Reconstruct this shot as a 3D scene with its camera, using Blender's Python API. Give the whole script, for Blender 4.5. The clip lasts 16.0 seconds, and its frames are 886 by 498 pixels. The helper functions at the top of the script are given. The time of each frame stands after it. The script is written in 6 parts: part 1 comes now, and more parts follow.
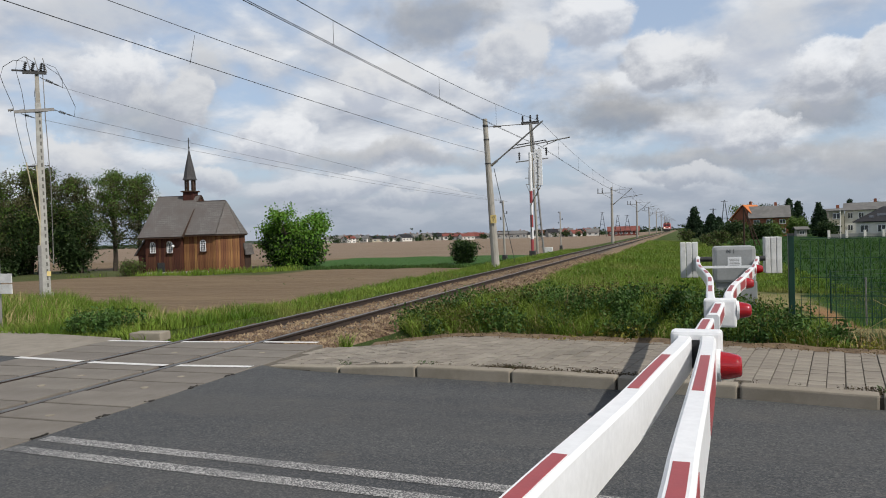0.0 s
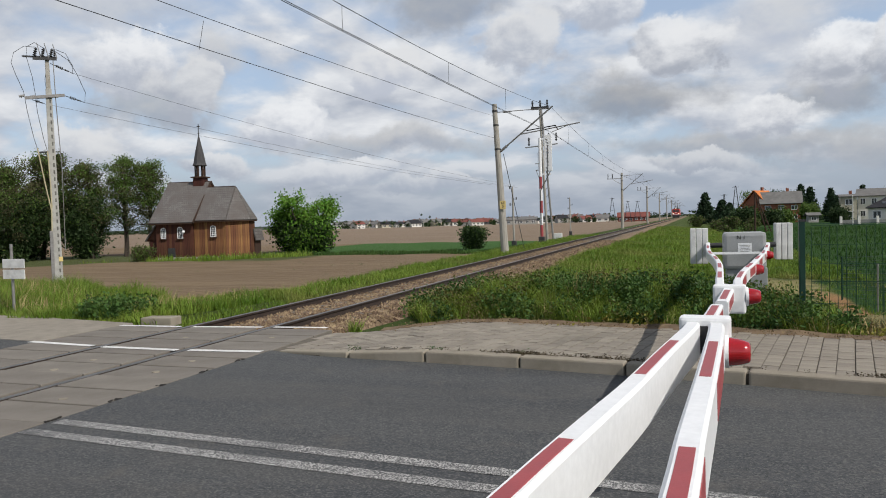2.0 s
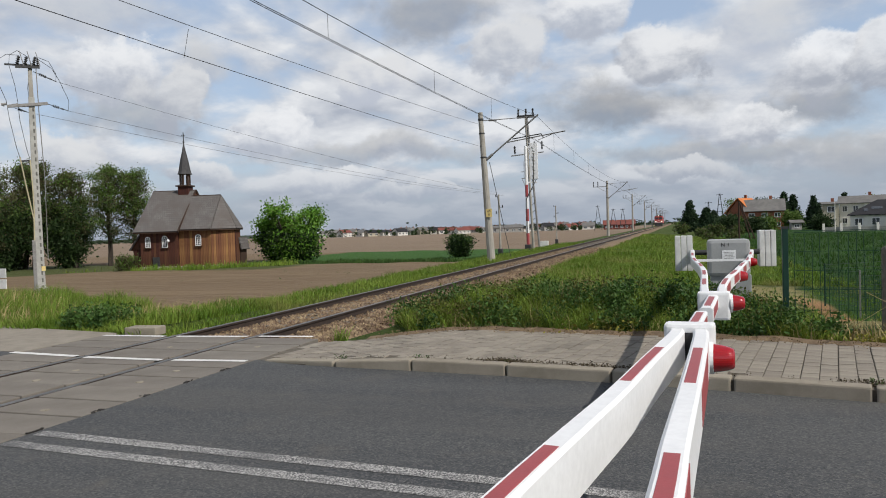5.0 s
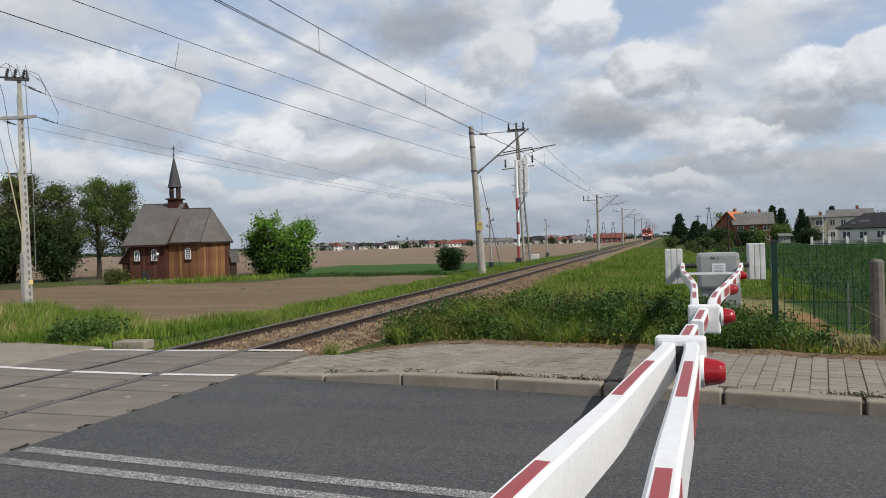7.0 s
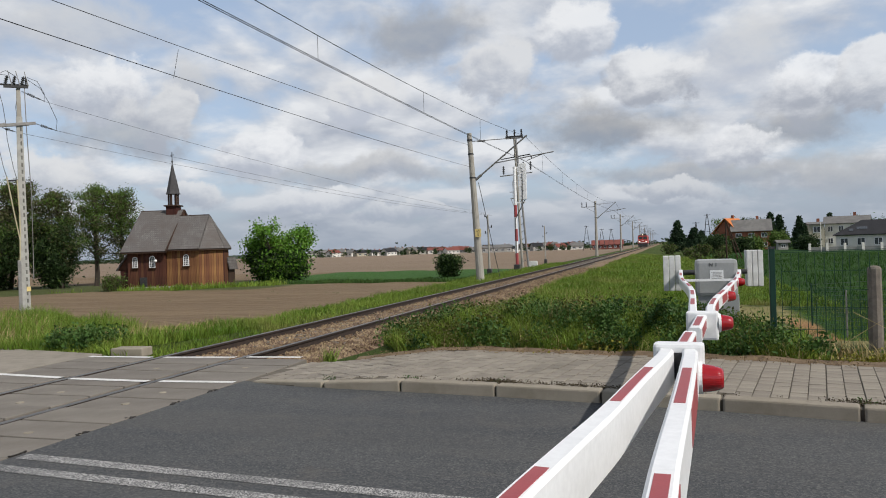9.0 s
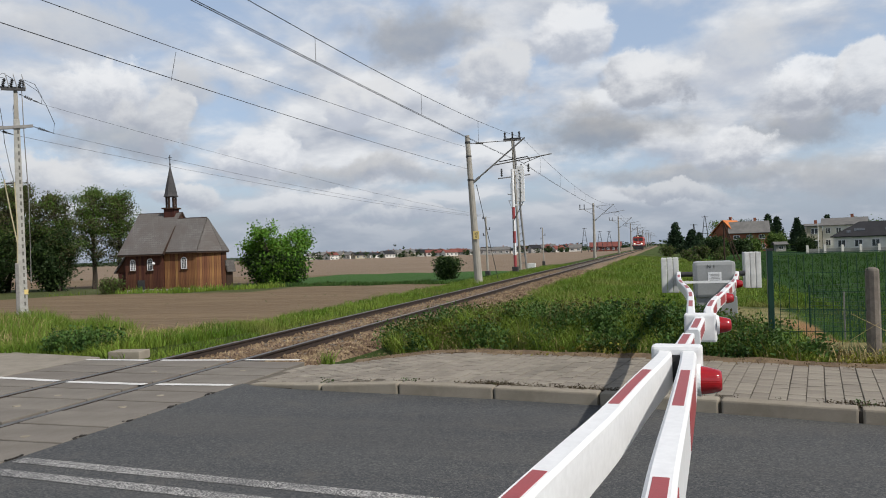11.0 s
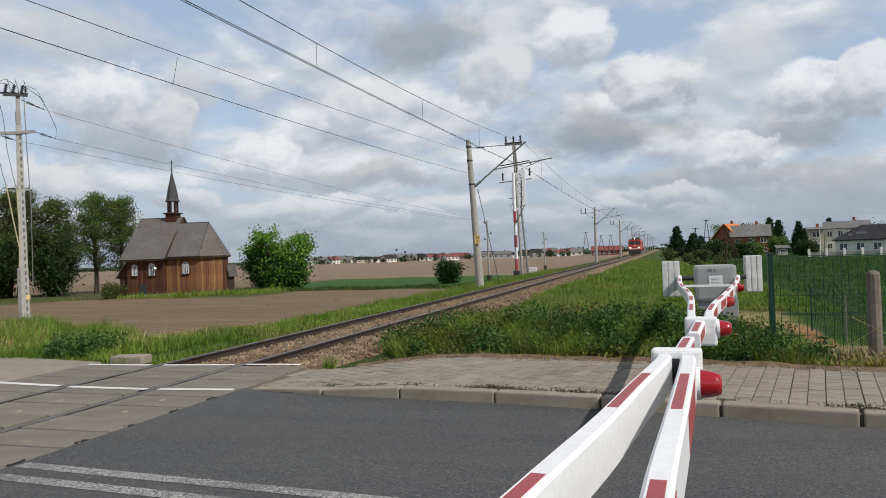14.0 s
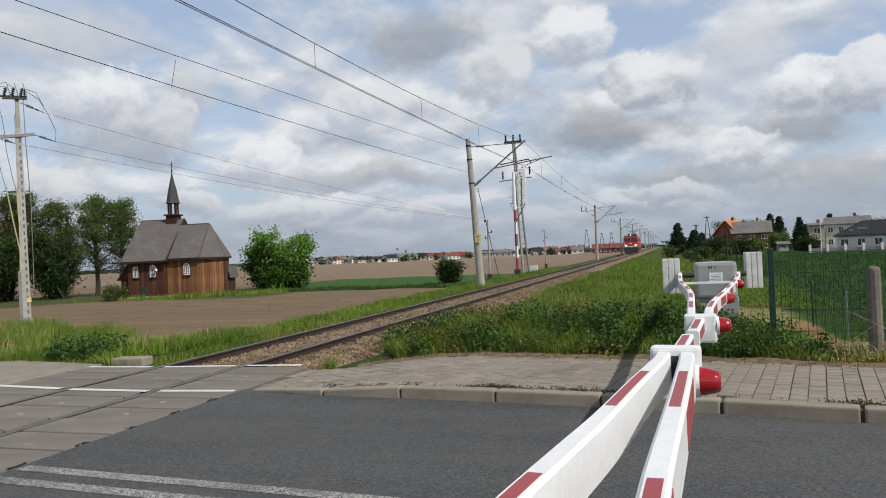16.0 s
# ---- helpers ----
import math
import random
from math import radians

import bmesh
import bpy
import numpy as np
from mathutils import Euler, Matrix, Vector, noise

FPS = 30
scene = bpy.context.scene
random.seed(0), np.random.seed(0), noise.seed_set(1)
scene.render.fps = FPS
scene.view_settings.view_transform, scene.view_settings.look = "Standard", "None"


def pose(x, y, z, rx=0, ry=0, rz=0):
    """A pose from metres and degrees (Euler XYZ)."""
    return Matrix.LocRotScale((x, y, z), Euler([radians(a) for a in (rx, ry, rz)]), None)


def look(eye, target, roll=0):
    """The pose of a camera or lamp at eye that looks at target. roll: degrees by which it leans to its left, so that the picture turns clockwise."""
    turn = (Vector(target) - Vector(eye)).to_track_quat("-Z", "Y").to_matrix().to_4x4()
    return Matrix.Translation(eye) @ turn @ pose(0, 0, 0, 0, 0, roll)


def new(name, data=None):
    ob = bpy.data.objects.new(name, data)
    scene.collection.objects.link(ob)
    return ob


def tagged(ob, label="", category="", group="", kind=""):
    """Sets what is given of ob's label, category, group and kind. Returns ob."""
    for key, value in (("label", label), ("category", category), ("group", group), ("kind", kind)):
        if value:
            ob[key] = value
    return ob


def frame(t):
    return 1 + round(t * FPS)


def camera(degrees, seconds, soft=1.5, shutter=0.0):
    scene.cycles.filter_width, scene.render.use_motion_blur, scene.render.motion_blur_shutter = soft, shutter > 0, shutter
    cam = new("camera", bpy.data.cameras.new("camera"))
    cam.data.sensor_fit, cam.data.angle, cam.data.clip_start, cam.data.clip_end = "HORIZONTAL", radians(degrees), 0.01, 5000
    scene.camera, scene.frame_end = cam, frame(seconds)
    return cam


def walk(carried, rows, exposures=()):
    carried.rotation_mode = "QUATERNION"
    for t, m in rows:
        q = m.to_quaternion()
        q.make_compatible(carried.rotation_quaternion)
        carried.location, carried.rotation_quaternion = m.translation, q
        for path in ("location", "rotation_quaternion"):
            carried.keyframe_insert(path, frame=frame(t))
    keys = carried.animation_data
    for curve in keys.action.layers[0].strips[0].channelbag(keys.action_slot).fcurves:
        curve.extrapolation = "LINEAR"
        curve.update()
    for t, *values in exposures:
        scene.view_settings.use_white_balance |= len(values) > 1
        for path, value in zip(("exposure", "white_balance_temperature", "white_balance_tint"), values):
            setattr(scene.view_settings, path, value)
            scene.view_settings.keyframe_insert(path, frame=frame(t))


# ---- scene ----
PATH = [
    (0, -0.000, -0.000, 1.670, 18.30, -1.13, 1.70),
    (0.5, -0.004, -0.009, 1.670, 18.27, -1.43, 1.41),
    (1, -0.004, -0.019, 1.671, 18.43, -1.41, 1.27),
    (1.5, -0.001, -0.013, 1.668, 18.82, -1.91, 1.42),
    (2, 0.007, -0.003, 1.670, 19.03, -2.22, 1.67),
    (2.5, 0.006, -0.000, 1.665, 18.75, -2.22, 1.60),
    (3, 0.002, -0.006, 1.666, 18.46, -1.94, 1.43),
    (3.5, 0.003, 0.000, 1.665, 18.41, -1.91, 1.53),
    (4, 0.008, 0.002, 1.666, 18.28, -1.99, 1.72),
    (6.5, 0.012, -0.007, 1.668, 17.44, -0.76, 1.77),
    (7, 0.009, 0.009, 1.668, 17.25, -0.59, 1.81),
    (7.5, 0.011, -0.010, 1.671, 17.15, -0.28, 1.78),
    (8, 0.011, 0.004, 1.669, 17.07, -0.37, 1.89),
    (8.5, 0.009, -0.006, 1.670, 17.18, -0.21, 1.84),
    (9, 0.010, -0.004, 1.669, 17.12, -0.07, 1.82),
    (11.5, 0.010, 0.006, 1.670, 16.91, 0.20, 1.93),
    (12, 0.013, -0.014, 1.671, 16.81, 0.34, 1.90),
    (12.5, 0.011, -0.002, 1.669, 16.99, 0.41, 1.82),
    (13, 0.021, -0.001, 1.666, 17.20, 0.08, 2.08),
    (13.5, 0.021, 0.006, 1.667, 17.20, -0.03, 2.16),
    (14, 0.022, -0.008, 1.670, 17.09, 0.44, 2.03),
    (14.5, 0.020, 0.000, 1.668, 16.84, 0.53, 2.10),
    (15, 0.030, 0.007, 1.669, 16.99, 0.44, 2.26),
    (15.5, 0.033, 0.001, 1.667, 17.01, 0.45, 2.41),
    (16, 0.037, -0.001, 1.671, 17.16, 0.38, 2.54),
]
cam = camera(62.4, 16.0, soft=1.0)
walk(cam, [(t, pose(x, y, z, 90 + p, r, w)) for t, x, y, z, w, p, r in PATH])

# ---- world and sun ----
SUN_DIR = Vector((0.78, -0.34, 0.84)).normalized()
sun = new("sun", bpy.data.lights.new("sun", "SUN"))
sun.data.energy, sun.data.angle, sun.data.color = 4.1, radians(0.6), (1.0, 0.95, 0.88)
sun.matrix_world = look(SUN_DIR * 60, (0, 0, 0))


class G:
    """A small node-graph writer."""

    def __init__(self, tree):
        self.t = tree
        tree.nodes.clear()

    def n(self, kind, inputs=None, **props):
        node = self.t.nodes.new(kind)
        for k, v in props.items():
            setattr(node, k, v)
        for k, v in (inputs or {}).items():
            if isinstance(v, bpy.types.NodeSocket):
                self.t.links.new(v, node.inputs[k])
            else:
                node.inputs[k].default_value = v
        return node

    def math(self, op, a, b=0.0, clamp=False):
        return self.n("ShaderNodeMath", {0: a, 1: b}, operation=op, use_clamp=clamp).outputs[0]

    def vmath(self, op, a, b=(0, 0, 0)):
        return self.n("ShaderNodeVectorMath", {0: a, 1: b}, operation=op).outputs[0]

    def noise(self, vec, scale, detail=4, rough=0.55, dist=0.0):
        return self.n("ShaderNodeTexNoise", {"Vector": vec, "Scale": scale, "Detail": detail, "Roughness": rough, "Distortion": dist}).outputs[0]

    def ramp(self, v, lo, hi, smooth=True):
        return self.n("ShaderNodeMapRange", {0: v, 1: lo, 2: hi}, interpolation_type="SMOOTHSTEP" if smooth else "LINEAR").outputs[0]

    def mix(self, f, a, b, blend="MIX"):
        m = self.n("ShaderNodeMix", {0: f, 6: a, 7: b}, data_type="RGBA", blend_type=blend)
        return m.outputs[2]


def c4(c):
    return (c[0], c[1], c[2], 1.0)


world = bpy.data.worlds.new("sky")
scene.world = world
world.use_nodes = True
g = G(world.node_tree)
way = g.n("ShaderNodeTexCoord").outputs["Generated"]
# cloud banks as azimuth, elevation, half width, half height in degrees, brightness of crown and base
GREY_BANKS = [
    (-17.6, 16.5, 5.8, 2.7, 0.40, 0.34),
    (-4.8, 8.9, 6.4, 2.0, 0.36, 0.30),
    (-39.9, 9.1, 5.6, 2.0, 0.46, 0.36),
    (9.3, 7.7, 5.7, 1.6, 0.42, 0.33),
    (-42.6, 16.0, 6.1, 2.2, 0.62, 0.52),
    (2.5, 4.9, 10.3, 1.0, 0.46, 0.38),
    (-23.2, 6.0, 10.5, 1.1, 0.52, 0.42),
    (-36.0, 12.2, 2.4, 1.8, 0.60, 0.50),
    (5.0, 13.1, 4.6, 3.1, 0.66, 0.56),
    (11.3, 4.3, 5.2, 1.8, 0.50, 0.40),
]
CUMULUS = [
    (-42.2, 11.9, 3.4, 2.8, 0.84, 0.50),
    (-37.8, 10.2, 2.3, 2.2, 0.70, 0.46),
    (-30.7, 7.7, 2.9, 2.1, 0.86, 0.52),
    (-26.8, 4.1, 4.7, 1.1, 0.82, 0.56),
    (-18.9, 2.8, 4.9, 0.8, 0.80, 0.56),
    (-23.0, 11.6, 4.0, 2.2, 0.74, 0.56),
    (-6.7, 15.9, 4.1, 2.7, 0.84, 0.50),
    (-0.9, 12.5, 3.5, 2.1, 0.80, 0.42),
    (-12.0, 12.9, 3.5, 2.7, 0.72, 0.48),
    (4.5, 6.9, 2.9, 1.8, 0.84, 0.46),
    (9.6, 10.1, 3.4, 2.6, 0.86, 0.44),
    (13.6, 10.1, 2.0, 2.7, 0.80, 0.42),
    (0.1, 3.6, 4.9, 0.8, 0.72, 0.48),
    (-45.4, 6.0, 3.4, 1.8, 0.72, 0.50),
    (-36.2, 4.9, 3.2, 1.3, 0.76, 0.50),
]
sep = g.n("ShaderNodeSeparateXYZ", {0: way})
elev = g.math("MAXIMUM", sep.outputs[2], 0.0)
den = g.math("ADD", elev, 0.30)
flat = g.n("ShaderNodeCombineXYZ", {0: g.math("DIVIDE", sep.outputs[0], den), 1: g.math("DIVIDE", sep.outputs[1], den), 2: 0.0}).outputs[0]
big = g.noise(flat, 1.3, 4, 0.5, 0.2)
d1 = g.noise(flat, 3.4, 8, 0.55, 0.15)
d2 = g.noise(g.vmath("MULTIPLY", flat, (0.955, 0.955, 1.0)), 3.4, 6, 0.52, 0.15)
lit = g.math("ADD", g.math("MULTIPLY", g.math("SUBTRACT", d1, d2), 3.2), 0.55, True)
cover = g.math("ADD", g.math("MULTIPLY", big, 0.65), g.math("MULTIPLY", d1, 0.55))
sky = g.n("ShaderNodeTexSky", sky_type="NISHITA", sun_disc=False, sun_elevation=math.asin(SUN_DIR.z),
          sun_rotation=math.atan2(SUN_DIR.x, SUN_DIR.y), air_density=1.0, dust_density=1.5)
blue = g.mix(1.0, sky.outputs[0], c4((0.12, 0.12, 0.12)), "MULTIPLY")
total = g.mix(0.55, blue, c4((0.50, 0.61, 0.79)))
cloud = g.mix(lit, c4((0.42, 0.46, 0.54)), c4((0.78, 0.80, 0.83)))
total = g.mix(g.ramp(cover, 0.49, 0.66), total, cloud)
azim = g.math("MULTIPLY", g.math("ARCTAN2", sep.outputs[0], sep.outputs[1]), 180 / math.pi)
high = g.math("MULTIPLY", g.math("ARCSINE", sep.outputs[2]), 180 / math.pi)
w1 = g.math("SUBTRACT", g.noise(way, 8.0, 9, 0.62), 0.5)
w2 = g.math("SUBTRACT", g.noise(g.vmath("ADD", way, (4.0, 1.0, 2.0)), 8.0, 9, 0.62), 0.5)
p1 = g.noise(g.vmath("MULTIPLY", way, (1.0, 1.0, 1.5)), 17.0, 9, 0.60, 0.2)
p2 = g.noise(g.vmath("ADD", g.vmath("MULTIPLY", way, (1.0, 1.0, 1.5)), (0.006, -0.002, 0.017)), 17.0, 5, 0.55, 0.2)
billow = g.math("MULTIPLY", g.math("SUBTRACT", p1, p2), 2.3)
azim = g.math("ADD", azim, g.math("MULTIPLY", w1, 8.5))
high = g.math("ADD", high, g.math("MULTIPLY", w2, 5.5))
frill = g.math("MULTIPLY", g.math("SUBTRACT", p1, 0.5), 1.3)
for banks, soft_in, soft_out, dens in ((GREY_BANKS, 0.30, 1.2, 0.75), (CUMULUS, 0.70, 1.05, 0.90)):
    for az, el, rx, ry, top, foot in banks:
        dx = g.math("MULTIPLY", g.math("SUBTRACT", azim, az), 1 / rx)
        dy = g.math("MULTIPLY", g.math("SUBTRACT", high, el), 1 / ry)
        dist = g.math("SQRT", g.math("ADD", g.math("MULTIPLY", dx, dx), g.math("MULTIPLY", dy, dy)))
        dist = g.math("ADD", dist, frill)
        body = g.math("MULTIPLY", g.ramp(dist, soft_out, soft_in), dens)
        lift = g.ramp(g.math("ADD", g.math("ADD", dy, g.math("MULTIPLY", dx, 0.15)), billow), -0.85, 0.65)
        tone = g.mix(lift, c4((foot * 0.88, foot * 0.95, foot * 1.10)), c4((top * 1.0, top * 1.015, top * 1.04)))
        total = g.mix(body, total, tone)
total = g.mix(g.ramp(elev, 0.34, 0.70), total, g.mix(1.0, total, c4((0.52, 0.54, 0.58)), "MULTIPLY"))
low = g.ramp(elev, 0.0, 0.12)
total = g.mix(low, g.mix(0.80, total, c4((0.325, 0.375, 0.455))), total)
g.n("ShaderNodeOutputWorld", {0: g.n("ShaderNodeBackground", {0: total, 1: 1.0}).outputs[0]})

# ---- materials ----
MATS = {}


def material(name, a, b, rough=0.8, scale=8.0, fine=60.0, bump=0.15, metal=0.0, stain=None, amount=0.5, stretch=(1, 1, 1), island=0.0, depth=0.01, spec=0.35, obj=0.0, trans=0.0):
    """Two tones by coarse noise, fine grain, optional stains, relief."""
    m = bpy.data.materials.new(name)
    m.use_nodes = True
    k = G(m.node_tree)
    vec = k.n("ShaderNodeTexCoord").outputs["Object"]
    vec = k.vmath("MULTIPLY", vec, stretch)
    n1 = k.noise(vec, scale, 5, 0.6, 0.1)
    n2 = k.noise(vec, fine, 3, 0.6)
    col = k.mix(k.ramp(n1, 0.3, 0.7), c4(a), c4(b))
    col = k.mix(k.math("MULTIPLY", n2, 0.5), col, k.mix(1.0, col, c4((0.55, 0.55, 0.55)), "MULTIPLY"))
    if stain:
        col = k.mix(k.math("MULTIPLY", k.ramp(k.noise(vec, scale * 0.35, 6, 0.65, 0.4), 0.5, 0.72), amount), col, c4(stain))
    for rnd, amt in ((("ShaderNodeNewGeometry", "Random Per Island"), island), (("ShaderNodeObjectInfo", "Random"), obj)):
        if amt:
            r = k.n(rnd[0]).outputs[rnd[1]]
            v = k.math("ADD", k.math("MULTIPLY", r, amt), 1 - amt / 2)
            col = k.n("ShaderNodeHueSaturation", {"Hue": k.math("ADD", k.math("MULTIPLY", r, amt * 0.04), 0.5 - amt * 0.02), "Value": v, "Color": col}).outputs[0]
    height = k.math("ADD", k.math("MULTIPLY", n1, 0.4), n2)
    nrm = k.n("ShaderNodeBump", {"Strength": bump, "Distance": depth, "Height": height}).outputs[0]
    rg = k.math("ADD", k.math("MULTIPLY", n1, 0.16), rough - 0.08)
    p = k.n("ShaderNodeBsdfPrincipled", {"Base Color": col, "Roughness": rg, "Metallic": metal, "Normal": nrm, "Specular IOR Level": spec})
    out = p.outputs[0]
    if trans:
        tr = k.n("ShaderNodeBsdfTranslucent", {0: col})
        out = k.n("ShaderNodeMixShader", {0: trans, 1: out, 2: tr.outputs[0]}).outputs[0]
    k.n("ShaderNodeOutputMaterial", {0: out})
    MATS[name] = m
    return m


def asphalt_material():
    m = bpy.data.materials.new("asphalt")
    m.use_nodes = True
    k = G(m.node_tree)
    vec = k.n("ShaderNodeTexCoord").outputs["Object"]
    wide = k.noise(k.vmath("MULTIPLY", vec, (0.25, 1.6, 1.0)), 0.8, 5, 0.6, 0.3)
    col = k.mix(k.ramp(wide, 0.3, 0.7), c4((0.046, 0.049, 0.053)), c4((0.066, 0.068, 0.069)))
    grain = k.n("ShaderNodeTexVoronoi", {"Vector": vec, "Scale": 85.0}).outputs["Color"]
    tone = k.n("ShaderNodeSeparateColor", {0: grain}).outputs[0]
    col = k.mix(k.math("MULTIPLY", k.ramp(tone, 0.55, 1.0), 0.55), col, c4((0.16, 0.155, 0.145)))
    col = k.mix(k.math("MULTIPLY", k.ramp(tone, 0.3, 0.0), 0.6), col, c4((0.018, 0.018, 0.02)))
    col = k.mix(k.math("MULTIPLY", k.ramp(k.noise(vec, 1.7, 6, 0.7, 0.5), 0.52, 0.72), 0.45), col, c4((0.11, 0.10, 0.088)))
    band = k.noise(k.vmath("MULTIPLY", vec, (0.10, 1.1, 1.0)), 1.0, 3, 0.5, 0.2)
    col = k.mix(k.math("MULTIPLY", k.ramp(band, 0.45, 0.65), 0.3), col, c4((0.095, 0.090, 0.082)))
    hgt = k.math("ADD", tone, k.noise(vec, 60, 3))
    b = k.n("ShaderNodeBump", {"Strength": 0.5, "Distance": 0.006, "Height": hgt}).outputs[0]
    k.n("ShaderNodeOutputMaterial", {0: k.n("ShaderNodeBsdfPrincipled", {"Base Color": col, "Roughness": 0.8, "Normal": b, "Specular IOR Level": 0.3}).outputs[0]})
    return m


asphalt = asphalt_material()
panel_mat = material("crossing_panel", (0.158, 0.140, 0.118), (0.205, 0.184, 0.158), 0.85, 2.0, 90, 0.3, stain=(0.105, 0.095, 0.083), obj=0.14)
brick_mat = material("paving_brick", (0.22, 0.193, 0.157), (0.285, 0.252, 0.208), 0.9, 3.0, 110, 0.4, stain=(0.14, 0.125, 0.10), obj=0.22, island=0.22)
sand_mat = material("joint_sand", (0.105, 0.09, 0.07), (0.145, 0.125, 0.098), 0.95, 6, 80, 0.4)
# grit tone, darkened for the shade in the panel joints
grit_shade_mat = material("grit_and_joint_shade", (0.022, 0.019, 0.016), (0.04, 0.035, 0.03), 0.95, 6, 80, 0.4)
kerb_mat = material("kerb_concrete", (0.245, 0.215, 0.165), (0.31, 0.275, 0.22), 0.88, 4, 90, 0.35, stain=(0.13, 0.11, 0.085), amount=0.6, obj=0.12)
paint_mat = material("road_paint", (0.62, 0.61, 0.58), (0.75, 0.74, 0.72), 0.7, 5, 60, 0.2, stain=(0.4, 0.39, 0.37), amount=0.5)
white_mat = material("white_lacquer", (0.82, 0.825, 0.83), (0.86, 0.865, 0.87), 0.35, 3, 30, 0.02, stain=(0.72, 0.71, 0.68), amount=0.22, spec=0.5)
red_mat = material("red_reflective_film", (0.31, 0.056, 0.062), (0.37, 0.07, 0.075), 0.45, 9, 120, 0.05)
grey_box_mat = material("grey_housing", (0.30, 0.31, 0.31), (0.35, 0.36, 0.36), 0.5, 3, 50, 0.05)
weight_mat = material("counterweight_paint", (0.62, 0.62, 0.60), (0.74, 0.74, 0.72), 0.75, 7, 60, 0.25, stain=(0.36, 0.34, 0.31), amount=0.7)
dark_mat = material("dark_steel", (0.03, 0.03, 0.032), (0.05, 0.05, 0.05), 0.6, 8, 60, 0.1)
rail_mat = material("rail_side_rust", (0.030, 0.021, 0.017), (0.05, 0.034, 0.026), 0.9, 6, 60, 0.3)
head_mat = material("rail_head_steel", (0.15, 0.145, 0.14), (0.22, 0.215, 0.21), 0.5, 3, 50, 0.1, metal=0.7)
sleeper_mat = material("sleeper", (0.10, 0.085, 0.07), (0.16, 0.135, 0.11), 0.9, 5, 60, 0.4, stretch=(1, 6, 1))
ballast_mat = material("ballast", (0.105, 0.066, 0.038), (0.27, 0.195, 0.125), 0.95, 3.0, 24, 0.9, island=0.8, depth=0.03)
pale_concrete = material("pale_concrete", (0.34, 0.335, 0.31), (0.44, 0.435, 0.405), 0.9, 5, 60, 0.3, stain=(0.30, 0.28, 0.24), amount=0.4)
concrete_mat = material("pole_concrete", (0.30, 0.28, 0.245), (0.38, 0.36, 0.32), 0.9, 5, 60, 0.3, stain=(0.22, 0.19, 0.15), amount=0.5, stretch=(1, 1, 0.3))
steel_mat = material("galvanised_steel", (0.23, 0.22, 0.21), (0.31, 0.30, 0.29), 0.55, 9, 60, 0.1, metal=0.4)
wire_mat = material("overhead_wire", (0.045, 0.045, 0.048), (0.07, 0.07, 0.07), 0.5, 4, 30, 0.0, metal=0.5)
yellow_mat = material("yellow_plate", (0.70, 0.53, 0.20), (0.76, 0.60, 0.26), 0.5, 5, 60, 0.05)
green_mat = material("green_coated_wire", (0.004, 0.030, 0.020), (0.007, 0.042, 0.028), 0.45, 5, 60, 0.05)
blade_mat = material("grass_blade", (0.090, 0.165, 0.017), (0.195, 0.262, 0.042), 0.6, 0.55, 3, 0.0, stain=(0.24, 0.20, 0.08), amount=0.7, island=0.8, trans=0.18, spec=0.15)
meadow_blade = material("meadow_blade", (0.022, 0.065, 0.010), (0.055, 0.115, 0.018), 0.6, 0.25, 3, 0.0, island=0.6, trans=0.2, spec=0.15)
weed_mat = material("weed_leaf", (0.032, 0.075, 0.016), (0.075, 0.14, 0.03), 0.6, 1.2, 5, 0.0, island=0.6, trans=0.2, spec=0.2)
dry_mat = material("dry_stalk", (0.30, 0.23, 0.10), (0.42, 0.34, 0.17), 0.8, 2, 9, 0.0, island=0.4)


def part(name, bm, mat, parent=None, label=""):
    me = bpy.data.meshes.new(name)
    bm.to_mesh(me)
    bm.free()
    me.materials.append(mat)
    ob = new(name, me)
    if parent is not None:
        ob.parent = parent
    if label:
        ob["label"] = label
    return ob


def raw(name, verts, faces, mat, parent=None, label="", smooth=False):
    """A mesh from computed arrays."""
    me = bpy.data.meshes.new(name)
    me.from_pydata(verts, [], faces)
    me.materials.append(mat)
    if smooth:
        me.shade_smooth()
    ob = new(name, me)
    if parent is not None:
        ob.parent = parent
    if label:
        ob["label"] = label
    return ob


def thing(name, at, label, category, group="", kind=""):
    ob = new(name)
    ob.matrix_basis = at if isinstance(at, Matrix) else Matrix.Translation(at)
    return tagged(ob, label, category, group, kind)


def bm_new():
    return bmesh.new()


def box(bm, centre, size, rz=0.0, bevel=0.0, m=None):
    mat = Matrix.Translation(centre) @ Matrix.Rotation(radians(rz), 4, "Z") @ Matrix.Diagonal((*size, 1))
    if m is not None:
        mat = m @ mat
    r = bmesh.ops.create_cube(bm, size=1.0, matrix=mat)
    if bevel:
        es = list({e for v in r["verts"] for e in v.link_edges})
        bmesh.ops.bevel(bm, geom=es, offset=bevel, segments=2, profile=0.6, affect="EDGES")
    return bm


def tube(bm, a, b, ra, rb=None, seg=8):
    a, b = Vector(a), Vector(b)
    d = b - a
    m = Matrix.Translation((a + b) / 2) @ d.to_track_quat("Z", "Y").to_matrix().to_4x4()
    bmesh.ops.create_cone(bm, cap_ends=True, segments=seg, radius1=ra, radius2=ra if rb is None else rb, depth=d.length, matrix=m)
    return bm


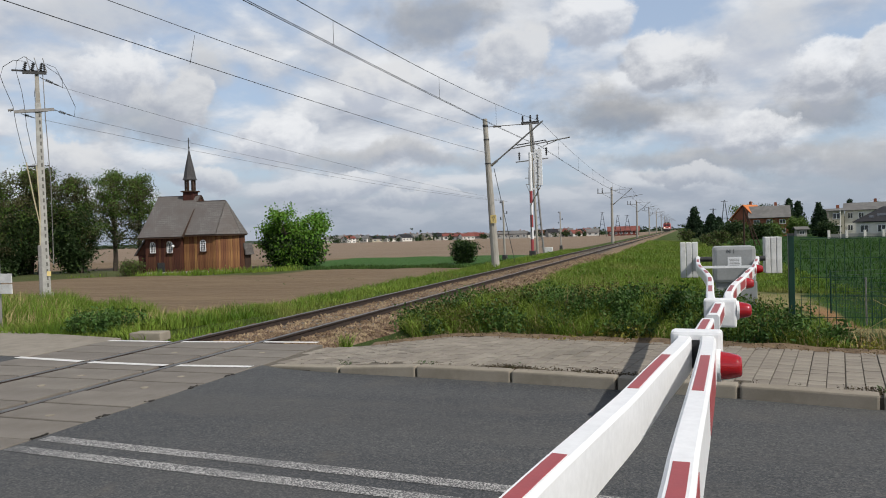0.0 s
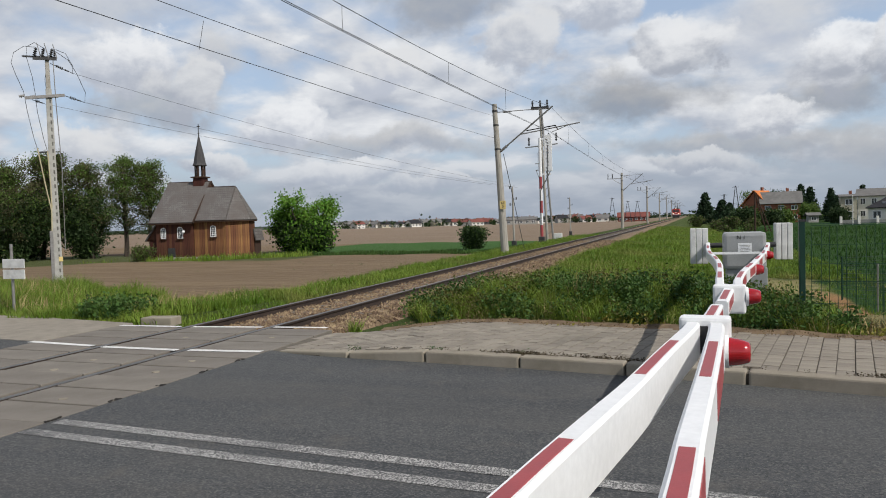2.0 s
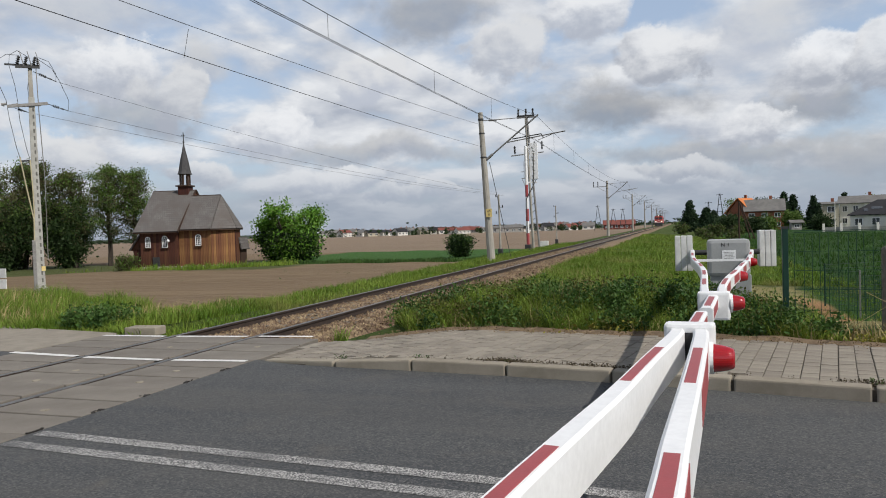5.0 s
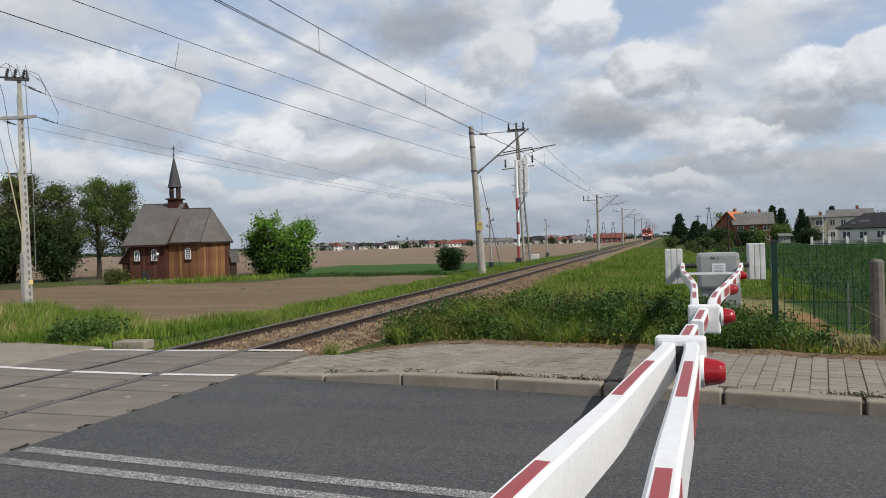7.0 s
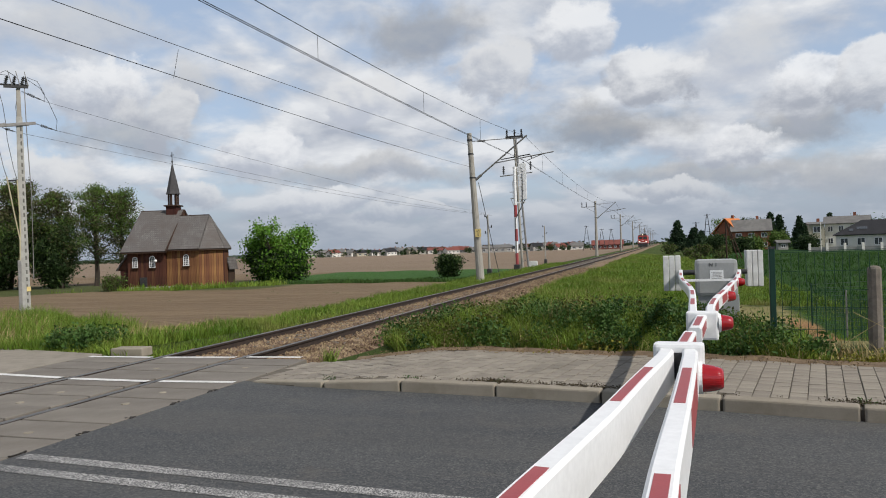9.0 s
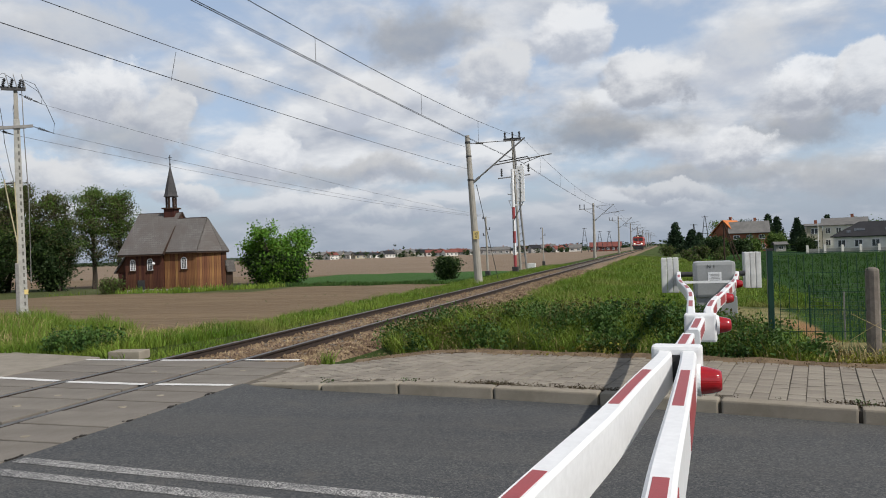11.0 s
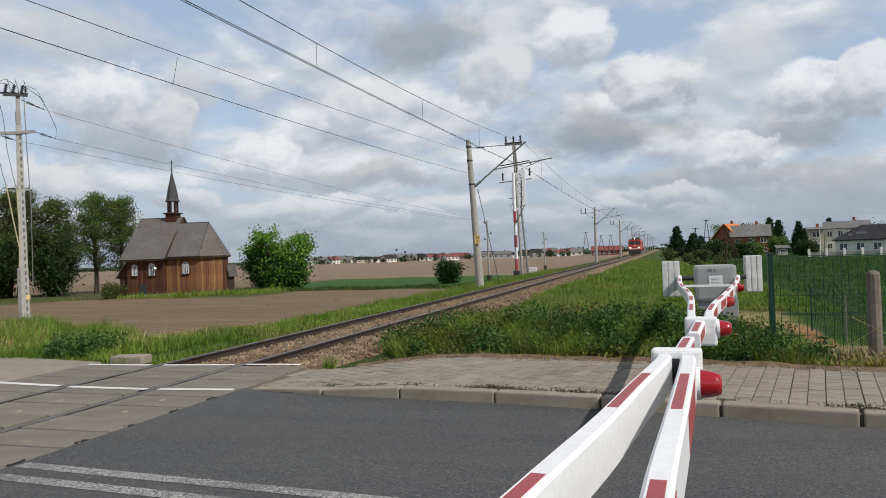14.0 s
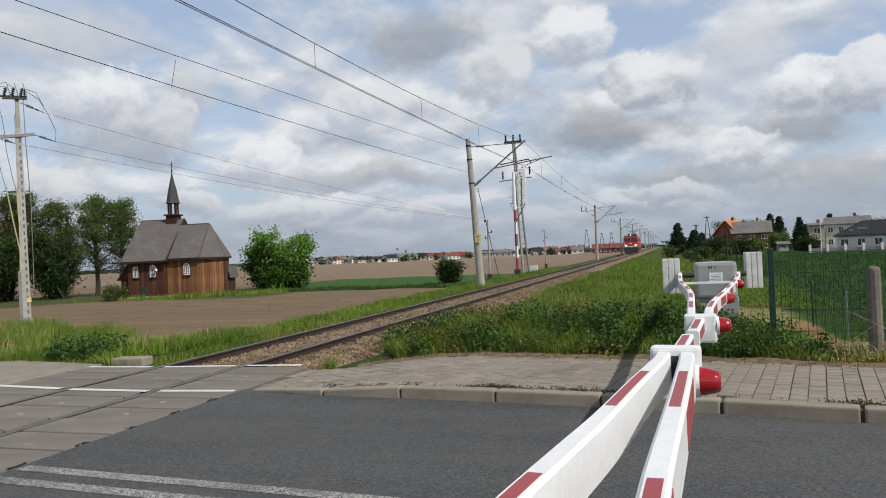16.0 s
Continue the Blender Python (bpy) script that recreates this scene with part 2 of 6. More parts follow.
def beam(bm, a, b, w, h):
    """A square bar between two points."""
    a, b = Vector(a), Vector(b)
    d = b - a
    m = Matrix.Translation((a + b) / 2) @ d.to_track_quat("Y", "Z").to_matrix().to_4x4() @ Matrix.Diagonal((w, d.length, h, 1))
    bmesh.ops.create_cube(bm, size=1.0, matrix=m)
    return bm


def poly_wire(name, pts, radius, mat, parent, label="", seg=5):
    """A thin wire along points, as a mesh tube."""
    pts = [Vector(p) for p in pts]
    verts, faces = [], []
    for i, p in enumerate(pts):
        d = (pts[min(i + 1, len(pts) - 1)] - pts[max(i - 1, 0)]).normalized()
        q = d.to_track_quat("Z", "Y")
        for j in range(seg):
            a = 2 * math.pi * j / seg
            verts.append(p + q @ Vector((math.cos(a) * radius, math.sin(a) * radius, 0)))
    for i in range(len(pts) - 1):
        for j in range(seg):
            a, b = i * seg + j, i * seg + (j + 1) % seg
            faces.append((a, b, b + seg, a + seg))
    return raw(name, verts, faces, mat, parent, label)


def sag(a, b, drop, n=16):
    a, b = Vector(a), Vector(b)
    return [a.lerp(b, i / n) - Vector((0, 0, 4 * drop * (i / n) * (1 - i / n))) for i in range(n + 1)]


# ---- plan ----
TX = -7.42                       # track axis; the track runs along y


def kerb_y(x):                   # far edge of the carriageway
    """It bends away towards the crossing."""
    return float(np.interp(x, (-5.4, -4.96, -4.5, -3.56, -1.87, -0.70, 0.49, 1.66, 20.0), (8.44, 8.26, 8.16, 8.09, 7.92, 7.75, 7.55, 7.31, 3.9)))


def back_y(x):
    """Where the footway meets the bank."""
    return float(np.interp(x, (-5.4, -4.9, -4.1, -2.9, -1.9, -0.66, 0.81, 2.07, 20.0), (9.8, 10.15, 10.5, 10.78, 10.6, 10.42, 10.15, 9.82, 6.4)))


def smooth(a, b, v):
    t = max(0.0, min(1.0, (v - a) / (b - a)))
    return t * t * (3 - 2 * t)


def land(x, y):
    """Height of the bare ground."""
    if y < 11:
        base = -0.08
        if y > 9.0 and -5.0 < x < 16:
            base += 0.14 * smooth(back_y(x) + 0.05, back_y(x) + 0.35, y)
        return base - 0.5 * smooth(-3, -12, y)
    left = -0.28 - 0.72 * smooth(TX - 2.6, TX - 9.0, x)
    right = -0.12 - 0.75 * smooth(-4.0, 5.0, x) * smooth(11, 20, y) - 0.10
    z = left if x < TX else right
    if abs(x - TX) < 2.4:
        z = -0.30
    far_verge = smooth(-13.0, -20.0, x)
    near = smooth(19.0 + 9.0 * far_verge, 11.0 + 4.0 * far_verge, y)
    z = z * (1 - near) + (-0.05 if abs(x - TX) > 2.4 else -0.30) * near
    if -5.0 < x < 16:
        z += 0.11 * smooth(15.0, 11.0, y)
    z -= 1.7 * smooth(140, 540, y) * smooth(TX - 10, TX - 70, x)
    # a grassy lip behind the footway
    z += 0.30 * smooth(10.95, 11.75, y) * smooth(-4.9, -3.2, x) * smooth(1.5, -0.2, x) * smooth(19.0, 12.5, y)
    return z + 0.05 * math.sin(x * 0.9 + y * 0.33) * math.sin(y * 0.71 - x * 0.2) * smooth(12, 16, y)


def ground_material():
    m = bpy.data.materials.new("ground")
    m.use_nodes = True
    k = G(m.node_tree)
    vec = k.n("ShaderNodeTexCoord").outputs["Object"]
    sx = k.n("ShaderNodeSeparateXYZ", {0: vec})
    wob = k.math("MULTIPLY", k.math("SUBTRACT", k.noise(vec, 0.35, 5), 0.5), 3.0)
    x, y = k.math("ADD", sx.outputs[0], wob), k.math("ADD", sx.outputs[1], wob)
    # grass underlayer is darkened: shade between the blades is put into its colour
    grass = k.mix(k.noise(vec, 0.5, 6, 0.65), c4((0.030, 0.050, 0.010)), c4((0.075, 0.105, 0.022)))
    grass = k.mix(k.ramp(k.noise(vec, 0.9, 5, 0.6), 0.55, 0.75), grass, c4((0.11, 0.09, 0.04)))
    soil = k.mix(k.noise(vec, 0.12, 5, 0.6), c4((0.155, 0.108, 0.066)), c4((0.22, 0.16, 0.10)))
    clod = k.noise(k.vmath("MULTIPLY", vec, (1.0, 1.0, 1.0)), 5.0, 6, 0.7)
    soil = k.mix(k.math("MULTIPLY", clod, 0.7), soil, k.mix(1.0, soil, c4((0.5, 0.47, 0.45)), "MULTIPLY"))
    rows_ = k.n("ShaderNodeTexWave", {"Vector": vec, "Scale": 0.35, "Distortion": 2.0, "Detail": 3.0}, bands_direction="X").outputs[1]
    soil = k.mix(k.math("MULTIPLY", rows_, 0.25), soil, c4((0.21, 0.16, 0.11)))
    drill = k.noise(k.vmath("MULTIPLY", vec, (0.06, 1.3, 1.0)), 1.0, 6, 0.65, 0.3)
    soil = k.mix(k.math("MULTIPLY", k.ramp(drill, 0.42, 0.62), 0.55), soil, c4((0.255, 0.190, 0.122)))
    soil = k.mix(k.math("MULTIPLY", k.ramp(k.noise(vec, 2.2, 5, 0.7), 0.58, 0.70), 0.5), soil, c4((0.11, 0.075, 0.046)))
    far = k.mix(k.noise(k.vmath("MULTIPLY", vec, (0.35, 1.6, 1.0)), 0.05, 6, 0.65), c4((0.165, 0.120, 0.084)), c4((0.255, 0.195, 0.14)))
    crop = k.mix(k.noise(vec, 0.3, 5, 0.6), c4((0.035, 0.085, 0.018)), c4((0.05, 0.115, 0.025)))
    meadow = k.mix(k.ramp(k.noise(k.vmath("MULTIPLY", vec, (1.0, 0.35, 1.0)), 0.35, 7, 0.68), 0.3, 0.7), c4((0.008, 0.030, 0.004)), c4((0.030, 0.075, 0.010)))

    def step(v, a, soft=0.6):
        return k.ramp(v, a - soft, a + soft)

    side = step(x, TX - 4.9, 0.5)                          # 1 right of the field edge
    dist = k.math("ADD", y, k.math("MULTIPLY", sx.outputs[0], 0.02))
    field = k.mix(k.math("MULTIPLY", step(dist, 56.5, 0.5), step(x, -40.0, 1.0)), soil, crop)
    field = k.mix(step(dist, 85.0, 0.6), field, far)
    field = k.mix(step(y, 660.0, 8.0), field, c4((0.04, 0.055, 0.035)))
    infield = k.math("MULTIPLY", k.math("SUBTRACT", 1.0, side), step(k.math("ADD", y, k.math("MULTIPLY", sx.outputs[0], 0.05)), 19.5, 0.8))
    line_ = k.math("SUBTRACT", k.math("ADD", k.math("MULTIPLY", x, -0.75), k.math("MULTIPLY", y, 0.66)), 65.5)
    yard = k.math("MULTIPLY", step(k.math("MAXIMUM", line_, k.math("SUBTRACT", y, 48.5)), 0.0, 0.7), k.math("SUBTRACT", 1.0, step(x, -30.0, 1.0)))
    yard = k.math("MULTIPLY", yard, k.math("SUBTRACT", 1.0, step(dist, 60.0, 1.0)))
    right = step(x, 3.2, 1.0)
    near_ = k.math("ADD", sx.outputs[0], k.math("MULTIPLY", wob, 0.35))
    along = k.math("MULTIPLY", step(y, 12.6, 0.6), k.math("SUBTRACT", 1.0, step(y, 31.0, 3.0)))
    bare = k.math("MULTIPLY", along, k.math("MULTIPLY", step(near_, 1.5, 0.4), k.math("SUBTRACT", 1.0, step(near_, 4.0, 0.35))))
    dirt = k.math("MULTIPLY", k.ramp(k.noise(vec, 0.8, 5), 0.28, 0.52), bare)
    heap = k.math("MULTIPLY", k.ramp(k.math("ABSOLUTE", k.math("SUBTRACT", near_, 3.75)), 0.5, 0.2), k.math("MULTIPLY", along, k.math("SUBTRACT", 1.0, step(y, 25.0, 1.5))))
    col = k.mix(right, grass, meadow)
    col = k.mix(infield, col, field)
    col = k.mix(yard, col, k.mix(k.noise(vec, 0.6, 5), c4((0.045, 0.065, 0.02)), c4((0.10, 0.105, 0.04))))
    col = k.mix(dirt, col, k.mix(k.noise(vec, 2.5, 4), c4((0.14, 0.135, 0.05)), c4((0.29, 0.24, 0.115))))
    col = k.mix(heap, col, c4((0.28, 0.16, 0.075)))
    bmp = k.n("ShaderNodeBump", {"Strength": 0.8, "Distance": 0.08, "Height": k.math("ADD", clod, k.noise(vec, 22, 3))}).outputs[0]
    p = k.n("ShaderNodeBsdfPrincipled", {"Base Color": col, "Roughness": 0.95, "Normal": bmp, "Specular IOR Level": 0.15})
    k.n("ShaderNodeOutputMaterial", {0: p.outputs[0]})
    return m


ground_mat = ground_material()


def axis(lo, hi, fine_lo, fine_hi, step, grow=1.35):
    v = list(np.arange(fine_lo, fine_hi + 0.01, step))
    s, a = step, fine_hi
    while a < hi:
        s *= grow
        a += s
        v.append(min(a, hi))
    s, a = step, fine_lo
    while a > lo:
        s *= grow
        a -= s
        v.insert(0, max(a, lo))
    return v


def build_ground():
    xs, ys = axis(-2500, 2500, -34, 16, 0.6), axis(-400, 4000, -4, 46, 0.6)
    verts = [(x, y, land(x, y)) for y in ys for x in xs]
    w = len(xs)
    faces = [(j * w + i, j * w + i + 1, (j + 1) * w + i + 1, (j + 1) * w + i) for j in range(len(ys) - 1) for i in range(w - 1)]
    ob = raw("ground", verts, faces, ground_mat, smooth=True)
    tagged(ob, "grass verges, ploughed brown field and green meadow", "ground", kind="structure")


build_ground()


def slab(name, outline, z0, z1, mat, label, category):
    """A flat plate with thickness over an outline."""
    n = len(outline)
    verts = [(x, y, z1) for x, y in outline] + [(x, y, z0) for x, y in outline]
    faces = [tuple(range(n))] + [(i, i + n, (i + 1) % n + n, (i + 1) % n) for i in range(n)]
    faces.append(tuple(range(2 * n - 1, n - 1, -1)))
    ob = raw(name, verts, faces, mat)
    bm = bm_new()
    bm.from_mesh(ob.data)
    bmesh.ops.recalc_face_normals(bm, faces=bm.faces)
    bm.to_mesh(ob.data)
    bm.free()
    return tagged(ob, label, category, kind="structure")


def near_y(x):
    return 1.25 - 0.17 * max(-4.2, min(x, 20.0))


R_OUT = [(-5.40, near_y(-5.4)), (0, near_y(0)), (20, near_y(20)), (20, kerb_y(20))] + [(x, kerb_y(x) + 0.02) for x in (1.66, 0.49, -0.70, -1.87, -3.56, -4.5, -4.96, -5.40)]
road = slab("road", R_OUT, -0.3, 0.0, asphalt, "worn dark grey asphalt road with double centre line", "road")
road_l = slab("road_beyond_track", [(-9.55, 1.7), (-9.55, 8.5), (-12, 8.75), (-70, 14.5), (-70, 6.5)], -0.3, -0.004, asphalt, "grey asphalt road past the railway", "road")
apron = slab("pavement_beyond_track", [(-9.55, 8.52), (-9.55, 10.5), (-12, 10.95), (-70, 17.2), (-70, 14.52), (-12, 8.77)], -0.3, 0.0, brick_mat, "pale sandy footway beside the road", "footway")


def strip(name, pts, width, z, mat, parent):
    """A painted line lying on the road."""
    verts, faces = [], []
    for i, p in enumerate(pts):
        p = Vector(p)
        d = (Vector(pts[min(i + 1, len(pts) - 1)]) - Vector(pts[max(i - 1, 0)])).normalized()
        s = Vector((-d.y, d.x)) * width / 2
        verts += [(p.x - s.x, p.y - s.y, z), (p.x + s.x, p.y + s.y, z)]
    for i in range(len(pts) - 1):
        faces.append((2 * i, 2 * i + 2, 2 * i + 3, 2 * i + 1))
    return raw(name, verts, faces, mat, parent)


def worn_paint():
    m = bpy.data.materials.new("worn_line_paint")
    m.use_nodes = True
    k = G(m.node_tree)
    vec = k.n("ShaderNodeTexCoord").outputs["Object"]
    worn = k.ramp(k.noise(vec, 70, 4, 0.7), 0.47, 0.56)
    worn = k.math("MULTIPLY", worn, k.ramp(k.noise(vec, 1.2, 4, 0.6), 0.25, 0.5))
    col = k.mix(worn, c4((0.075, 0.075, 0.075)), c4((0.42, 0.41, 0.39)))
    k.n("ShaderNodeOutputMaterial", {0: k.n("ShaderNodeBsdfPrincipled", {"Base Color": col, "Roughness": 0.8}).outputs[0]})
    return m


line_mat = worn_paint()


def cl(x, off):
    return 4.37 - 0.072 * x + off


for off, s in ((-0.155, -5.36), (0.155, -5.33)):
    strip("centre_line", [(x, cl(x, off)) for x in (s, -4.5, -3.5, -2.5, -1, 2, 8, 30)], 0.14, 0.004, line_mat, road)

# ---- railway ----
RAIL_L, RAIL_R = TX - 0.7535, TX + 0.7535
track = thing("railway_track", (0, 0, 0), "single railway track with rusty rails on stone ballast", "railway track", kind="structure")


def rail_profile(y0, y1, x, name):
    """A flat-bottomed rail: foot, web and head."""
    half = [(0.0625, -0.172), (0.0625, -0.162), (0.012, -0.150), (0.009, -0.05), (0.034, -0.038), (0.036, -0.008), (0.028, 0.0)]
    prof = half + [(-a, b) for a, b in reversed(half)]
    n = len(prof)
    verts = [(x + a, y, b) for y in (y0, y1) for a, b in prof]
    faces = [(i, (i + 1) % n, (i + 1) % n + n, i + n) for i in range(n)]
    ob = raw(name, verts, faces, rail_mat, track)
    ob.data.materials.append(head_mat)
    for f in ob.data.polygons:
        if all(ob.data.vertices[v].co.z > -0.009 for v in f.vertices):
            f.material_index = 1
    return ob


for x in (RAIL_L, RAIL_R):
    rail_profile(-60, 900, x, "rail")


def ballast_bed():
    prof = [(-1.95, -0.42), (-1.38, -0.16), (-0.2, -0.165), (0.2, -0.165), (1.75, -0.155), (2.75, -0.42)]
    n = len(prof)
    ys = list(np.arange(10.45, 60, 0.5)) + [70, 90, 130, 200, 400, 900]
    rng = random.Random(4)
    verts = [(TX + a + rng.uniform(-.06, .06), y, b + rng.uniform(-.02, .02)) for y in ys for a, b in prof]
    faces = [(j * n + i, j * n + i + 1, (j + 1) * n + i + 1, (j + 1) * n + i) for j in range(len(ys) - 1) for i in range(n - 1)]
    raw("ballast_bed", verts, faces, ballast_mat, track)
    # loose stones on top of the bed
    r = np.random.RandomState(7)
    count = 26000
    y = 10.5 + 45 * r.rand(count) ** 1.7
    a = r.uniform(-1.9, 2.7, count)
    z = np.interp(a, [p[0] for p in prof], [p[1] for p in prof])
    s = r.uniform(0.022, 0.056, count)
    base = np.array([(1, 0, 0), (-1, 0, 0), (0, 1, 0), (0, -1, 0), (0, 0, .8), (0, 0, -.8)], float)
    tri = np.array([(0, 2, 4), (2, 1, 4), (1, 3, 4), (3, 0, 4), (2, 0, 5), (1, 2, 5), (3, 1, 5), (0, 3, 5)])
    v = base[None] * (s[:, None, None] * r.uniform(0.6, 1.4, (count, 6, 1)))
    ang = r.uniform(0, 6.28, count)
    ca, sa = np.cos(ang)[:, None], np.sin(ang)[:, None]
    vx, vy = v[..., 0] * ca - v[..., 1] * sa, v[..., 0] * sa + v[..., 1] * ca
    v = np.stack([vx + (TX + a)[:, None], vy + y[:, None], v[..., 2] + z[:, None] + 0.01], -1).reshape(-1, 3)
    f = (tri[None] + (np.arange(count) * 6)[:, None, None]).reshape(-1, 3)
    ob = raw("loose_stones", v.tolist(), f.tolist(), ballast_mat, track)
    ob["kind"] = "stuff"


ballast_bed()


def sleepers():
    bm = bm_new()
    box(bm, (0, 0, 0), (2.5, 0.24, 0.16), bevel=0.012)
    first = part("sleeper", bm, sleeper_mat, track)
    first.location = (TX, 10.95, -0.225)
    for i in range(1, 150):
        ob = new("sleeper", first.data)
        ob.parent = track
        ob.location = (TX, 10.95 + 0.6 * i, -0.225)
    bm = bm_new()
    box(bm, (0, 0, 0), (0.30, 0.14, 0.02), bevel=0.004)
    for s in (-1, 1):
        tube(bm, (s * 0.1, 0, 0), (s * 0.1, 0, 0.045), 0.022, seg=6)
    plate = None
    for i in range(0, 70):
        for x in (RAIL_L, RAIL_R):
            ob = part("rail_fastening", bm, rail_mat, track) if plate is None else new("rail_fastening", plate)
            plate = ob.data
            ob.parent = track
            ob.location = (x, 10.95 + 0.6 * i, -0.165)


sleepers()

# ---- level crossing panels ----
crossing = thing("crossing_deck", (0, 0, 0), "grey concrete level crossing panels between the rails", "crossing", kind="structure")
# bed kept near black so shade in the panel joints is in its colour
slab("crossing_bed", [(-9.5, 1.5), (-5.45, 1.5), (-5.45, 10.45), (-9.5, 10.45)], -0.3, -0.155, grit_shade_mat, "gritty bed under the crossing panels, darkened for joint shade", "bedding")


def crossing_panels():
    made = {}
    cols = [(-9.52, RAIL_L - 0.09), (RAIL_L + 0.135, RAIL_R - 0.135), (RAIL_R + 0.09, -5.42)]
    for x0, x1 in cols:
        w = x1 - x0
        key = round(w, 3)
        for i in range(15):
            y = 1.55 + 0.6 * i
            if key not in made:
                bm = bm_new()
                box(bm, (0, 0, 0), (w, 0.572, 0.16), bevel=0.01)
                made[key] = part("panel", bm, panel_mat, crossing)
                ob = made[key]
            else:
                ob = new("panel", made[key].data)
                ob.parent = crossing
            ob.location = ((x0 + x1) / 2, y, -0.083 + 0.004 * ((i * 7) % 3))


crossing_panels()


def deck_lines():
    # two rows of white bars across the deck, one at each edge of the footway
    for a, b, y0, y1 in ((-9.62, -8.25, 8.43, 8.28), (-8.05, -6.72, 8.24, 8.20), (-6.55, -5.45, 8.22, 8.30),
                         (-9.5, -8.25, 10.16, 10.18), (-8.02, -6.74, 10.20, 10.32), (-6.55, -5.6, 10.36, 10.42)):
        strip("white_bar", [(a, y0), (b, y1)], 0.12, 0.010, paint_mat, crossing)


deck_lines()


def deck_details():
    """Plugged lifting holes in the panels and crumbled asphalt along their edge."""
    for x, ys in ((-5.99, (4.3, 5.59, 6.92, 7.57, 9.4)), (-7.38, (5.5, 6.78, 7.39, 9.2))):
        for y in ys:
            bm = bm_new()
            tube(bm, (x, y, -0.02), (x, y, 0.0065), 0.05, 0.045, 12)
            part("lifting_plug", bm, kerb_mat, crossing)
    r = random.Random(8)
    for y in (4.95, 5.65, 6.35, 7.05, 7.75):
        bm = bm_new()
        for _ in range(7):
            box(bm, (-5.41 + r.uniform(-0.035, 0.02), y + r.uniform(-0.08, 0.08), 0.002), (r.uniform(0.012, 0.035), r.uniform(0.02, 0.05), 0.010), rz=r.uniform(0, 90))
        part("asphalt_crumbs", bm, grit_shade_mat, crossing)


deck_details()

# ---- kerb and footway ----
kerb = thing("kerb", (0, 0, 0), "weathered concrete kerb stones with grit in the joints", "kerb", kind="structure")


def kerb_drop(x):
    """How far the kerb sinks towards the crossing."""
    return 0.115 * smooth(-3.2, -4.9, x)


def kerbs():
    made = {}
    ends = [-5.22, -4.08] + [-3.04 + 1.17 * i for i in range(0, 13)]
    for x, x1 in zip(ends, ends[1:]):
        ln = round(x1 - x, 2)
        if ln not in made:
            bm = bm_new()
            box(bm, (0, 0, 0), (ln - 0.012, 0.19, 0.30), bevel=0.02)
            made[ln] = bm_mesh = part("kerb_stone", bm, kerb_mat, kerb)
            ob = bm_mesh
        else:
            ob = new("kerb_stone", made[ln].data)
            ob.parent = kerb
        y0, y1 = kerb_y(x), kerb_y(x1)
        d0, d1 = kerb_drop(x), kerb_drop(x1)
        ob.location = ((x + x1) / 2, (y0 + y1) / 2 + 0.095, -0.02 - (d0 + d1) / 2)
        ob.rotation_euler = (0, math.atan2(d1 - d0, ln), math.atan2(y1 - y0, ln))


kerbs()


def pave_z(x):
    """Top of the footway; it drops to the crossing."""
    return 0.112 - kerb_drop(x) * 0.93


def footway():
    verts, faces = [], []
    xs = list(np.arange(-5.4, 14.01, 0.2)) + [20]
    for i, x in enumerate(xs):
        z = pave_z(x) - 0.012
        verts += [(x, kerb_y(x) + 0.05, -0.25), (x, kerb_y(x) + 0.05, z), (x, back_y(min(x, 20)), z), (x, back_y(min(x, 20)), -0.25)]
        if i:
            k = 4 * i
            faces += [(k - 4 + j, k + j, k + j + 1, k - 3 + j) for j in range(3)]
    ob = raw("pavement", verts, faces, sand_mat)
    tagged(ob, "sandy joints of a block-paved footway", "footway", kind="structure")


footway()

# ---- barrier booms ----
BOOM_TOP = 1.08


def sweep(name, path, w, h, mat, parent, label="", top=BOOM_TOP, bevel=0.012):
    """A box section carried along a plan path; the edges are chamfered."""
    prof = [(-w / 2 + bevel, 0), (w / 2 - bevel, 0), (w / 2, -bevel), (w / 2, -h + bevel), (w / 2 - bevel, -h), (-w / 2 + bevel, -h), (-w / 2, -h + bevel), (-w / 2, -bevel)]
    verts, faces, n = [], [], len(prof)
    pts = [Vector((p[0], p[1])) for p in path]
    tops = [p[2] if len(p) > 2 else top for p in path]
    for i, p in enumerate(pts):
        d = (pts[min(i + 1, len(pts) - 1)] - pts[max(i - 1, 0)]).normalized()
        s = Vector((d.y, -d.x))
        for a, b in prof:
            verts.append((p.x + s.x * a, p.y + s.y * a, tops[i] + b))
    for i in range(len(pts) - 1):
        faces += [(i * n + j, i * n + (j + 1) % n, (i + 1) * n + (j + 1) % n, (i + 1) * n + j) for j in range(n)]
    faces += [tuple(range(n - 1, -1, -1)), tuple((len(pts) - 1) * n + j for j in range(n))]
    return raw(name, verts, faces, mat, parent, label)


def curve_at(path, y):
    """Point of a plan path at a given y; the path is monotone in y."""
    q = sorted(path, key=lambda p: p[1])
    ys = [p[1] for p in q]
    return (float(np.interp(y, ys, [p[0] for p in q])), y, float(np.interp(y, ys, [p[2] if len(p) > 2 else BOOM_TOP for p in q])))


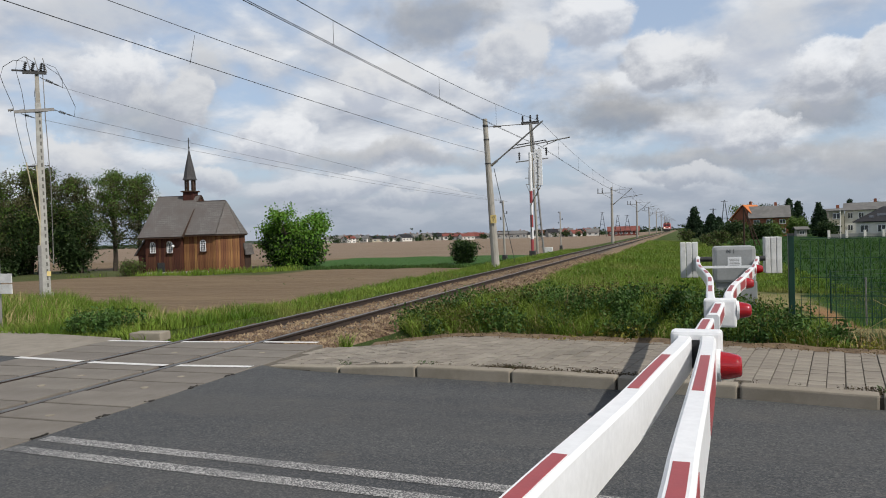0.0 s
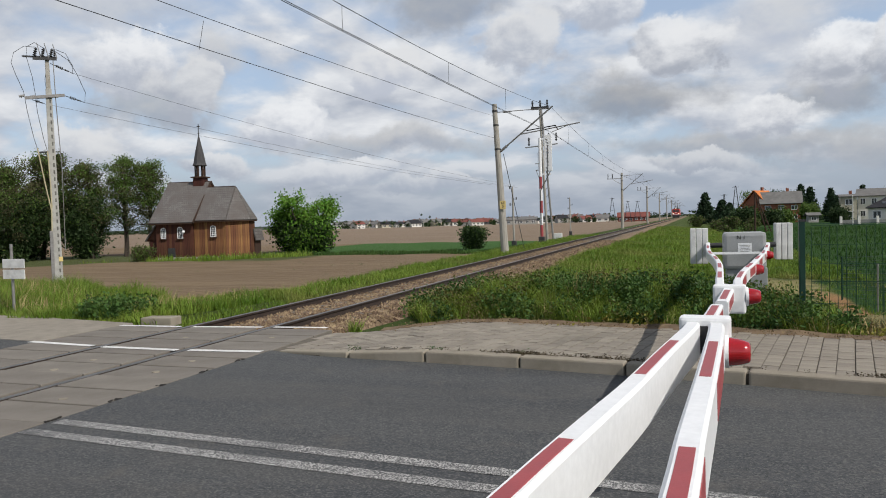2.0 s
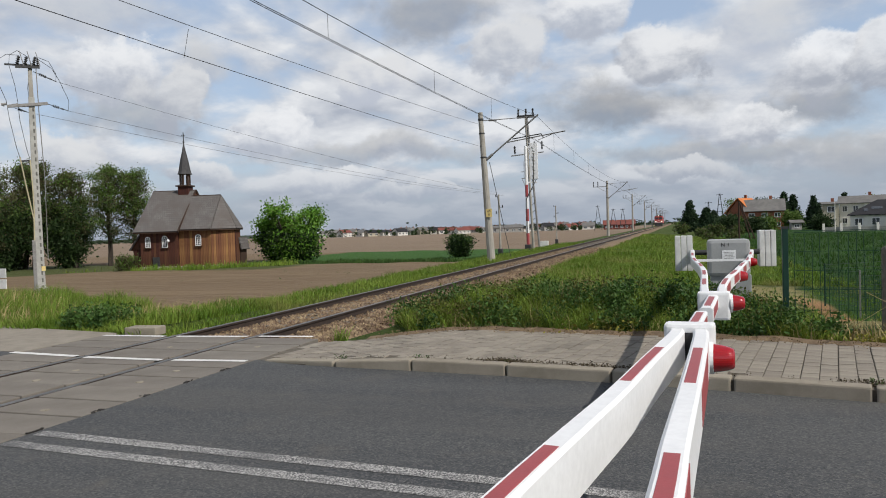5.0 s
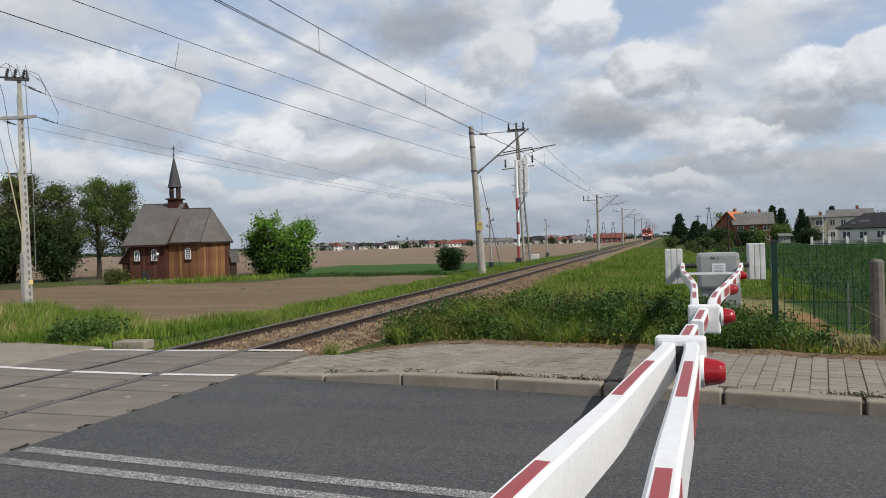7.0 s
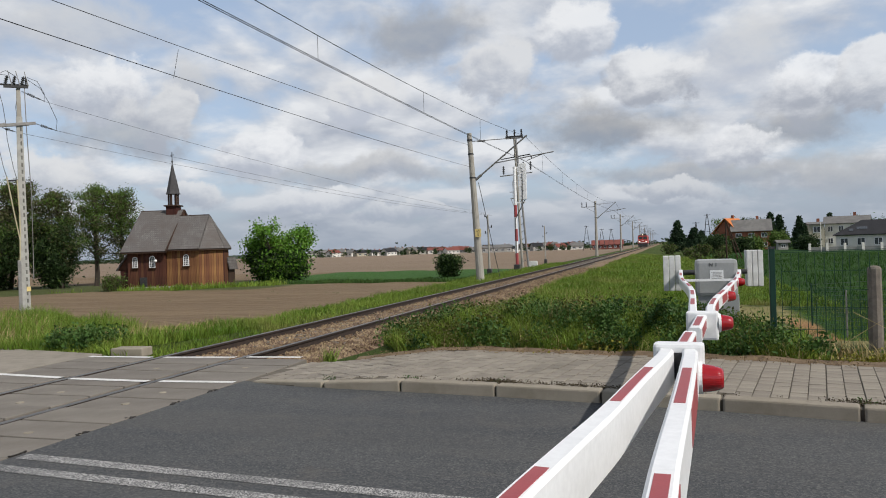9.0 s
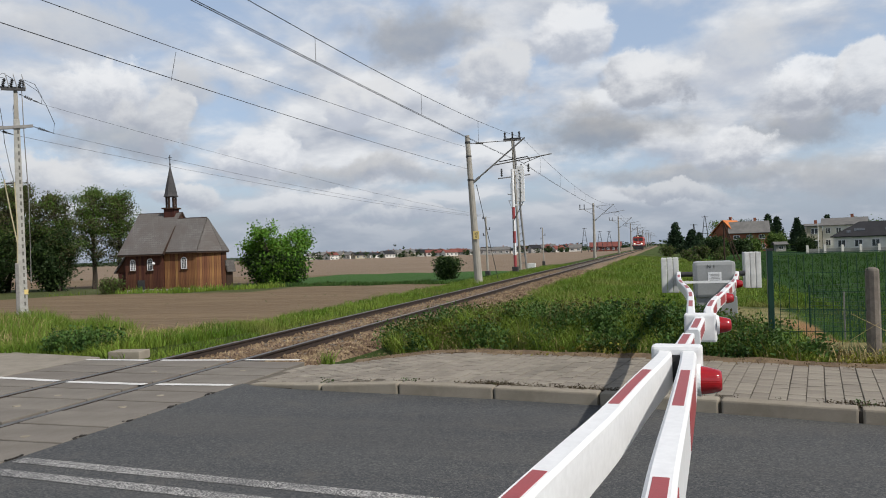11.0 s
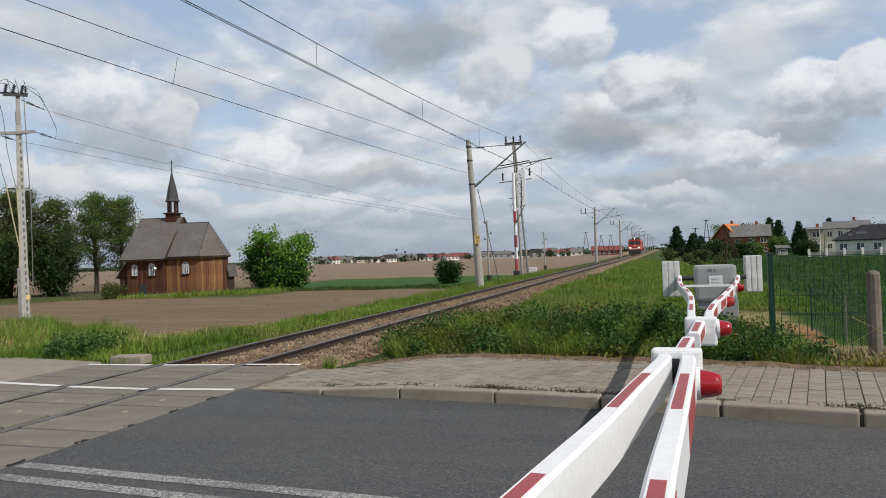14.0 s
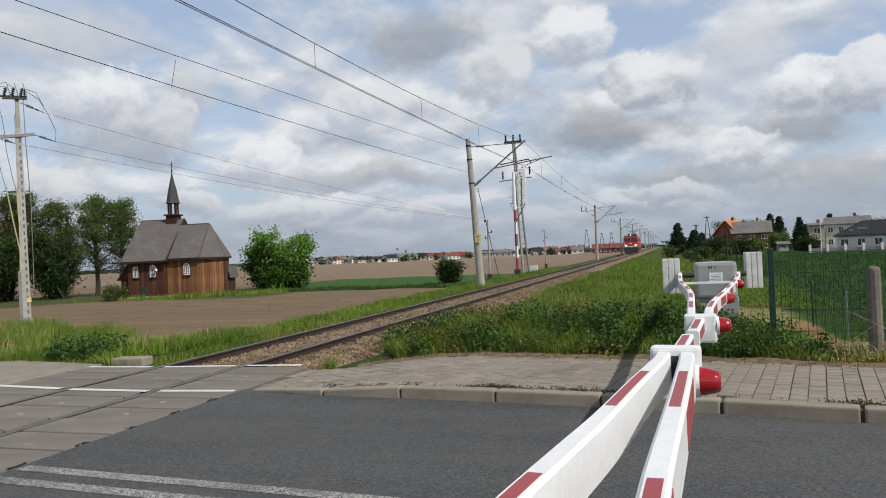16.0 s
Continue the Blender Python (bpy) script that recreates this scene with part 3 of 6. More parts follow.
def refine(path, n=40):
    """A rounded version of a coarse plan path."""
    q = [np.array([p[0], p[1], p[2] if len(p) > 2 else BOOM_TOP]) for p in path]
    q = [2 * q[0] - q[1]] + q + [2 * q[-1] - q[-2]]
    out, per = [], max(2, n // (len(q) - 3))
    for i in range(1, len(q) - 2):
        a, b, c, d = q[i - 1:i + 3]
        for k in range(per):
            t = k / per
            out.append(tuple(0.5 * ((2 * b) + (c - a) * t + (2 * a - 5 * b + 4 * c - d) * t * t + (3 * b - a - 3 * c + d) * t ** 3)))
    out.append(tuple(q[-2]))
    return out


def stripes(path, spans, w, h, parent, faces=("top", "right")):
    for y0, y1 in spans:
        pts = [curve_at(path, y0 + (y1 - y0) * i / 4) for i in range(5)]
        if "top" in faces:
            sweep("red_stripe", [(p[0], p[1], p[2] + 0.0015) for p in pts], w * 0.52, 0.003, red_mat, parent, bevel=0.0005)
        if "right" in faces:
            sweep("red_stripe", [(p[0] + w / 2 + 0.0008, p[1], p[2] - 0.022) for p in pts], 0.003, h - 0.045, red_mat, parent, bevel=0.0005)


def lens_mat():
    m = bpy.data.materials.new("red_lens")
    m.use_nodes = True
    k = G(m.node_tree)
    vec = k.n("ShaderNodeTexCoord").outputs["Object"]
    ribs = k.n("ShaderNodeTexWave", {"Vector": vec, "Scale": 26.0}, bands_direction="Z").outputs[1]
    b = k.n("ShaderNodeBump", {"Strength": 0.15, "Distance": 0.003, "Height": ribs}).outputs[0]
    p = k.n("ShaderNodeBsdfPrincipled", {"Base Color": (0.30, 0.006, 0.010, 1), "Roughness": 0.12, "Normal": b, "Coat Weight": 0.6, "Subsurface Weight": 0.25, "Subsurface Radius": (0.05, 0.004, 0.004)})
    k.n("ShaderNodeOutputMaterial", {0: p.outputs[0]})
    return m


lens = lens_mat()


def boom_lamp(parent, at, r, turn=0.0):
    """A red warning lamp on a white ring, its axis across the boom."""
    ax = Vector((math.cos(turn), math.sin(turn), 0))
    bm = bm_new()
    tube(bm, at, Vector(at) + ax * r * 0.30, r * 1.12, r * 1.12, 24)
    ring = part("lamp_base", bm, white_mat, parent, "white lamp socket")
    bm = bm_new()
    prof = [(0.30, 1.0), (0.75, 0.94), (1.2, 0.84), (1.55, 0.72), (1.66, 0.6), (1.68, 0.0)]
    q = ax.to_track_quat("Z", "Y")
    rings = []
    for d, rr in prof:
        rings.append([bm.verts.new(Vector(at) + ax * d * r + q @ Vector((math.cos(a) * rr * r, math.sin(a) * rr * r, 0))) for a in (2 * math.pi * j / 24 for j in range(24))] if rr else [bm.verts.new(Vector(at) + ax * d * r)])
    for u, v in zip(rings, rings[1:]):
        for j in range(24):
            if len(v) == 1:
                bm.faces.new((u[j], u[(j + 1) % 24], v[0]))
            else:
                bm.faces.new((u[j], u[(j + 1) % 24], v[(j + 1) % 24], v[j]))
    bmesh.ops.recalc_face_normals(bm, faces=bm.faces)
    for f in bm.faces:
        f.smooth = True
    part("lamp_lens", bm, lens, ring, "glossy red ribbed lens")


AX = 0.085                        # boom axis drifts right as it crosses the road


def near_boom():
    t = thing("barrier_boom", (0, 0, 0), "white barrier boom with red stripes and two splayed arms", "barrier", "barrier booms")
    w, h = 0.080, 0.185
    left = refine([(-0.60, -2.2), (-0.585, -0.6), (-0.52, 0.5), (-0.378, 1.58), (-0.287, 2.18), (-0.215, 2.64), (-0.130, 3.30), (-0.03, 4.02), (-0.02, 4.2)])
    right = refine([(-0.14, -2.2), (-0.14, -0.6), (-0.10, 0.5), (-0.034, 1.65), (-0.014, 2.06), (0.030, 2.76), (0.068, 3.4), (0.100, 4.0), (0.102, 4.2)])
    for p in (left, right):
        sweep("arm", p, w, h, white_mat, t)
        stripes(p, ((2.78, 3.55), (1.14, 1.92), (-0.4, 0.4)), w, h, t, ("top",) if p is left else ("top", "right"))
    bm = bm_new()
    box(bm, (0.048, 4.24, BOOM_TOP - 0.075), (0.265, 0.13, 0.20), rz=-5, bevel=0.018)
    part("clamp", bm, white_mat, t, "white moulded joint of the two arms")
    # dark plate on the clamp's face stands in for shade in a recess
    bm = bm_new()
    box(bm, (0.04, 4.165, BOOM_TOP - 0.095), (0.05, 0.012, 0.15), rz=-5)
    part("clamp_recess", bm, dark_mat, t)
    tip = [(0.052, 4.28), (0.128, 5.10)]
    sweep("tip_beam", tip, 0.085, 0.115, white_mat, t, top=BOOM_TOP - 0.01)
    stripes([(a, b, BOOM_TOP - 0.01) for a, b in tip], ((4.40, 5.02),), 0.085, 0.115, t)
    boom_lamp(t, (0.142, 4.10, 0.938), 0.076, -0.09)
    # drive housing of this boom, behind the view
    bm = bm_new()
    box(bm, (-0.25, -2.6, 0.62), (0.70, 0.50, 1.38), bevel=0.05)
    part("drive_housing", bm, grey_box_mat, t)
    return t


near_boom()

FX, FY = 0.83, 13.4               # the far barrier drive


def far_boom():
    t = thing("barrier_boom", (0, 0, 0), "white barrier boom with red stripes, counterweights and red lamps", "barrier", "barrier booms")
    w, h = 0.072, 0.135
    left = refine([(0.19, 6.35), (0.20, 6.9), (0.24, 8.2), (0.262, 9.3), (0.245, 10.5), (0.205, 11.6), (0.19, 12.6, 1.10), (0.21, 14.0, 1.14)])
    right = refine([(0.325, 6.35), (0.35, 6.9), (0.46, 8.0), (0.62, 9.15), (0.78, 10.4), (0.94, 11.6), (1.06, 12.6, 1.10), (1.20, 14.0, 1.13)])
    for p in (left, right):
        sweep("arm", p, w, h, white_mat, t)
        stripes(p, ((7.1, 7.8), (8.4, 9.1), (9.9, 10.6), (11.3, 12.0), (12.6, 13.2)), w, h, t, ("top",) if p is left else ("top", "right"))
    bm = bm_new()
    box(bm, (0.255, 6.25, BOOM_TOP - 0.10), (0.245, 0.14, 0.225), rz=-5, bevel=0.018)
    part("clamp", bm, white_mat, t, "white moulded joint of the two arms")
    tip = [(0.245, 6.2), (0.165, 5.28)]
    sweep("tip_beam", tip[::-1], 0.085, 0.115, white_mat, t, top=BOOM_TOP - 0.01)
    stripes([(a, b, BOOM_TOP - 0.01) for a, b in tip], ((5.42, 6.05),), 0.085, 0.115, t)
    bm = bm_new()
    beam(bm, (0.19, 11.9, 1.05), (0.95, 11.9, 1.05), 0.03, 0.035)
    part("cross_bar", bm, white_mat, t)
    for x, y, z in ((0.37, 6.24, 1.0), (0.64, 9.3, 0.99), (0.955, 11.6, 1.03)):
        boom_lamp(t, (x, y, z), 0.068, 0.05)
    bm = bm_new()
    tube(bm, (0.24, 13.9, 1.09), (1.32, 13.9, 1.09), 0.045, seg=14)
    part("pivot_shaft", bm, dark_mat, t)
    for cx, cz, ww in ((0.06, 1.075, 0.31), (1.46, 1.14, 0.275)):
        for i in range(3):
            bm = bm_new()
            box(bm, (cx + (i - 1) * ww / 3, 14.15, cz), (ww / 3 - 0.006, 0.42, 0.635), bevel=0.012)
            part("counterweight", bm, weight_mat, t, "whitewashed concrete counterweight slab")
    return t


far_boom()


def drive():
    t = thing("barrier_drive", (FX - 0.055, FY, land(FX, FY)), "grey steel barrier drive cabinet with a white label", "cabinet")
    z0 = -land(FX, FY)
    bm = bm_new()
    box(bm, (0, 0, 1.02 + z0), (0.67, 0.5, 0.62), bevel=0.06)
    part("hood", bm, grey_box_mat, t, "grey rounded hood")
    bm = bm_new()
    box(bm, (0.03, 0.02, 0.36 + z0 / 2), (0.64, 0.44, 0.74 + z0), bevel=0.015)
    part("body", bm, grey_box_mat, t)
    bm = bm_new()
    box(bm, (0.0, -0.2525, 1.06 + z0), (0.215, 0.005, 0.18), bevel=0.001)
    lab = part("label_plate", bm, white_mat, t, "white paper label with unreadable print")
    for i in range(5):
        bm = bm_new()
        box(bm, (0.0, -0.2565, 1.115 - i * 0.025 + z0), (0.17 - 0.02 * (i % 3), 0.002, 0.006))
        part("print_line", bm, steel_mat, lab)
    txt = bpy.data.curves.new("mark", "FONT")
    txt.body, txt.size, txt.extrude = "N 1", 0.09, 0.001
    ob = new("painted_mark", txt)
    ob.data.materials.append(dark_mat)
    ob.parent = t
    ob.matrix_basis = pose(-0.125, -0.253, 1.215 + z0, 90, 0, 0)


drive()

# ---- poles and overhead line ----
def ground_at(x, y):
    return land(x, y) - 0.05


def insulator(bm, at, h, r):
    tube(bm, at, (at[0], at[1], at[2] + h), r * 0.45, seg=8)
    for i in range(4):
        z = at[2] + h * (0.15 + 0.22 * i)
        tube(bm, (at[0], at[1], z), (at[0], at[1], z + h * 0.09), r, r * 0.55, 10)


def catenary_pole(x, y, top, lean=0.0, arms=True):
    """A tapered concrete mast with a cantilever over the track."""
    z0 = ground_at(x, y)
    t = thing("catenary_pole", (x, y, z0), "tapered grey concrete catenary pole beside the railway", "pole", "catenary poles")
    H = top - z0
    bm = bm_new()
    tube(bm, (0, 0, 0), (lean, 0, H), 0.235, 0.135, 12)
    part("mast", bm, concrete_mat, t)
    dx = TX - x
    for zz in (0.955, 0.86, 0.70, 0.95):
        bm = bm_new()
        r = 0.235 + (0.135 - 0.235) * zz + 0.02
        tube(bm, (lean * zz, 0, H * zz - 0.035), (lean * zz, 0, H * zz + 0.035), r, seg=12)
        part("collar", bm, dark_mat, t)
    base = Vector((lean * 0.67 + 0.16, 0, H * 0.685))
    high = Vector((dx + 0.15, 0, 7.75 - z0))
    bm = bm_new()
    tube(bm, base, high, 0.045, seg=8)
    tube(bm, base, base + (high - base) * 0.12, 0.075, seg=8)
    part("cantilever_strut", bm, steel_mat, t)
    bm = bm_new()
    tube(bm, (lean * 0.95, 0, H * 0.945), high - Vector((0.2, 0, 0.1)), 0.022, seg=6)
    tube(bm, (lean * 0.95 + 0.45, 0, H * 0.944), (lean * 0.95 + 0.9, 0, H * 0.943), 0.05, seg=8)
    part("top_tie", bm, steel_mat, t)
    bm = bm_new()
    a = base.lerp(high, 0.38)
    tube(bm, a, (dx + 1.6, 0, 6.75 - z0), 0.032, seg=8)
    tube(bm, (dx + 1.1, 0, 6.70 - z0), (dx + 0.1, 0, 6.35 - z0), 0.02, seg=6)
    part("registration_arm", bm, steel_mat, t)
    if arms:
        bm = bm_new()
        beam(bm, (-2.1, 0, H * 0.90), (0.1, 0, H * 0.90), 0.09, 0.09)
        tube(bm, (-1.5, 0, H * 0.90), (-0.1, 0, H * 0.80), 0.03, seg=5)
        part("feeder_arm", bm, steel_mat, t)
        for k in (-2.0, -1.35):
            bm = bm_new()
            insulator(bm, (k, 0, H * 0.905), 0.7, 0.11)
            part("insulator", bm, dark_mat, t)
    return t


p0 = catenary_pole(-10.15, 40.0, 8.10, -0.40, False)
bm = bm_new()
box(bm, (0.0, -0.245, 2.75), (0.34, 0.03, 0.46), bevel=0.004)
plate = part("number_plate", bm, yellow_mat, p0, "yellow plate with dark characters")
for i, z in enumerate((2.86, 2.66)):
    txt = bpy.data.curves.new("kilometre_mark", "FONT")
    txt.body, txt.size, txt.extrude, txt.align_x = ("65", "0")[i], 0.2, 0.001, "CENTER"
    ob = new("kilometre_mark", txt)
    ob.data.materials.append(dark_mat)
    ob.parent = plate
    ob.matrix_basis = pose(0, -0.262, z - 0.07, 90, 0, 0)
bm = bm_new()
tube(bm, (0.05, 0, 5.6), (0.85, 1.2, 0.15), 0.018, seg=6)
part("stay_wire", bm, wire_mat, p0)

for i, y in enumerate((112.0, 172.0, 232.0, 292.0, 352.0, 412.0, 472.0, 540.0)):
    catenary_pole(-10.3, y, 8.1 if i else 8.0)


def line(name, label, spans, radius, drop=0.0, cat="overhead wire"):
    t = thing(name, (0, 0, 0), label, cat, "overhead wires")
    for a, b in spans:
        poly_wire("wire", sag(a, b, drop), radius, wire_mat, t)
    return t


def overhead():
    ys = [-20.0, 40.0, 112.0, 172.0, 232.0, 292.0, 352.0]
    m = thing("messenger_wire", (0, 0, 0), "thin dark messenger wire over the railway", "overhead wire", "overhead wires")
    c = thing("contact_wire", (0, 0, 0), "double dark contact wire over the railway", "overhead wire", "overhead wires")
    d = thing("dropper_wires", (0, 0, 0), "thin droppers tying contact wire to messenger", "overhead wire", "overhead wires")
    for a, b in zip(ys, ys[1:]):
        drop = 1.22 if a < 0 else 1.0
        za = 7.75
        top = sag((TX, a, za), (TX, b, za), drop, 24)
        low = sag((TX, a, 6.35), (TX, b, 6.35), 0.36, 24)
        poly_wire("wire", top, 0.009, wire_mat, m)
        for s in (-0.03, 0.03):
            poly_wire("wire", [p + Vector((s, 0, 0)) for p in low], 0.008, wire_mat, c)
        for i in range(2, 23, 3):
            bm = bm_new()
            tube(bm, top[i], low[i], 0.006, seg=4)
            part("dropper", bm, wire_mat, d)
    # second catenary, anchored at the near mast
    for nm, z, r, x1, z1 in (("anchor_messenger_wire", 7.42, 0.007, -9.47, 5.90), ("anchor_contact_wire", 6.20, 0.008, -9.57, 5.30)):
        y1 = 10.4 if z > 7 else 8.4
        k = (-22.0 - 40.0) / (y1 - 40.0)
        end = (-10.52 + (x1 + 10.52) * k, -22.0, z + (z1 - z) * k + 0.9)
        line(nm, "dark overhead wire anchored at a concrete mast", [((-10.52, 40.0, z), end)], r, 0.40)
    t = thing("anchor_dropper", (0, 0, 0), "thin dropper between two overhead wires", "overhead wire", "overhead wires")
    for y in (12.9,):
        k = (y - 40) / (10.4 - 40)
        bm = bm_new()
        tube(bm, (-10.52 + 1.05 * k, y, 7.42 - 1.52 * k - 0.08), (-10.52 + 0.90 * k, y, 6.2 - 0.84 * k - 0.06), 0.006, seg=4)
        part("dropper", bm, wire_mat, t)


overhead()


def power_pole():
    """Roadside pole with pole-top switch, two cross-arms and downleads."""
    x, y = -22.42, 21.0
    z0 = ground_at(x, y)
    t = thing("power_pole", (x, y, z0), "pale concrete power pole with two cross-arms in roadside grass", "pole")
    H = 7.98 - z0
    u = Vector((0.683, 0.730, 0))
    v = Vector((-0.730, 0.683, 0))
    turn = Matrix.Rotation(math.atan2(u.y, u.x), 4, "Z")

    def at(a, h, d=0.0):
        """a along the arms, h above the mast's top, d behind; the mast leans a little."""
        return u * (a - 0.04 * (H + h) / H) + v * d + Vector((0, 0, H + h))

    def mast_piece(name, h0, h1, w0, w1, d0, d1, mat, label="", off=0.0):
        bm = bm_new()
        r = bmesh.ops.create_cube(bm, size=1.0)
        for q in r["verts"]:
            low = q.co.z < 0
            p = at(off, h0 if low else h1)
            w, d = (w0, d0) if low else (w1, d1)
            q.co = p + u * q.co.x * w + v * q.co.y * d
        bmesh.ops.bevel(bm, geom=list(bm.edges), offset=0.012, segments=1, affect="EDGES")
        return part(name, bm, mat, t, label)

    mast_piece("mast", -H - 0.1, -1.05, 0.31, 0.20, 0.30, 0.20, pale_concrete, "slotted pale concrete mast")
    mast_piece("mast_head", -1.10, 0.02, 0.155, 0.13, 0.15, 0.12, concrete_mat, "slim grey mast head")
    # slots are raised blocks; their darker colour stands in for shade inside
    for i in range(26):
        h = -1.5 - 0.26 * i
        k = -h / H
        mast_piece("slot", h - 0.075, h + 0.075, 0.05 + 0.02 * k, 0.05 + 0.02 * k, 0.212 + 0.098 * k, 0.212 + 0.098 * k, slot_shade_mat, off=0.03 + 0.03 * k)
    bm = bm_new()
    box(bm, (0, 0, 0.25), (0.46, 0.38, 0.5), bevel=0.03, m=turn)
    part("foot", bm, concrete_mat, t)
    bm = bm_new()
    beam(bm, at(-0.46, 0.02, -0.1), at(0.32, 0.05, -0.1), 0.07, 0.09)
    beam(bm, at(-0.80, 0.12, 0.12), at(0.32, 0.15, 0.12), 0.05, 0.06)
    beam(bm, at(-0.30, 0.05, -0.1), at(-0.30, 0.12, 0.14), 0.05, 0.05)
    beam(bm, at(0.25, 0.05, -0.1), at(0.25, 0.14, 0.14), 0.05, 0.05)
    part("top_arm", bm, dark_mat, t)
    bm = bm_new()
    beam(bm, at(-0.78, -1.43, -0.12), at(0.52, -1.26, -0.12), 0.08, 0.10)
    beam(bm, at(-0.70, -1.40, 0.12), at(0.30, -1.29, 0.12), 0.05, 0.07)
    part("cross_arm", bm, steel_mat, t)
    for a in (-0.38, -0.13, 0.14):
        bm = bm_new()
        p, q = at(a - 0.03, 0.10), at(a + 0.05, 0.44)
        tube(bm, p, q, 0.03, seg=6)
        for j in range(4):
            c = p.lerp(q, 0.2 + 0.2 * j)
            tube(bm, c, c + (q - p) * 0.09, 0.07, 0.045, 10)
        part("insulator", bm, dark_mat, t)
        bm = bm_new()
        tube(bm, at(a + 0.19, 0.10), at(a + 0.07, 0.62), 0.018, 0.012, 6)
        part("switch_blade", bm, steel_mat, t)
    bm = bm_new()
    insulator(bm, at(0.25, 0.08), 0.34, 0.05)
    part("insulator", bm, dark_mat, t)
    for a in (-0.88, -0.52):
        bm = bm_new()
        tube(bm, at(a - 0.08, -1.38, -0.1), at(a + 0.09, -1.34, -0.1), 0.045, 0.045, 10)
        tube(bm, at(a, -1.40, -0.1), at(a, -1.44, -0.1), 0.02, seg=5)
        part("insulator", bm, steel_mat, t)
    ends = []
    for a0, h0, a1, h1 in ((0.10, -0.10, 0.84, -0.42), (0.52, -1.26, 1.18, -1.48), (-0.55, -1.46, -0.12, -1.60)):
        p, q = at(a0, h0), at(a1, h1)
        bm = bm_new()
        tube(bm, p, q, 0.012, seg=6)
        for j in range(4):
            c = p.lerp(q, 0.26 + 0.08 * j)
            tube(bm, c, c + (q - p) * 0.05, 0.055, 0.04, 10)
        tube(bm, p.lerp(q, 0.62), p.lerp(q, 0.80), 0.025, seg=6)
        part("strain_insulator", bm, dark_mat, t)
        ends.append(q)
    for pts in (((0.30, 0.42), (0.62, 0.30), (0.84, -0.15), (0.82, -0.42)), ((0.30, 0.34), (0.70, 0.06), (0.95, -0.4), (1.22, -1.1), (1.18, -1.48)),
                ((-0.10, 0.45), (-0.38, 0.62), (-0.62, 0.45), (-0.66, 0.10), (-0.50, -0.65), (-0.44, -1.2), (-0.40, -1.9), (-0.24, -2.9), (-0.14, -3.35)),
                ((-0.36, 0.45), (-0.72, 0.46), (-1.05, 0.20), (-1.15, -0.15), (-1.05, -0.5), (-0.80, -1.2), (-0.72, -1.9), (-0.55, -2.9), (-0.46, -3.25)),
                ((0.0, -0.1), (-0.10, -0.7), (-0.06, -1.4), (-0.02, -2.2), (-0.08, -3.3))):
        poly_wire("jumper", [at(*p) for p in pts], 0.010, wire_mat, t)
    for pts in (((-0.14, -3.35), (-0.10, -4.6), (-0.10, -5.4)), ((-0.46, -3.25), (-0.28, -4.5), (-0.12, -5.5)), ((-0.11, -5.4), (-0.14, -6.4), (-0.16, -7.3))):
        poly_wire("cable", [at(a, h, -0.16) for a, h in pts], 0.024, yellowish, t, "pale downlead cable")
    poly_wire("earth_rod", [at(0.20, 0.0, -0.08), at(0.22, -1.6, -0.12), at(0.30, -4.0, -0.16), at(0.27, -7.0, -0.18)], 0.016, steel_mat, t)
    bm = bm_new()
    beam(bm, at(-0.42, -3.38), at(0.02, -3.34), 0.05, 0.06)
    part("cable_bracket", bm, dark_mat, t)
    bm = bm_new()
    box(bm, (0.10, -0.165, 1.2), (0.13, 0.01, 0.17), m=turn)
    part("warning_plate", bm, yellow_mat, t, "small faded yellow plate")
    bm = bm_new()
    box(bm, (-0.17, -0.14, 1.15), (0.12, 0.12, 2.2), bevel=0.02, m=turn)
    part("cable_guard", bm, steel_mat, t)
    o = Vector((x, y, z0))
    far = Vector((-14.75, 62.0, 4.35))
    for i, b in enumerate(ends):
        line("power_line", "thin dark power line strung between poles", [(o + b, far + Vector((0.25 * i - 0.25, 0, 0.12 * (2 - i))))], 0.006, 0.35)


# mast concrete darkened to the shade inside the slots
slot_shade_mat = material("slot_shade", (0.12, 0.115, 0.105), (0.19, 0.18, 0.165), 0.95, 5, 60, 0.2)
yellowish = material("pale_cable", (0.42, 0.36, 0.22), (0.5, 0.44, 0.29), 0.7, 6, 40, 0.0)
power_pole()


def telegraph_pole(x, y, top, r=0.10):
    z0 = ground_at(x, y)
    t = thing("telegraph_pole", (x, y, z0), "slim dark pole with small insulators beside the field", "pole", "telegraph poles")
    bm = bm_new()
    tube(bm, (0, 0, 0), (-0.04, 0, top - z0), r, r * 0.7, 8)
    part("mast", bm, concrete_mat, t)
    bm = bm_new()
    for s, dz in ((-1, 0.15), (1, 1.1), (-1, 1.6)):
        tube(bm, (0, 0, top - z0 - dz), (0.28 * s, 0, top - z0 - dz), 0.02, seg=5)
        tube(bm, (0.28 * s, 0, top - z0 - dz - 0.05), (0.28 * s, 0, top - z0 - dz + 0.18), 0.05, seg=6)
    part("insulator", bm, dark_mat, t)
    bm = bm_new()
    box(bm, (0, 0, 0.35), (0.4, 0.4, 0.7), bevel=0.05)
    part("foot", bm, dark_mat, t)


telegraph_pole(-14.9, 62.0, 4.45)
telegraph_pole(-16.6, 103.0, 4.4)


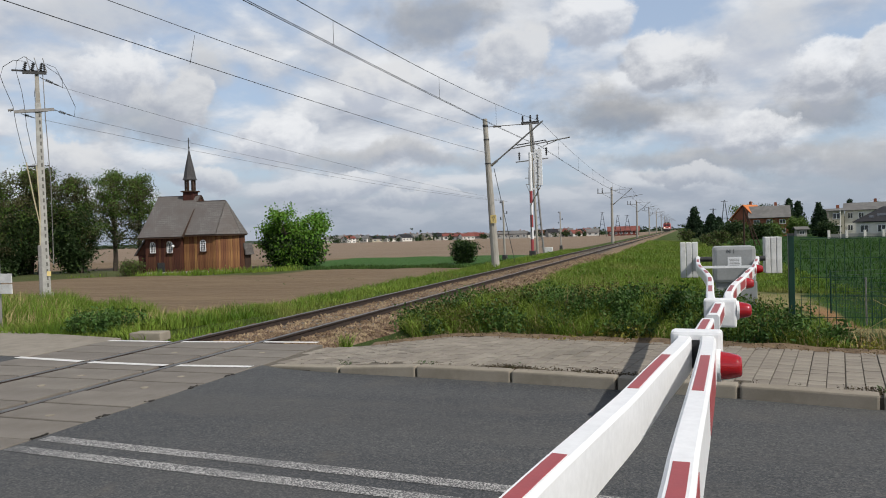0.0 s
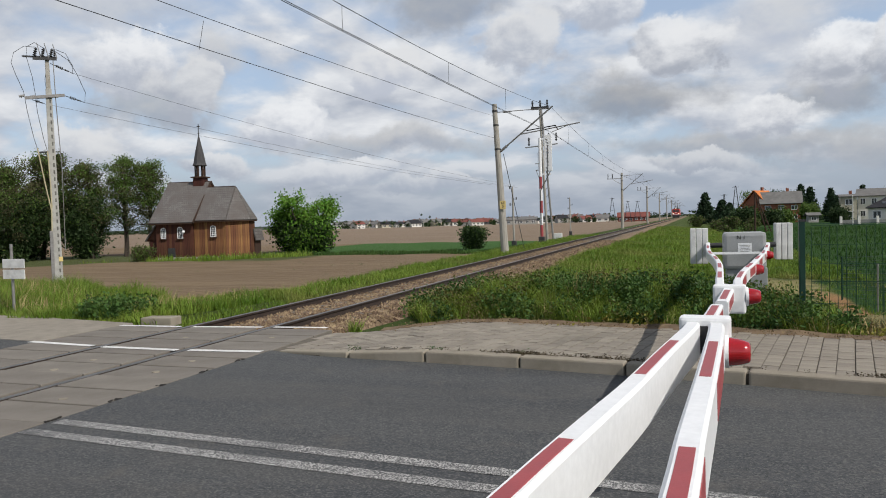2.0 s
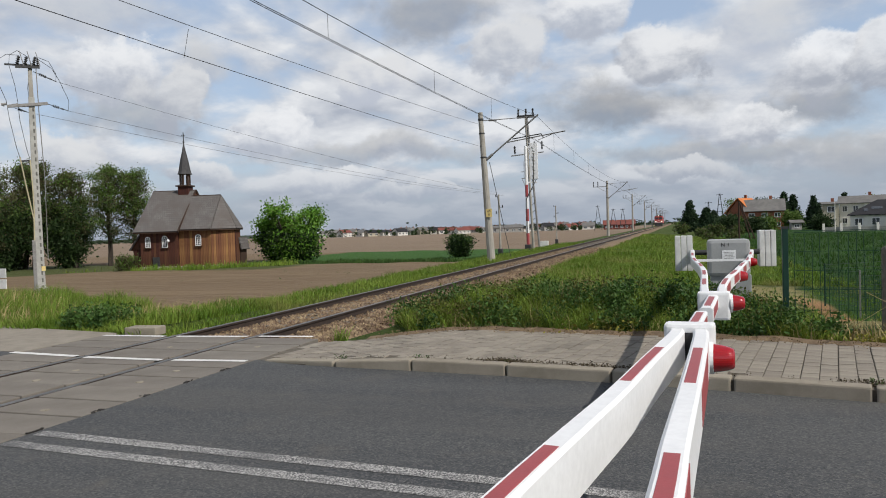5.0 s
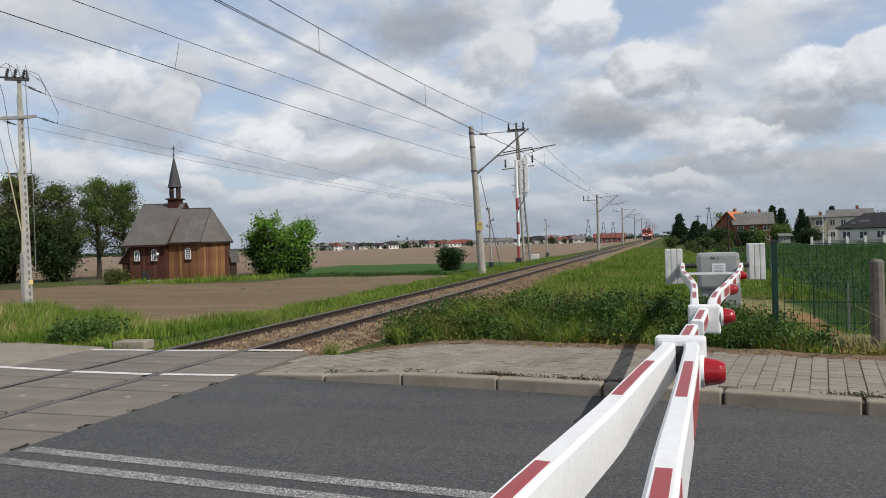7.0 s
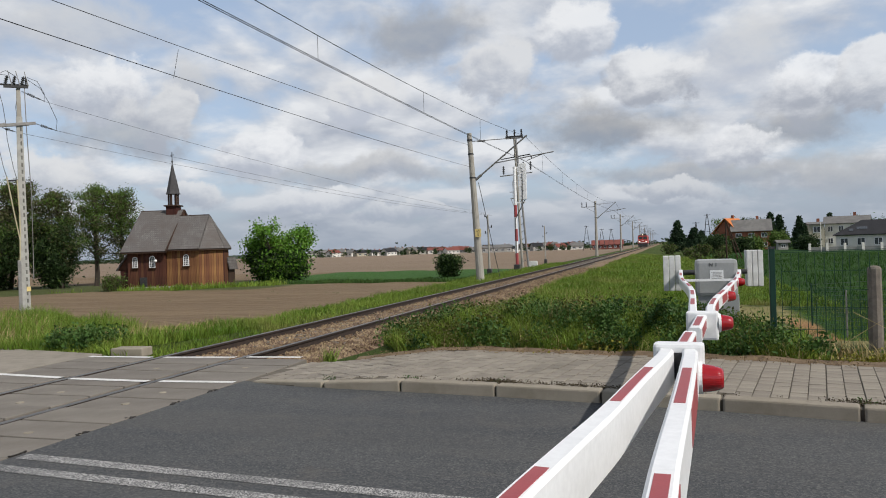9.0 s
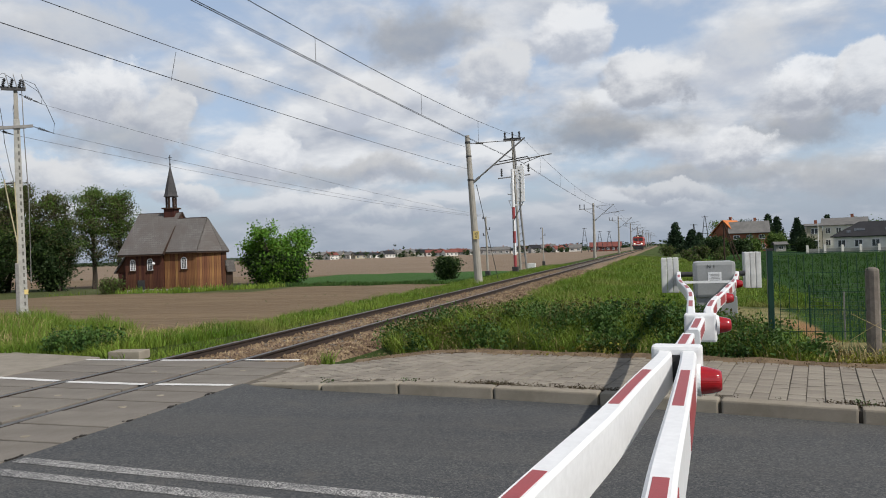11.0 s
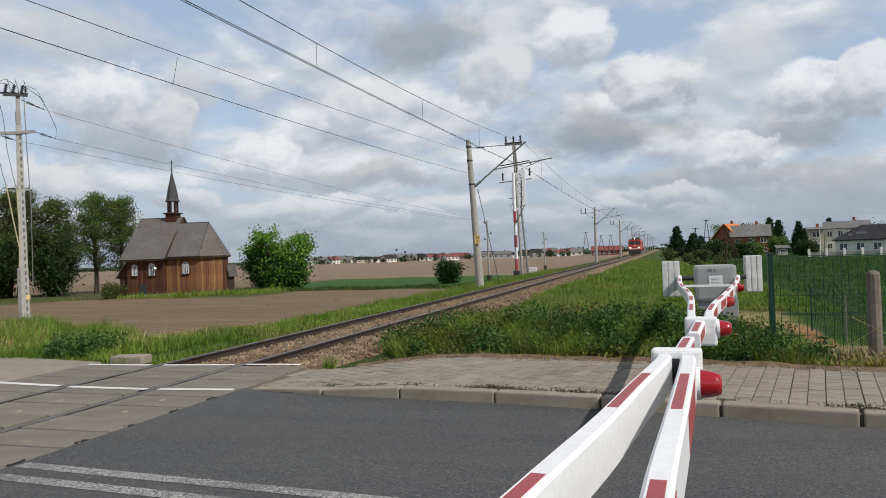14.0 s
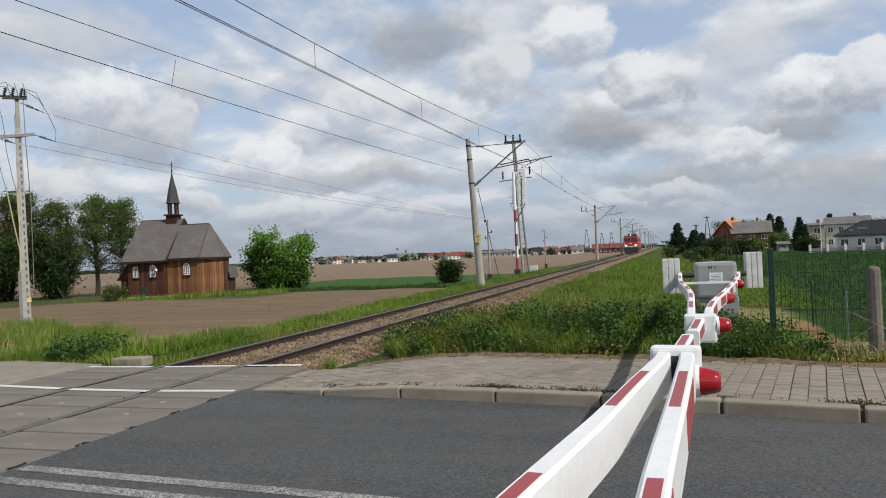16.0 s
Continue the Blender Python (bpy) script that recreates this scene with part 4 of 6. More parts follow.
def switch_mast():
    """A-shaped mast with a pole-top switch, and the striped mast before it."""
    x, y = -12.7, 66.0
    z0 = ground_at(x, y)
    t = thing("switch_mast", (x, y, z0), "weathered two-legged steel mast with pole-top switchgear", "mast")
    H = 11.6 - z0
    top = Vector((-0.42, 0, H))
    for s, nm in ((-1, "leg"), (1, "leg")):
        bm = bm_new()
        tube(bm, (0.22 + 0.28 * s, 0, 0), top + Vector((0.06 * s, 0, 0)), 0.12 if s < 0 else 0.09, 0.09, 8)
        part(nm, bm, concrete_mat if s < 0 else steel_mat, t)
    for i in range(14):
        k = 0.06 + 0.055 * i
        a = Vector((0.22 - 0.28, 0, 0)).lerp(top, k)
        b = Vector((0.5, 0, 0)).lerp(top, k + 0.02)
        bm = bm_new()
        beam(bm, a, b, 0.05, 0.05)
        part("rung", bm, steel_mat, t)
    bm = bm_new()
    beam(bm, top + Vector((-0.85, 0, 0)), top + Vector((0.75, 0, 0)), 0.16, 0.26)
    part("top_beam", bm, dark_mat, t)
    for k in (-0.72, -0.02, 0.62):
        bm = bm_new()
        insulator(bm, top + Vector((k, 0, 0.12)), 0.58, 0.13)
        part("insulator", bm, dark_mat, t)
    bm = bm_new()
    tube(bm, (-1.75, 0, H - 1.95), (0.9, 0, H - 1.65), 0.05, seg=6)
    tube(bm, (0.9, 0, H - 1.65), (1.1, 0, H - 2.0), 0.05, seg=6)
    part("switch_shaft", bm, dark_mat, t)
    for k in (-1.55, 0.28, 0.95):
        bm = bm_new()
        insulator(bm, (k, 0, H - 3.35 + (0.3 if k > 0 else 0)), 0.75, 0.13)
        part("insulator", bm, dark_mat, t)
    bm = bm_new()
    tube(bm, (-1.9, 0, H - 3.5), (1.1, 0, H - 3.3), 0.05, seg=6)
    for s, dz in ((-0.3, 5.0), (-0.25, 5.6)):
        beam(bm, (s - 0.75, 0, H - dz), (s + 0.35, 0, H - dz), 0.06, 0.06)
    tube(bm, (-0.95, 0, H - 5.6), (-0.35, 0, H - 7.2), 0.025, seg=5)
    tube(bm, (-0.75, 0, H - 4.0), (-0.75, 0, H - 5.6), 0.02, seg=5)
    part("cross_arm", bm, steel_mat, t)
    # striped signal mast
    x, y = -12.05, 60.0
    z0 = ground_at(x, y)
    s = thing("striped_mast", (x, y, z0), "red and white banded mast with a tall white ribbed board", "mast")
    H = 8.25 - z0
    bm = bm_new()
    box(bm, (0, 0, 0.3), (0.5, 0.5, 0.6), bevel=0.05)
    part("foot", bm, dark_mat, s)
    z, i = 0.55, 0
    while z < H - 0.05:
        h = min(1.0, H - z)
        bm = bm_new()
        tube(bm, (0, 0, z), (0, 0, z + h), 0.13, seg=12)
        part("band", bm, white_mat if (i % 2 or z > 4.6) else red_mat, s)
        z, i = z + h, i + 1
    bm = bm_new()
    box(bm, (0.66, 0, H - 1.25), (0.68, 0.10, 3.0), bevel=0.04)
    b = part("board", bm, white_mat, s, "tall white board with ragged grey creases")
    for j in range(11):
        bm = bm_new()
        beam(bm, (0.50 + 0.05 * (j % 3), -0.055, H - 0.1 - j * 0.26), (0.66 + 0.05 * ((j * 2) % 3), -0.055, H - 0.22 - j * 0.26), 0.03, 0.05)
        part("crease", bm, steel_mat, b)
    bm = bm_new()
    tube(bm, (0.66, -0.05, H - 0.6), (0.62, -0.06, H - 3.1), 0.03, seg=5)
    tube(bm, (0.85, 0, H - 2.75), (-0.02, -0.17, H - 4.4), 0.035, seg=5)
    tube(bm, (0, -0.17, H - 4.4), (0, -0.17, H - 7.2), 0.03, seg=5)
    part("cable", bm, dark_mat, s)
    for dz, ln in ((3.0, 0.85), (0.1, 0.6)):
        bm = bm_new()
        beam(bm, (0, 0, H - dz), (ln, 0, H - dz), 0.08, 0.14)
        part("bracket", bm, white_mat, s)
    w = thing("marker_stone", (-12.3, 69.0, ground_at(-12.3, 69.0)), "small white concrete marker stone in trackside grass", "marker")
    bm = bm_new()
    box(bm, (0, 0, 0.32), (0.75, 0.4, 0.85), bevel=0.05)
    part("stone", bm, weight_mat, w)


switch_mast()

# ---- wooden chapel ----
def plank_mat(name, a, b, dark):
    return material(name, a, b, 0.8, 1.3, 18, 0.3, stain=dark, amount=0.75, stretch=(3, 3, 0.35), obj=0.7, depth=0.02)


wood_red = plank_mat("stained_boards", (0.062, 0.021, 0.012), (0.105, 0.038, 0.02), (0.032, 0.013, 0.009))
wood_tan = plank_mat("faded_boards", (0.14, 0.058, 0.025), (0.26, 0.125, 0.05), (0.075, 0.03, 0.015))


def shingle_mat():
    m = bpy.data.materials.new("grey_shingles")
    m.use_nodes = True
    k = G(m.node_tree)
    vec = k.n("ShaderNodeTexCoord").outputs["Object"]
    br = k.n("ShaderNodeTexBrick", {"Vector": k.vmath("MULTIPLY", k.n("ShaderNodeTexCoord").outputs["UV"], (1, 1, 1)), "Color1": (0.095, 0.087, 0.084, 1), "Color2": (0.165, 0.155, 0.15, 1), "Mortar": (0.035, 0.03, 0.028, 1), "Scale": 1.0,
                                    "Mortar Size": 0.02, "Brick Width": 0.2, "Row Height": 0.26})
    col = k.mix(k.ramp(k.noise(vec, 0.9, 6, 0.65, 0.3), 0.35, 0.7), br.outputs[0], c4((0.075, 0.062, 0.056)))
    col = k.mix(k.math("MULTIPLY", k.noise(vec, 9, 4), 0.5), col, c4((0.20, 0.19, 0.18)))
    bmp = k.n("ShaderNodeBump", {"Strength": 0.6, "Distance": 0.03, "Height": br.outputs[1]}).outputs[0]
    bmp.node.invert = True
    k.n("ShaderNodeOutputMaterial", {0: k.n("ShaderNodeBsdfPrincipled", {"Base Color": col, "Roughness": 0.85, "Normal": bmp, "Specular IOR Level": 0.2}).outputs[0]})
    return m


shingle = shingle_mat()
dark_wood = material("dark_wood", (0.035, 0.02, 0.014), (0.06, 0.032, 0.02), 0.85, 2, 20, 0.2)
glass_mat = material("dark_pane", (0.03, 0.035, 0.04), (0.06, 0.065, 0.07), 0.12, 3, 9, 0.0, spec=0.7)
plinth_mat = material("plinth_stone", (0.36, 0.34, 0.30), (0.46, 0.43, 0.38), 0.9, 2, 20, 0.3)


def roof_plane(name, pts, parent, thick=0.10, mat=None):
    """A roof slope with thickness; the first two points are the eave."""
    P = [Vector(p) for p in pts]
    nrm = (P[1] - P[0]).cross(P[2] - P[0]).normalized()
    if nrm.z < 0:
        nrm.negate()
    n = len(P)
    verts = [p + nrm * thick for p in P] + P
    faces = [tuple(range(n)), tuple(range(2 * n - 1, n - 1, -1))] + [(i, i + n, (i + 1) % n + n, (i + 1) % n) for i in range(n)]
    ob = raw(name, verts, faces, mat or shingle, parent)
    e = (P[1] - P[0]).normalized()
    s = nrm.cross(e)
    uv = ob.data.uv_layers.new(name="UVMap")
    for lp in ob.data.loops:
        d = Vector(ob.data.vertices[lp.vertex_index].co) - P[0]
        uv.data[lp.index].uv = (d.dot(e), d.dot(s))
    return ob


def boards(parent, a, b, z0, z1a, z1b, mat):
    """Upright boards from plan point a to b, tops running from z1a to z1b."""
    a, b = Vector(a), Vector(b)
    n = max(2, round((b - a).length / 0.23))
    w = (b - a).length / n
    ang = math.atan2(b.y - a.y, b.x - a.x)
    for i in range(n):
        c = a.lerp(b, (i + 0.5) / n)
        z1 = z1a + (z1b - z1a) * (i + 0.5) / n
        bm = bm_new()
        box(bm, (0, 0, 0), (w - 0.018, 0.05, z1 - z0))
        ob = part("board", bm, mat, parent)
        ob.location, ob.rotation_euler = (c.x, c.y, (z0 + z1) / 2), (0, 0, ang)


def arched_window(parent, u, v, z, w, h, ang=0.0):
    m = pose(u, v, z, 0, 0, ang)
    bm = bm_new()
    box(bm, (0, -0.05, h * 0.46), (w, 0.03, h * 0.92), m=m)
    tube(bm, m @ Vector((0, -0.035, h * 0.80)), m @ Vector((0, -0.065, h * 0.80)), w * 0.5, seg=16)
    win = part("window", bm, glass_mat, parent, "arched window with white glazing bars")
    bm = bm_new()
    for k in (-0.5, -0.17, 0.17, 0.5):
        box(bm, (w * k, -0.08, h * 0.42), (0.05 if abs(k) == 0.5 else 0.024, 0.04, h * 0.84), m=m)
    for k in (0.0, 0.2, 0.4, 0.6, 0.8):
        box(bm, (0, -0.08, h * k + 0.02), (w, 0.04, 0.05 if k == 0 else 0.024), m=m)
    for i in range(9):
        a0, a1 = math.pi * i / 9, math.pi * (i + 1) / 9
        beam(bm, m @ Vector((math.cos(a0) * w * 0.5, -0.08, h * 0.80 + math.sin(a0) * w * 0.5)), m @ Vector((math.cos(a1) * w * 0.5, -0.08, h * 0.80 + math.sin(a1) * w * 0.5)), 0.05, 0.06)
    box(bm, (0, -0.08, h * 0.80 + w * 0.25), (0.035, 0.04, w * 0.5), m=m)
    part("window_frame", bm, white_mat, win, "white glazing bars")
    bm = bm_new()
    box(bm, (0, -0.10, -0.05), (w + 0.2, 0.12, 0.07), m=m)
    part("window_sill", bm, dark_wood, win)


def chapel():
    hx, hy = -0.6156, 0.7880
    base = Vector((hx * 66.0, hy * 66.0, -1.06))
    turn = math.degrees(math.atan2(0.6156, 0.7880)) - 27.0
    t = thing("wooden_chapel", pose(base.x, base.y, base.z, 0, 0, turn), "small dark-stained timber chapel with shingled roofs and slender steeple", "chapel")
    NL, HW, EZ, RZ = 3.25, 3.25, 3.30, 6.75            # nave: length, half width, eave, ridge
    CH, CL, AP, BP, CEZ, CRZ = 2.3, 2.95, 1.38, 1.70, 3.38, 6.20   # chancel
    # stone plinth
    bm = bm_new()
    box(bm, (-NL / 2, HW, 0.1), (NL + 0.2, 2 * HW + 0.2, 0.3))
    box(bm, (CL / 2 + 0.4, CH + 0.25, 0.1), (CL + 0.9, 2 * CH + 0.1, 0.3))
    part("plinth", bm, plinth_mat, t, "pale stone plinth")
    # solid core behind the boards
    bm = bm_new()
    box(bm, (-NL / 2, HW, EZ / 2), (NL - 0.1, 2 * HW - 0.1, EZ))
    part("nave_core", bm, dark_wood, t)
    o = 0.25
    pts = [(0, o), (CL, o), (CL + AP, o + BP), (CL + AP, o + 2 * CH - BP), (CL, o + 2 * CH), (0, o + 2 * CH)]
    core = [(x - 0.05 if x > 0 else x, y + (0.05 if y < 3 else -0.05)) for x, y in pts]
    verts = [(x, y, 0) for x, y in core] + [(x, y, CEZ) for x, y in core]
    raw("chancel_core", verts, [(0, 1, 2, 3, 4, 5), (11, 10, 9, 8, 7, 6)] + [(i, (i + 1) % 6, (i + 1) % 6 + 6, i + 6) for i in range(6)], dark_wood, t)
    # boarded walls
    boards(t, (-NL, 0), (0.05, 0), 0.05, EZ, EZ, wood_red)
    boards(t, (0.05, 0), (0.05, o + 0.1), 0.05, EZ, EZ, wood_red)
    boards(t, (-NL, 2 * HW), (-NL, 0), 0.05, EZ, EZ, wood_red)
    boards(t, (0.1, o), (CL, o), 0.05, CEZ, CEZ, wood_tan)
    boards(t, (CL, o), (CL + AP, o + BP), 0.05, CEZ, CEZ, wood_tan)
    boards(t, (CL + AP, o + BP), (CL + AP, o + 2 * CH - BP), 0.05, CEZ, CEZ, wood_red)
    # nave roof with gables
    ov = 0.38
    roof_plane("nave_roof", [(-NL - ov, -0.45, EZ - 0.15), (0.35, -0.45, EZ - 0.15), (0.35, HW, RZ), (-NL - ov, HW, RZ)], t)
    roof_plane("nave_roof", [(0.35, 2 * HW + 0.45, EZ - 0.15), (-NL - ov, 2 * HW + 0.45, EZ - 0.15), (-NL - ov, HW, RZ), (0.35, HW, RZ)], t)
    for x in (-NL, 0.28):
        raw("gable", [(x, 0, EZ - 0.1), (x, 2 * HW, EZ - 0.1), (x, HW, RZ - 0.1), (x + 0.06, 0, EZ - 0.1), (x + 0.06, 2 * HW, EZ - 0.1), (x + 0.06, HW, RZ - 0.1)],
            [(0, 1, 2), (5, 4, 3), (0, 3, 4, 1), (1, 4, 5, 2), (2, 5, 3, 0)], wood_red, t)
    bm = bm_new()
    beam(bm, (0.37, -0.5, EZ - 0.16), (0.37, HW, RZ + 0.06), 0.08, 0.2)
    beam(bm, (0.37, 2 * HW + 0.5, EZ - 0.16), (0.37, HW, RZ + 0.06), 0.08, 0.2)
    beam(bm, (-NL - ov, HW, RZ + 0.1), (0.38, HW, RZ + 0.1), 0.16, 0.06)
    part("barge_board", bm, dark_wood, t)
    # chancel roof, hipped round the apse
    e = CEZ - 0.10
    q = 0.35
    R0, R1 = (0.3, o + CH, CRZ), (2.95, o + CH, CRZ)
    E = [(0.3, o - q, e), (CL + 0.15, o - q, e), (CL + AP + 0.2, o + BP - 0.15, e), (CL + AP + 0.2, o + 2 * CH - BP + 0.1, e), (CL + 0.15, o + 2 * CH + q, e), (0.3, o + 2 * CH + q, e)]
    roof_plane("chancel_roof", [E[0], E[1], R1, R0], t)
    roof_plane("chancel_roof", [E[1], E[2], R1], t)
    roof_plane("chancel_roof", [E[2], E[3], R1], t)
    roof_plane("chancel_roof", [E[3], E[4], R1], t)
    roof_plane("chancel_roof", [E[4], E[5], R0, R1], t)
    edges = list(zip(E, E[1:])) + [((-NL - ov, -0.45, EZ - 0.14), (0.35, -0.45, EZ - 0.14))]
    for a, b in edges:
        bm = bm_new()
        beam(bm, Vector(a) - Vector((0, 0, 0.02)), Vector(b) - Vector((0, 0, 0.02)), 0.06, 0.14)
        part("eaves_board", bm, dark_wood, t)
    bm = bm_new()
    beam(bm, (0.3, o + CH, CRZ + 0.1), (2.95, o + CH, CRZ + 0.1), 0.16, 0.06)
    part("ridge_board", bm, dark_wood, t)
    # lean-tos
    for x0, x1, y0, y1, za, zb, nm in ((-NL - 0.85, -NL, 0.35, 4.2, 1.75, 3.15, "porch"), (CL + AP, CL + AP + 0.08, 2.9, 4.3, 1.55, 2.5, "sacristy")):
        left = x0 < -1
        bm = bm_new()
        box(bm, ((x0 + x1) / 2, (y0 + y1) / 2, za / 2), (x1 - x0, y1 - y0, za))
        part(nm, bm, wood_red if left else dark_wood, t)
        lo, hi = (x0 - 0.25, x1) if left else (x1 + 0.14, x0)
        ys = (y0 - 0.2, y1 + 0.2)
        roof_plane("lean_to_roof", [(lo, ys[0], za - 0.1), (lo, ys[1], za - 0.1), (hi, ys[1], zb), (hi, ys[0], zb)], t, mat=shingle)
        raw("lean_to_cheek", [(lo, y0, za - 0.1), (hi, y0, za - 0.1), (hi, y0, zb), (lo, y0 + 0.06, za - 0.1), (hi, y0 + 0.06, za - 0.1), (hi, y0 + 0.06, zb)],
            [(0, 1, 2), (5, 4, 3), (0, 3, 4, 1), (1, 4, 5, 2), (2, 5, 3, 0)], wood_red if left else dark_wood, t)
    arched_window(t, -2.55, 0, 1.88, 0.42, 0.86)
    arched_window(t, -1.02, 0, 1.86, 0.46, 0.92)
    arched_window(t, 1.85, o, 1.92, 0.46, 0.90)
    bm = bm_new()
    bmesh.ops.create_uvsphere(bm, u_segments=14, v_segments=8, radius=0.13, matrix=Matrix.Translation((-0.62, -0.28, 2.42)))
    globe = part("wall_lamp", bm, white_mat, t, "white globe wall lamp")
    bm = bm_new()
    tube(bm, (-0.62, 0.0, 2.60), (-0.62, -0.28, 2.56), 0.02, seg=6)
    part("bracket", bm, dark_mat, globe)
    bm = bm_new()
    box(bm, (-1.85, -0.06, 0.55), (0.62, 0.06, 1.0))
    part("door", bm, dark_mat, t, "low dark doorway")
    # steeple on the nave ridge
    sx, sy = -0.62, HW
    bm = bm_new()
    box(bm, (sx, sy, RZ - 0.1), (0.95, 0.95, 1.1))
    s = part("steeple_base", bm, wood_red, t)
    bm = bm_new()
    box(bm, (sx, sy, RZ + 0.48), (1.25, 1.25, 0.12), bevel=0.02)
    part("steeple_deck", bm, dark_wood, s)
    for i in range(6):
        a = math.pi * 2 * (i + 0.5) / 6
        bm = bm_new()
        box(bm, (sx + math.cos(a) * 0.40, sy + math.sin(a) * 0.40, RZ + 1.05), (0.14, 0.14, 1.1), rz=math.degrees(a))
        part("post", bm, dark_wood, s)
    bm = bm_new()
    prof = [(0.66, 1.52), (0.56, 1.75), (0.40, 2.6), (0.17, 3.6), (0.035, 4.25)]
    for (r0, z0), (r1, z1) in zip(prof, prof[1:]):
        tube(bm, (sx, sy, RZ + z0), (sx, sy, RZ + z1), r0, r1, 8)
    part("spire", bm, slate, t, "dark grey octagonal spire")
    bm = bm_new()
    tube(bm, (sx, sy, RZ + 4.2), (sx, sy, RZ + 5.25), 0.035, seg=6)
    beam(bm, (sx - 0.16, sy, RZ + 5.0), (sx + 0.16, sy, RZ + 5.0), 0.05, 0.05)
    bmesh.ops.create_icosphere(bm, subdivisions=1, radius=0.1, matrix=Matrix.Translation((sx, sy, RZ + 4.4)))
    part("cross", bm, dark_mat, t)


slate = material("dark_slate", (0.045, 0.043, 0.046), (0.07, 0.068, 0.07), 0.7, 4, 40, 0.2)
chapel()

# ---- trees and bushes ----
bark = material("bark", (0.034, 0.027, 0.021), (0.06, 0.048, 0.038), 0.95, 3, 20, 0.4, stretch=(1, 1, 0.3))


def leaf_mat(name, a, b):
    return material(name, a, b, 0.6, 0.6, 4, 0.0, island=0.7, trans=0.25, spec=0.2)


# dark green foliage; also put low in lighter crowns as their shade
leaf_dark_shaded = leaf_mat("dark_and_shaded_leaves", (0.022, 0.045, 0.014), (0.045, 0.075, 0.022))
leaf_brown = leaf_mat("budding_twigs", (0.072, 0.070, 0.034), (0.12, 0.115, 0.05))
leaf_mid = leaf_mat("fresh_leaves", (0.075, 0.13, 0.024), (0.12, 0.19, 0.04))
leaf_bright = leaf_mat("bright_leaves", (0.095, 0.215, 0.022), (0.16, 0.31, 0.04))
needle = leaf_mat("needles", (0.018, 0.04, 0.018), (0.032, 0.06, 0.025))


def limb_mesh(segs, sides=5):
    verts, faces = [], []
    for a, b, ra, rb in segs:
        q = (b - a).to_track_quat("Z", "Y")
        k = len(verts)
        for p, r in ((a, ra), (b, rb)):
            for j in range(sides):
                w = 2 * math.pi * j / sides
                verts.append(p + q @ Vector((math.cos(w) * r, math.sin(w) * r, 0)))
        faces += [(k + j, k + (j + 1) % sides, k + sides + (j + 1) % sides, k + sides + j) for j in range(sides)]
    return verts, faces


def leaf_cloud(name, centres, sigma, count, size, mat, parent, seed, squash=0.8, shell=None):
    """Many small leaves scattered round the twig ends."""
    r = np.random.RandomState(seed)
    c = np.array([tuple(p) for p in centres])
    c = c[r.randint(0, len(c), count)] + r.normal(0, 1, (count, 3)) * np.array([sigma, sigma, sigma * squash])
    if shell is not None:
        c = c[c[:, 2] > shell]
        count = len(c)
    a = r.normal(0, 1, (count, 3))
    a /= np.linalg.norm(a, axis=1)[:, None]
    b = np.cross(a, r.normal(0, 1, (count, 3)))
    b /= np.linalg.norm(b, axis=1)[:, None]
    s = size * r.uniform(0.6, 1.4, (count, 1))
    v = np.stack([c - a * s, c - b * s * 0.55, c + a * s, c + b * s * 0.55], 1).reshape(-1, 3)
    f = np.arange(count * 4).reshape(-1, 4)
    ob = raw(name, v.tolist(), f.tolist(), mat, parent)
    ob["kind"] = "stuff"
    return ob


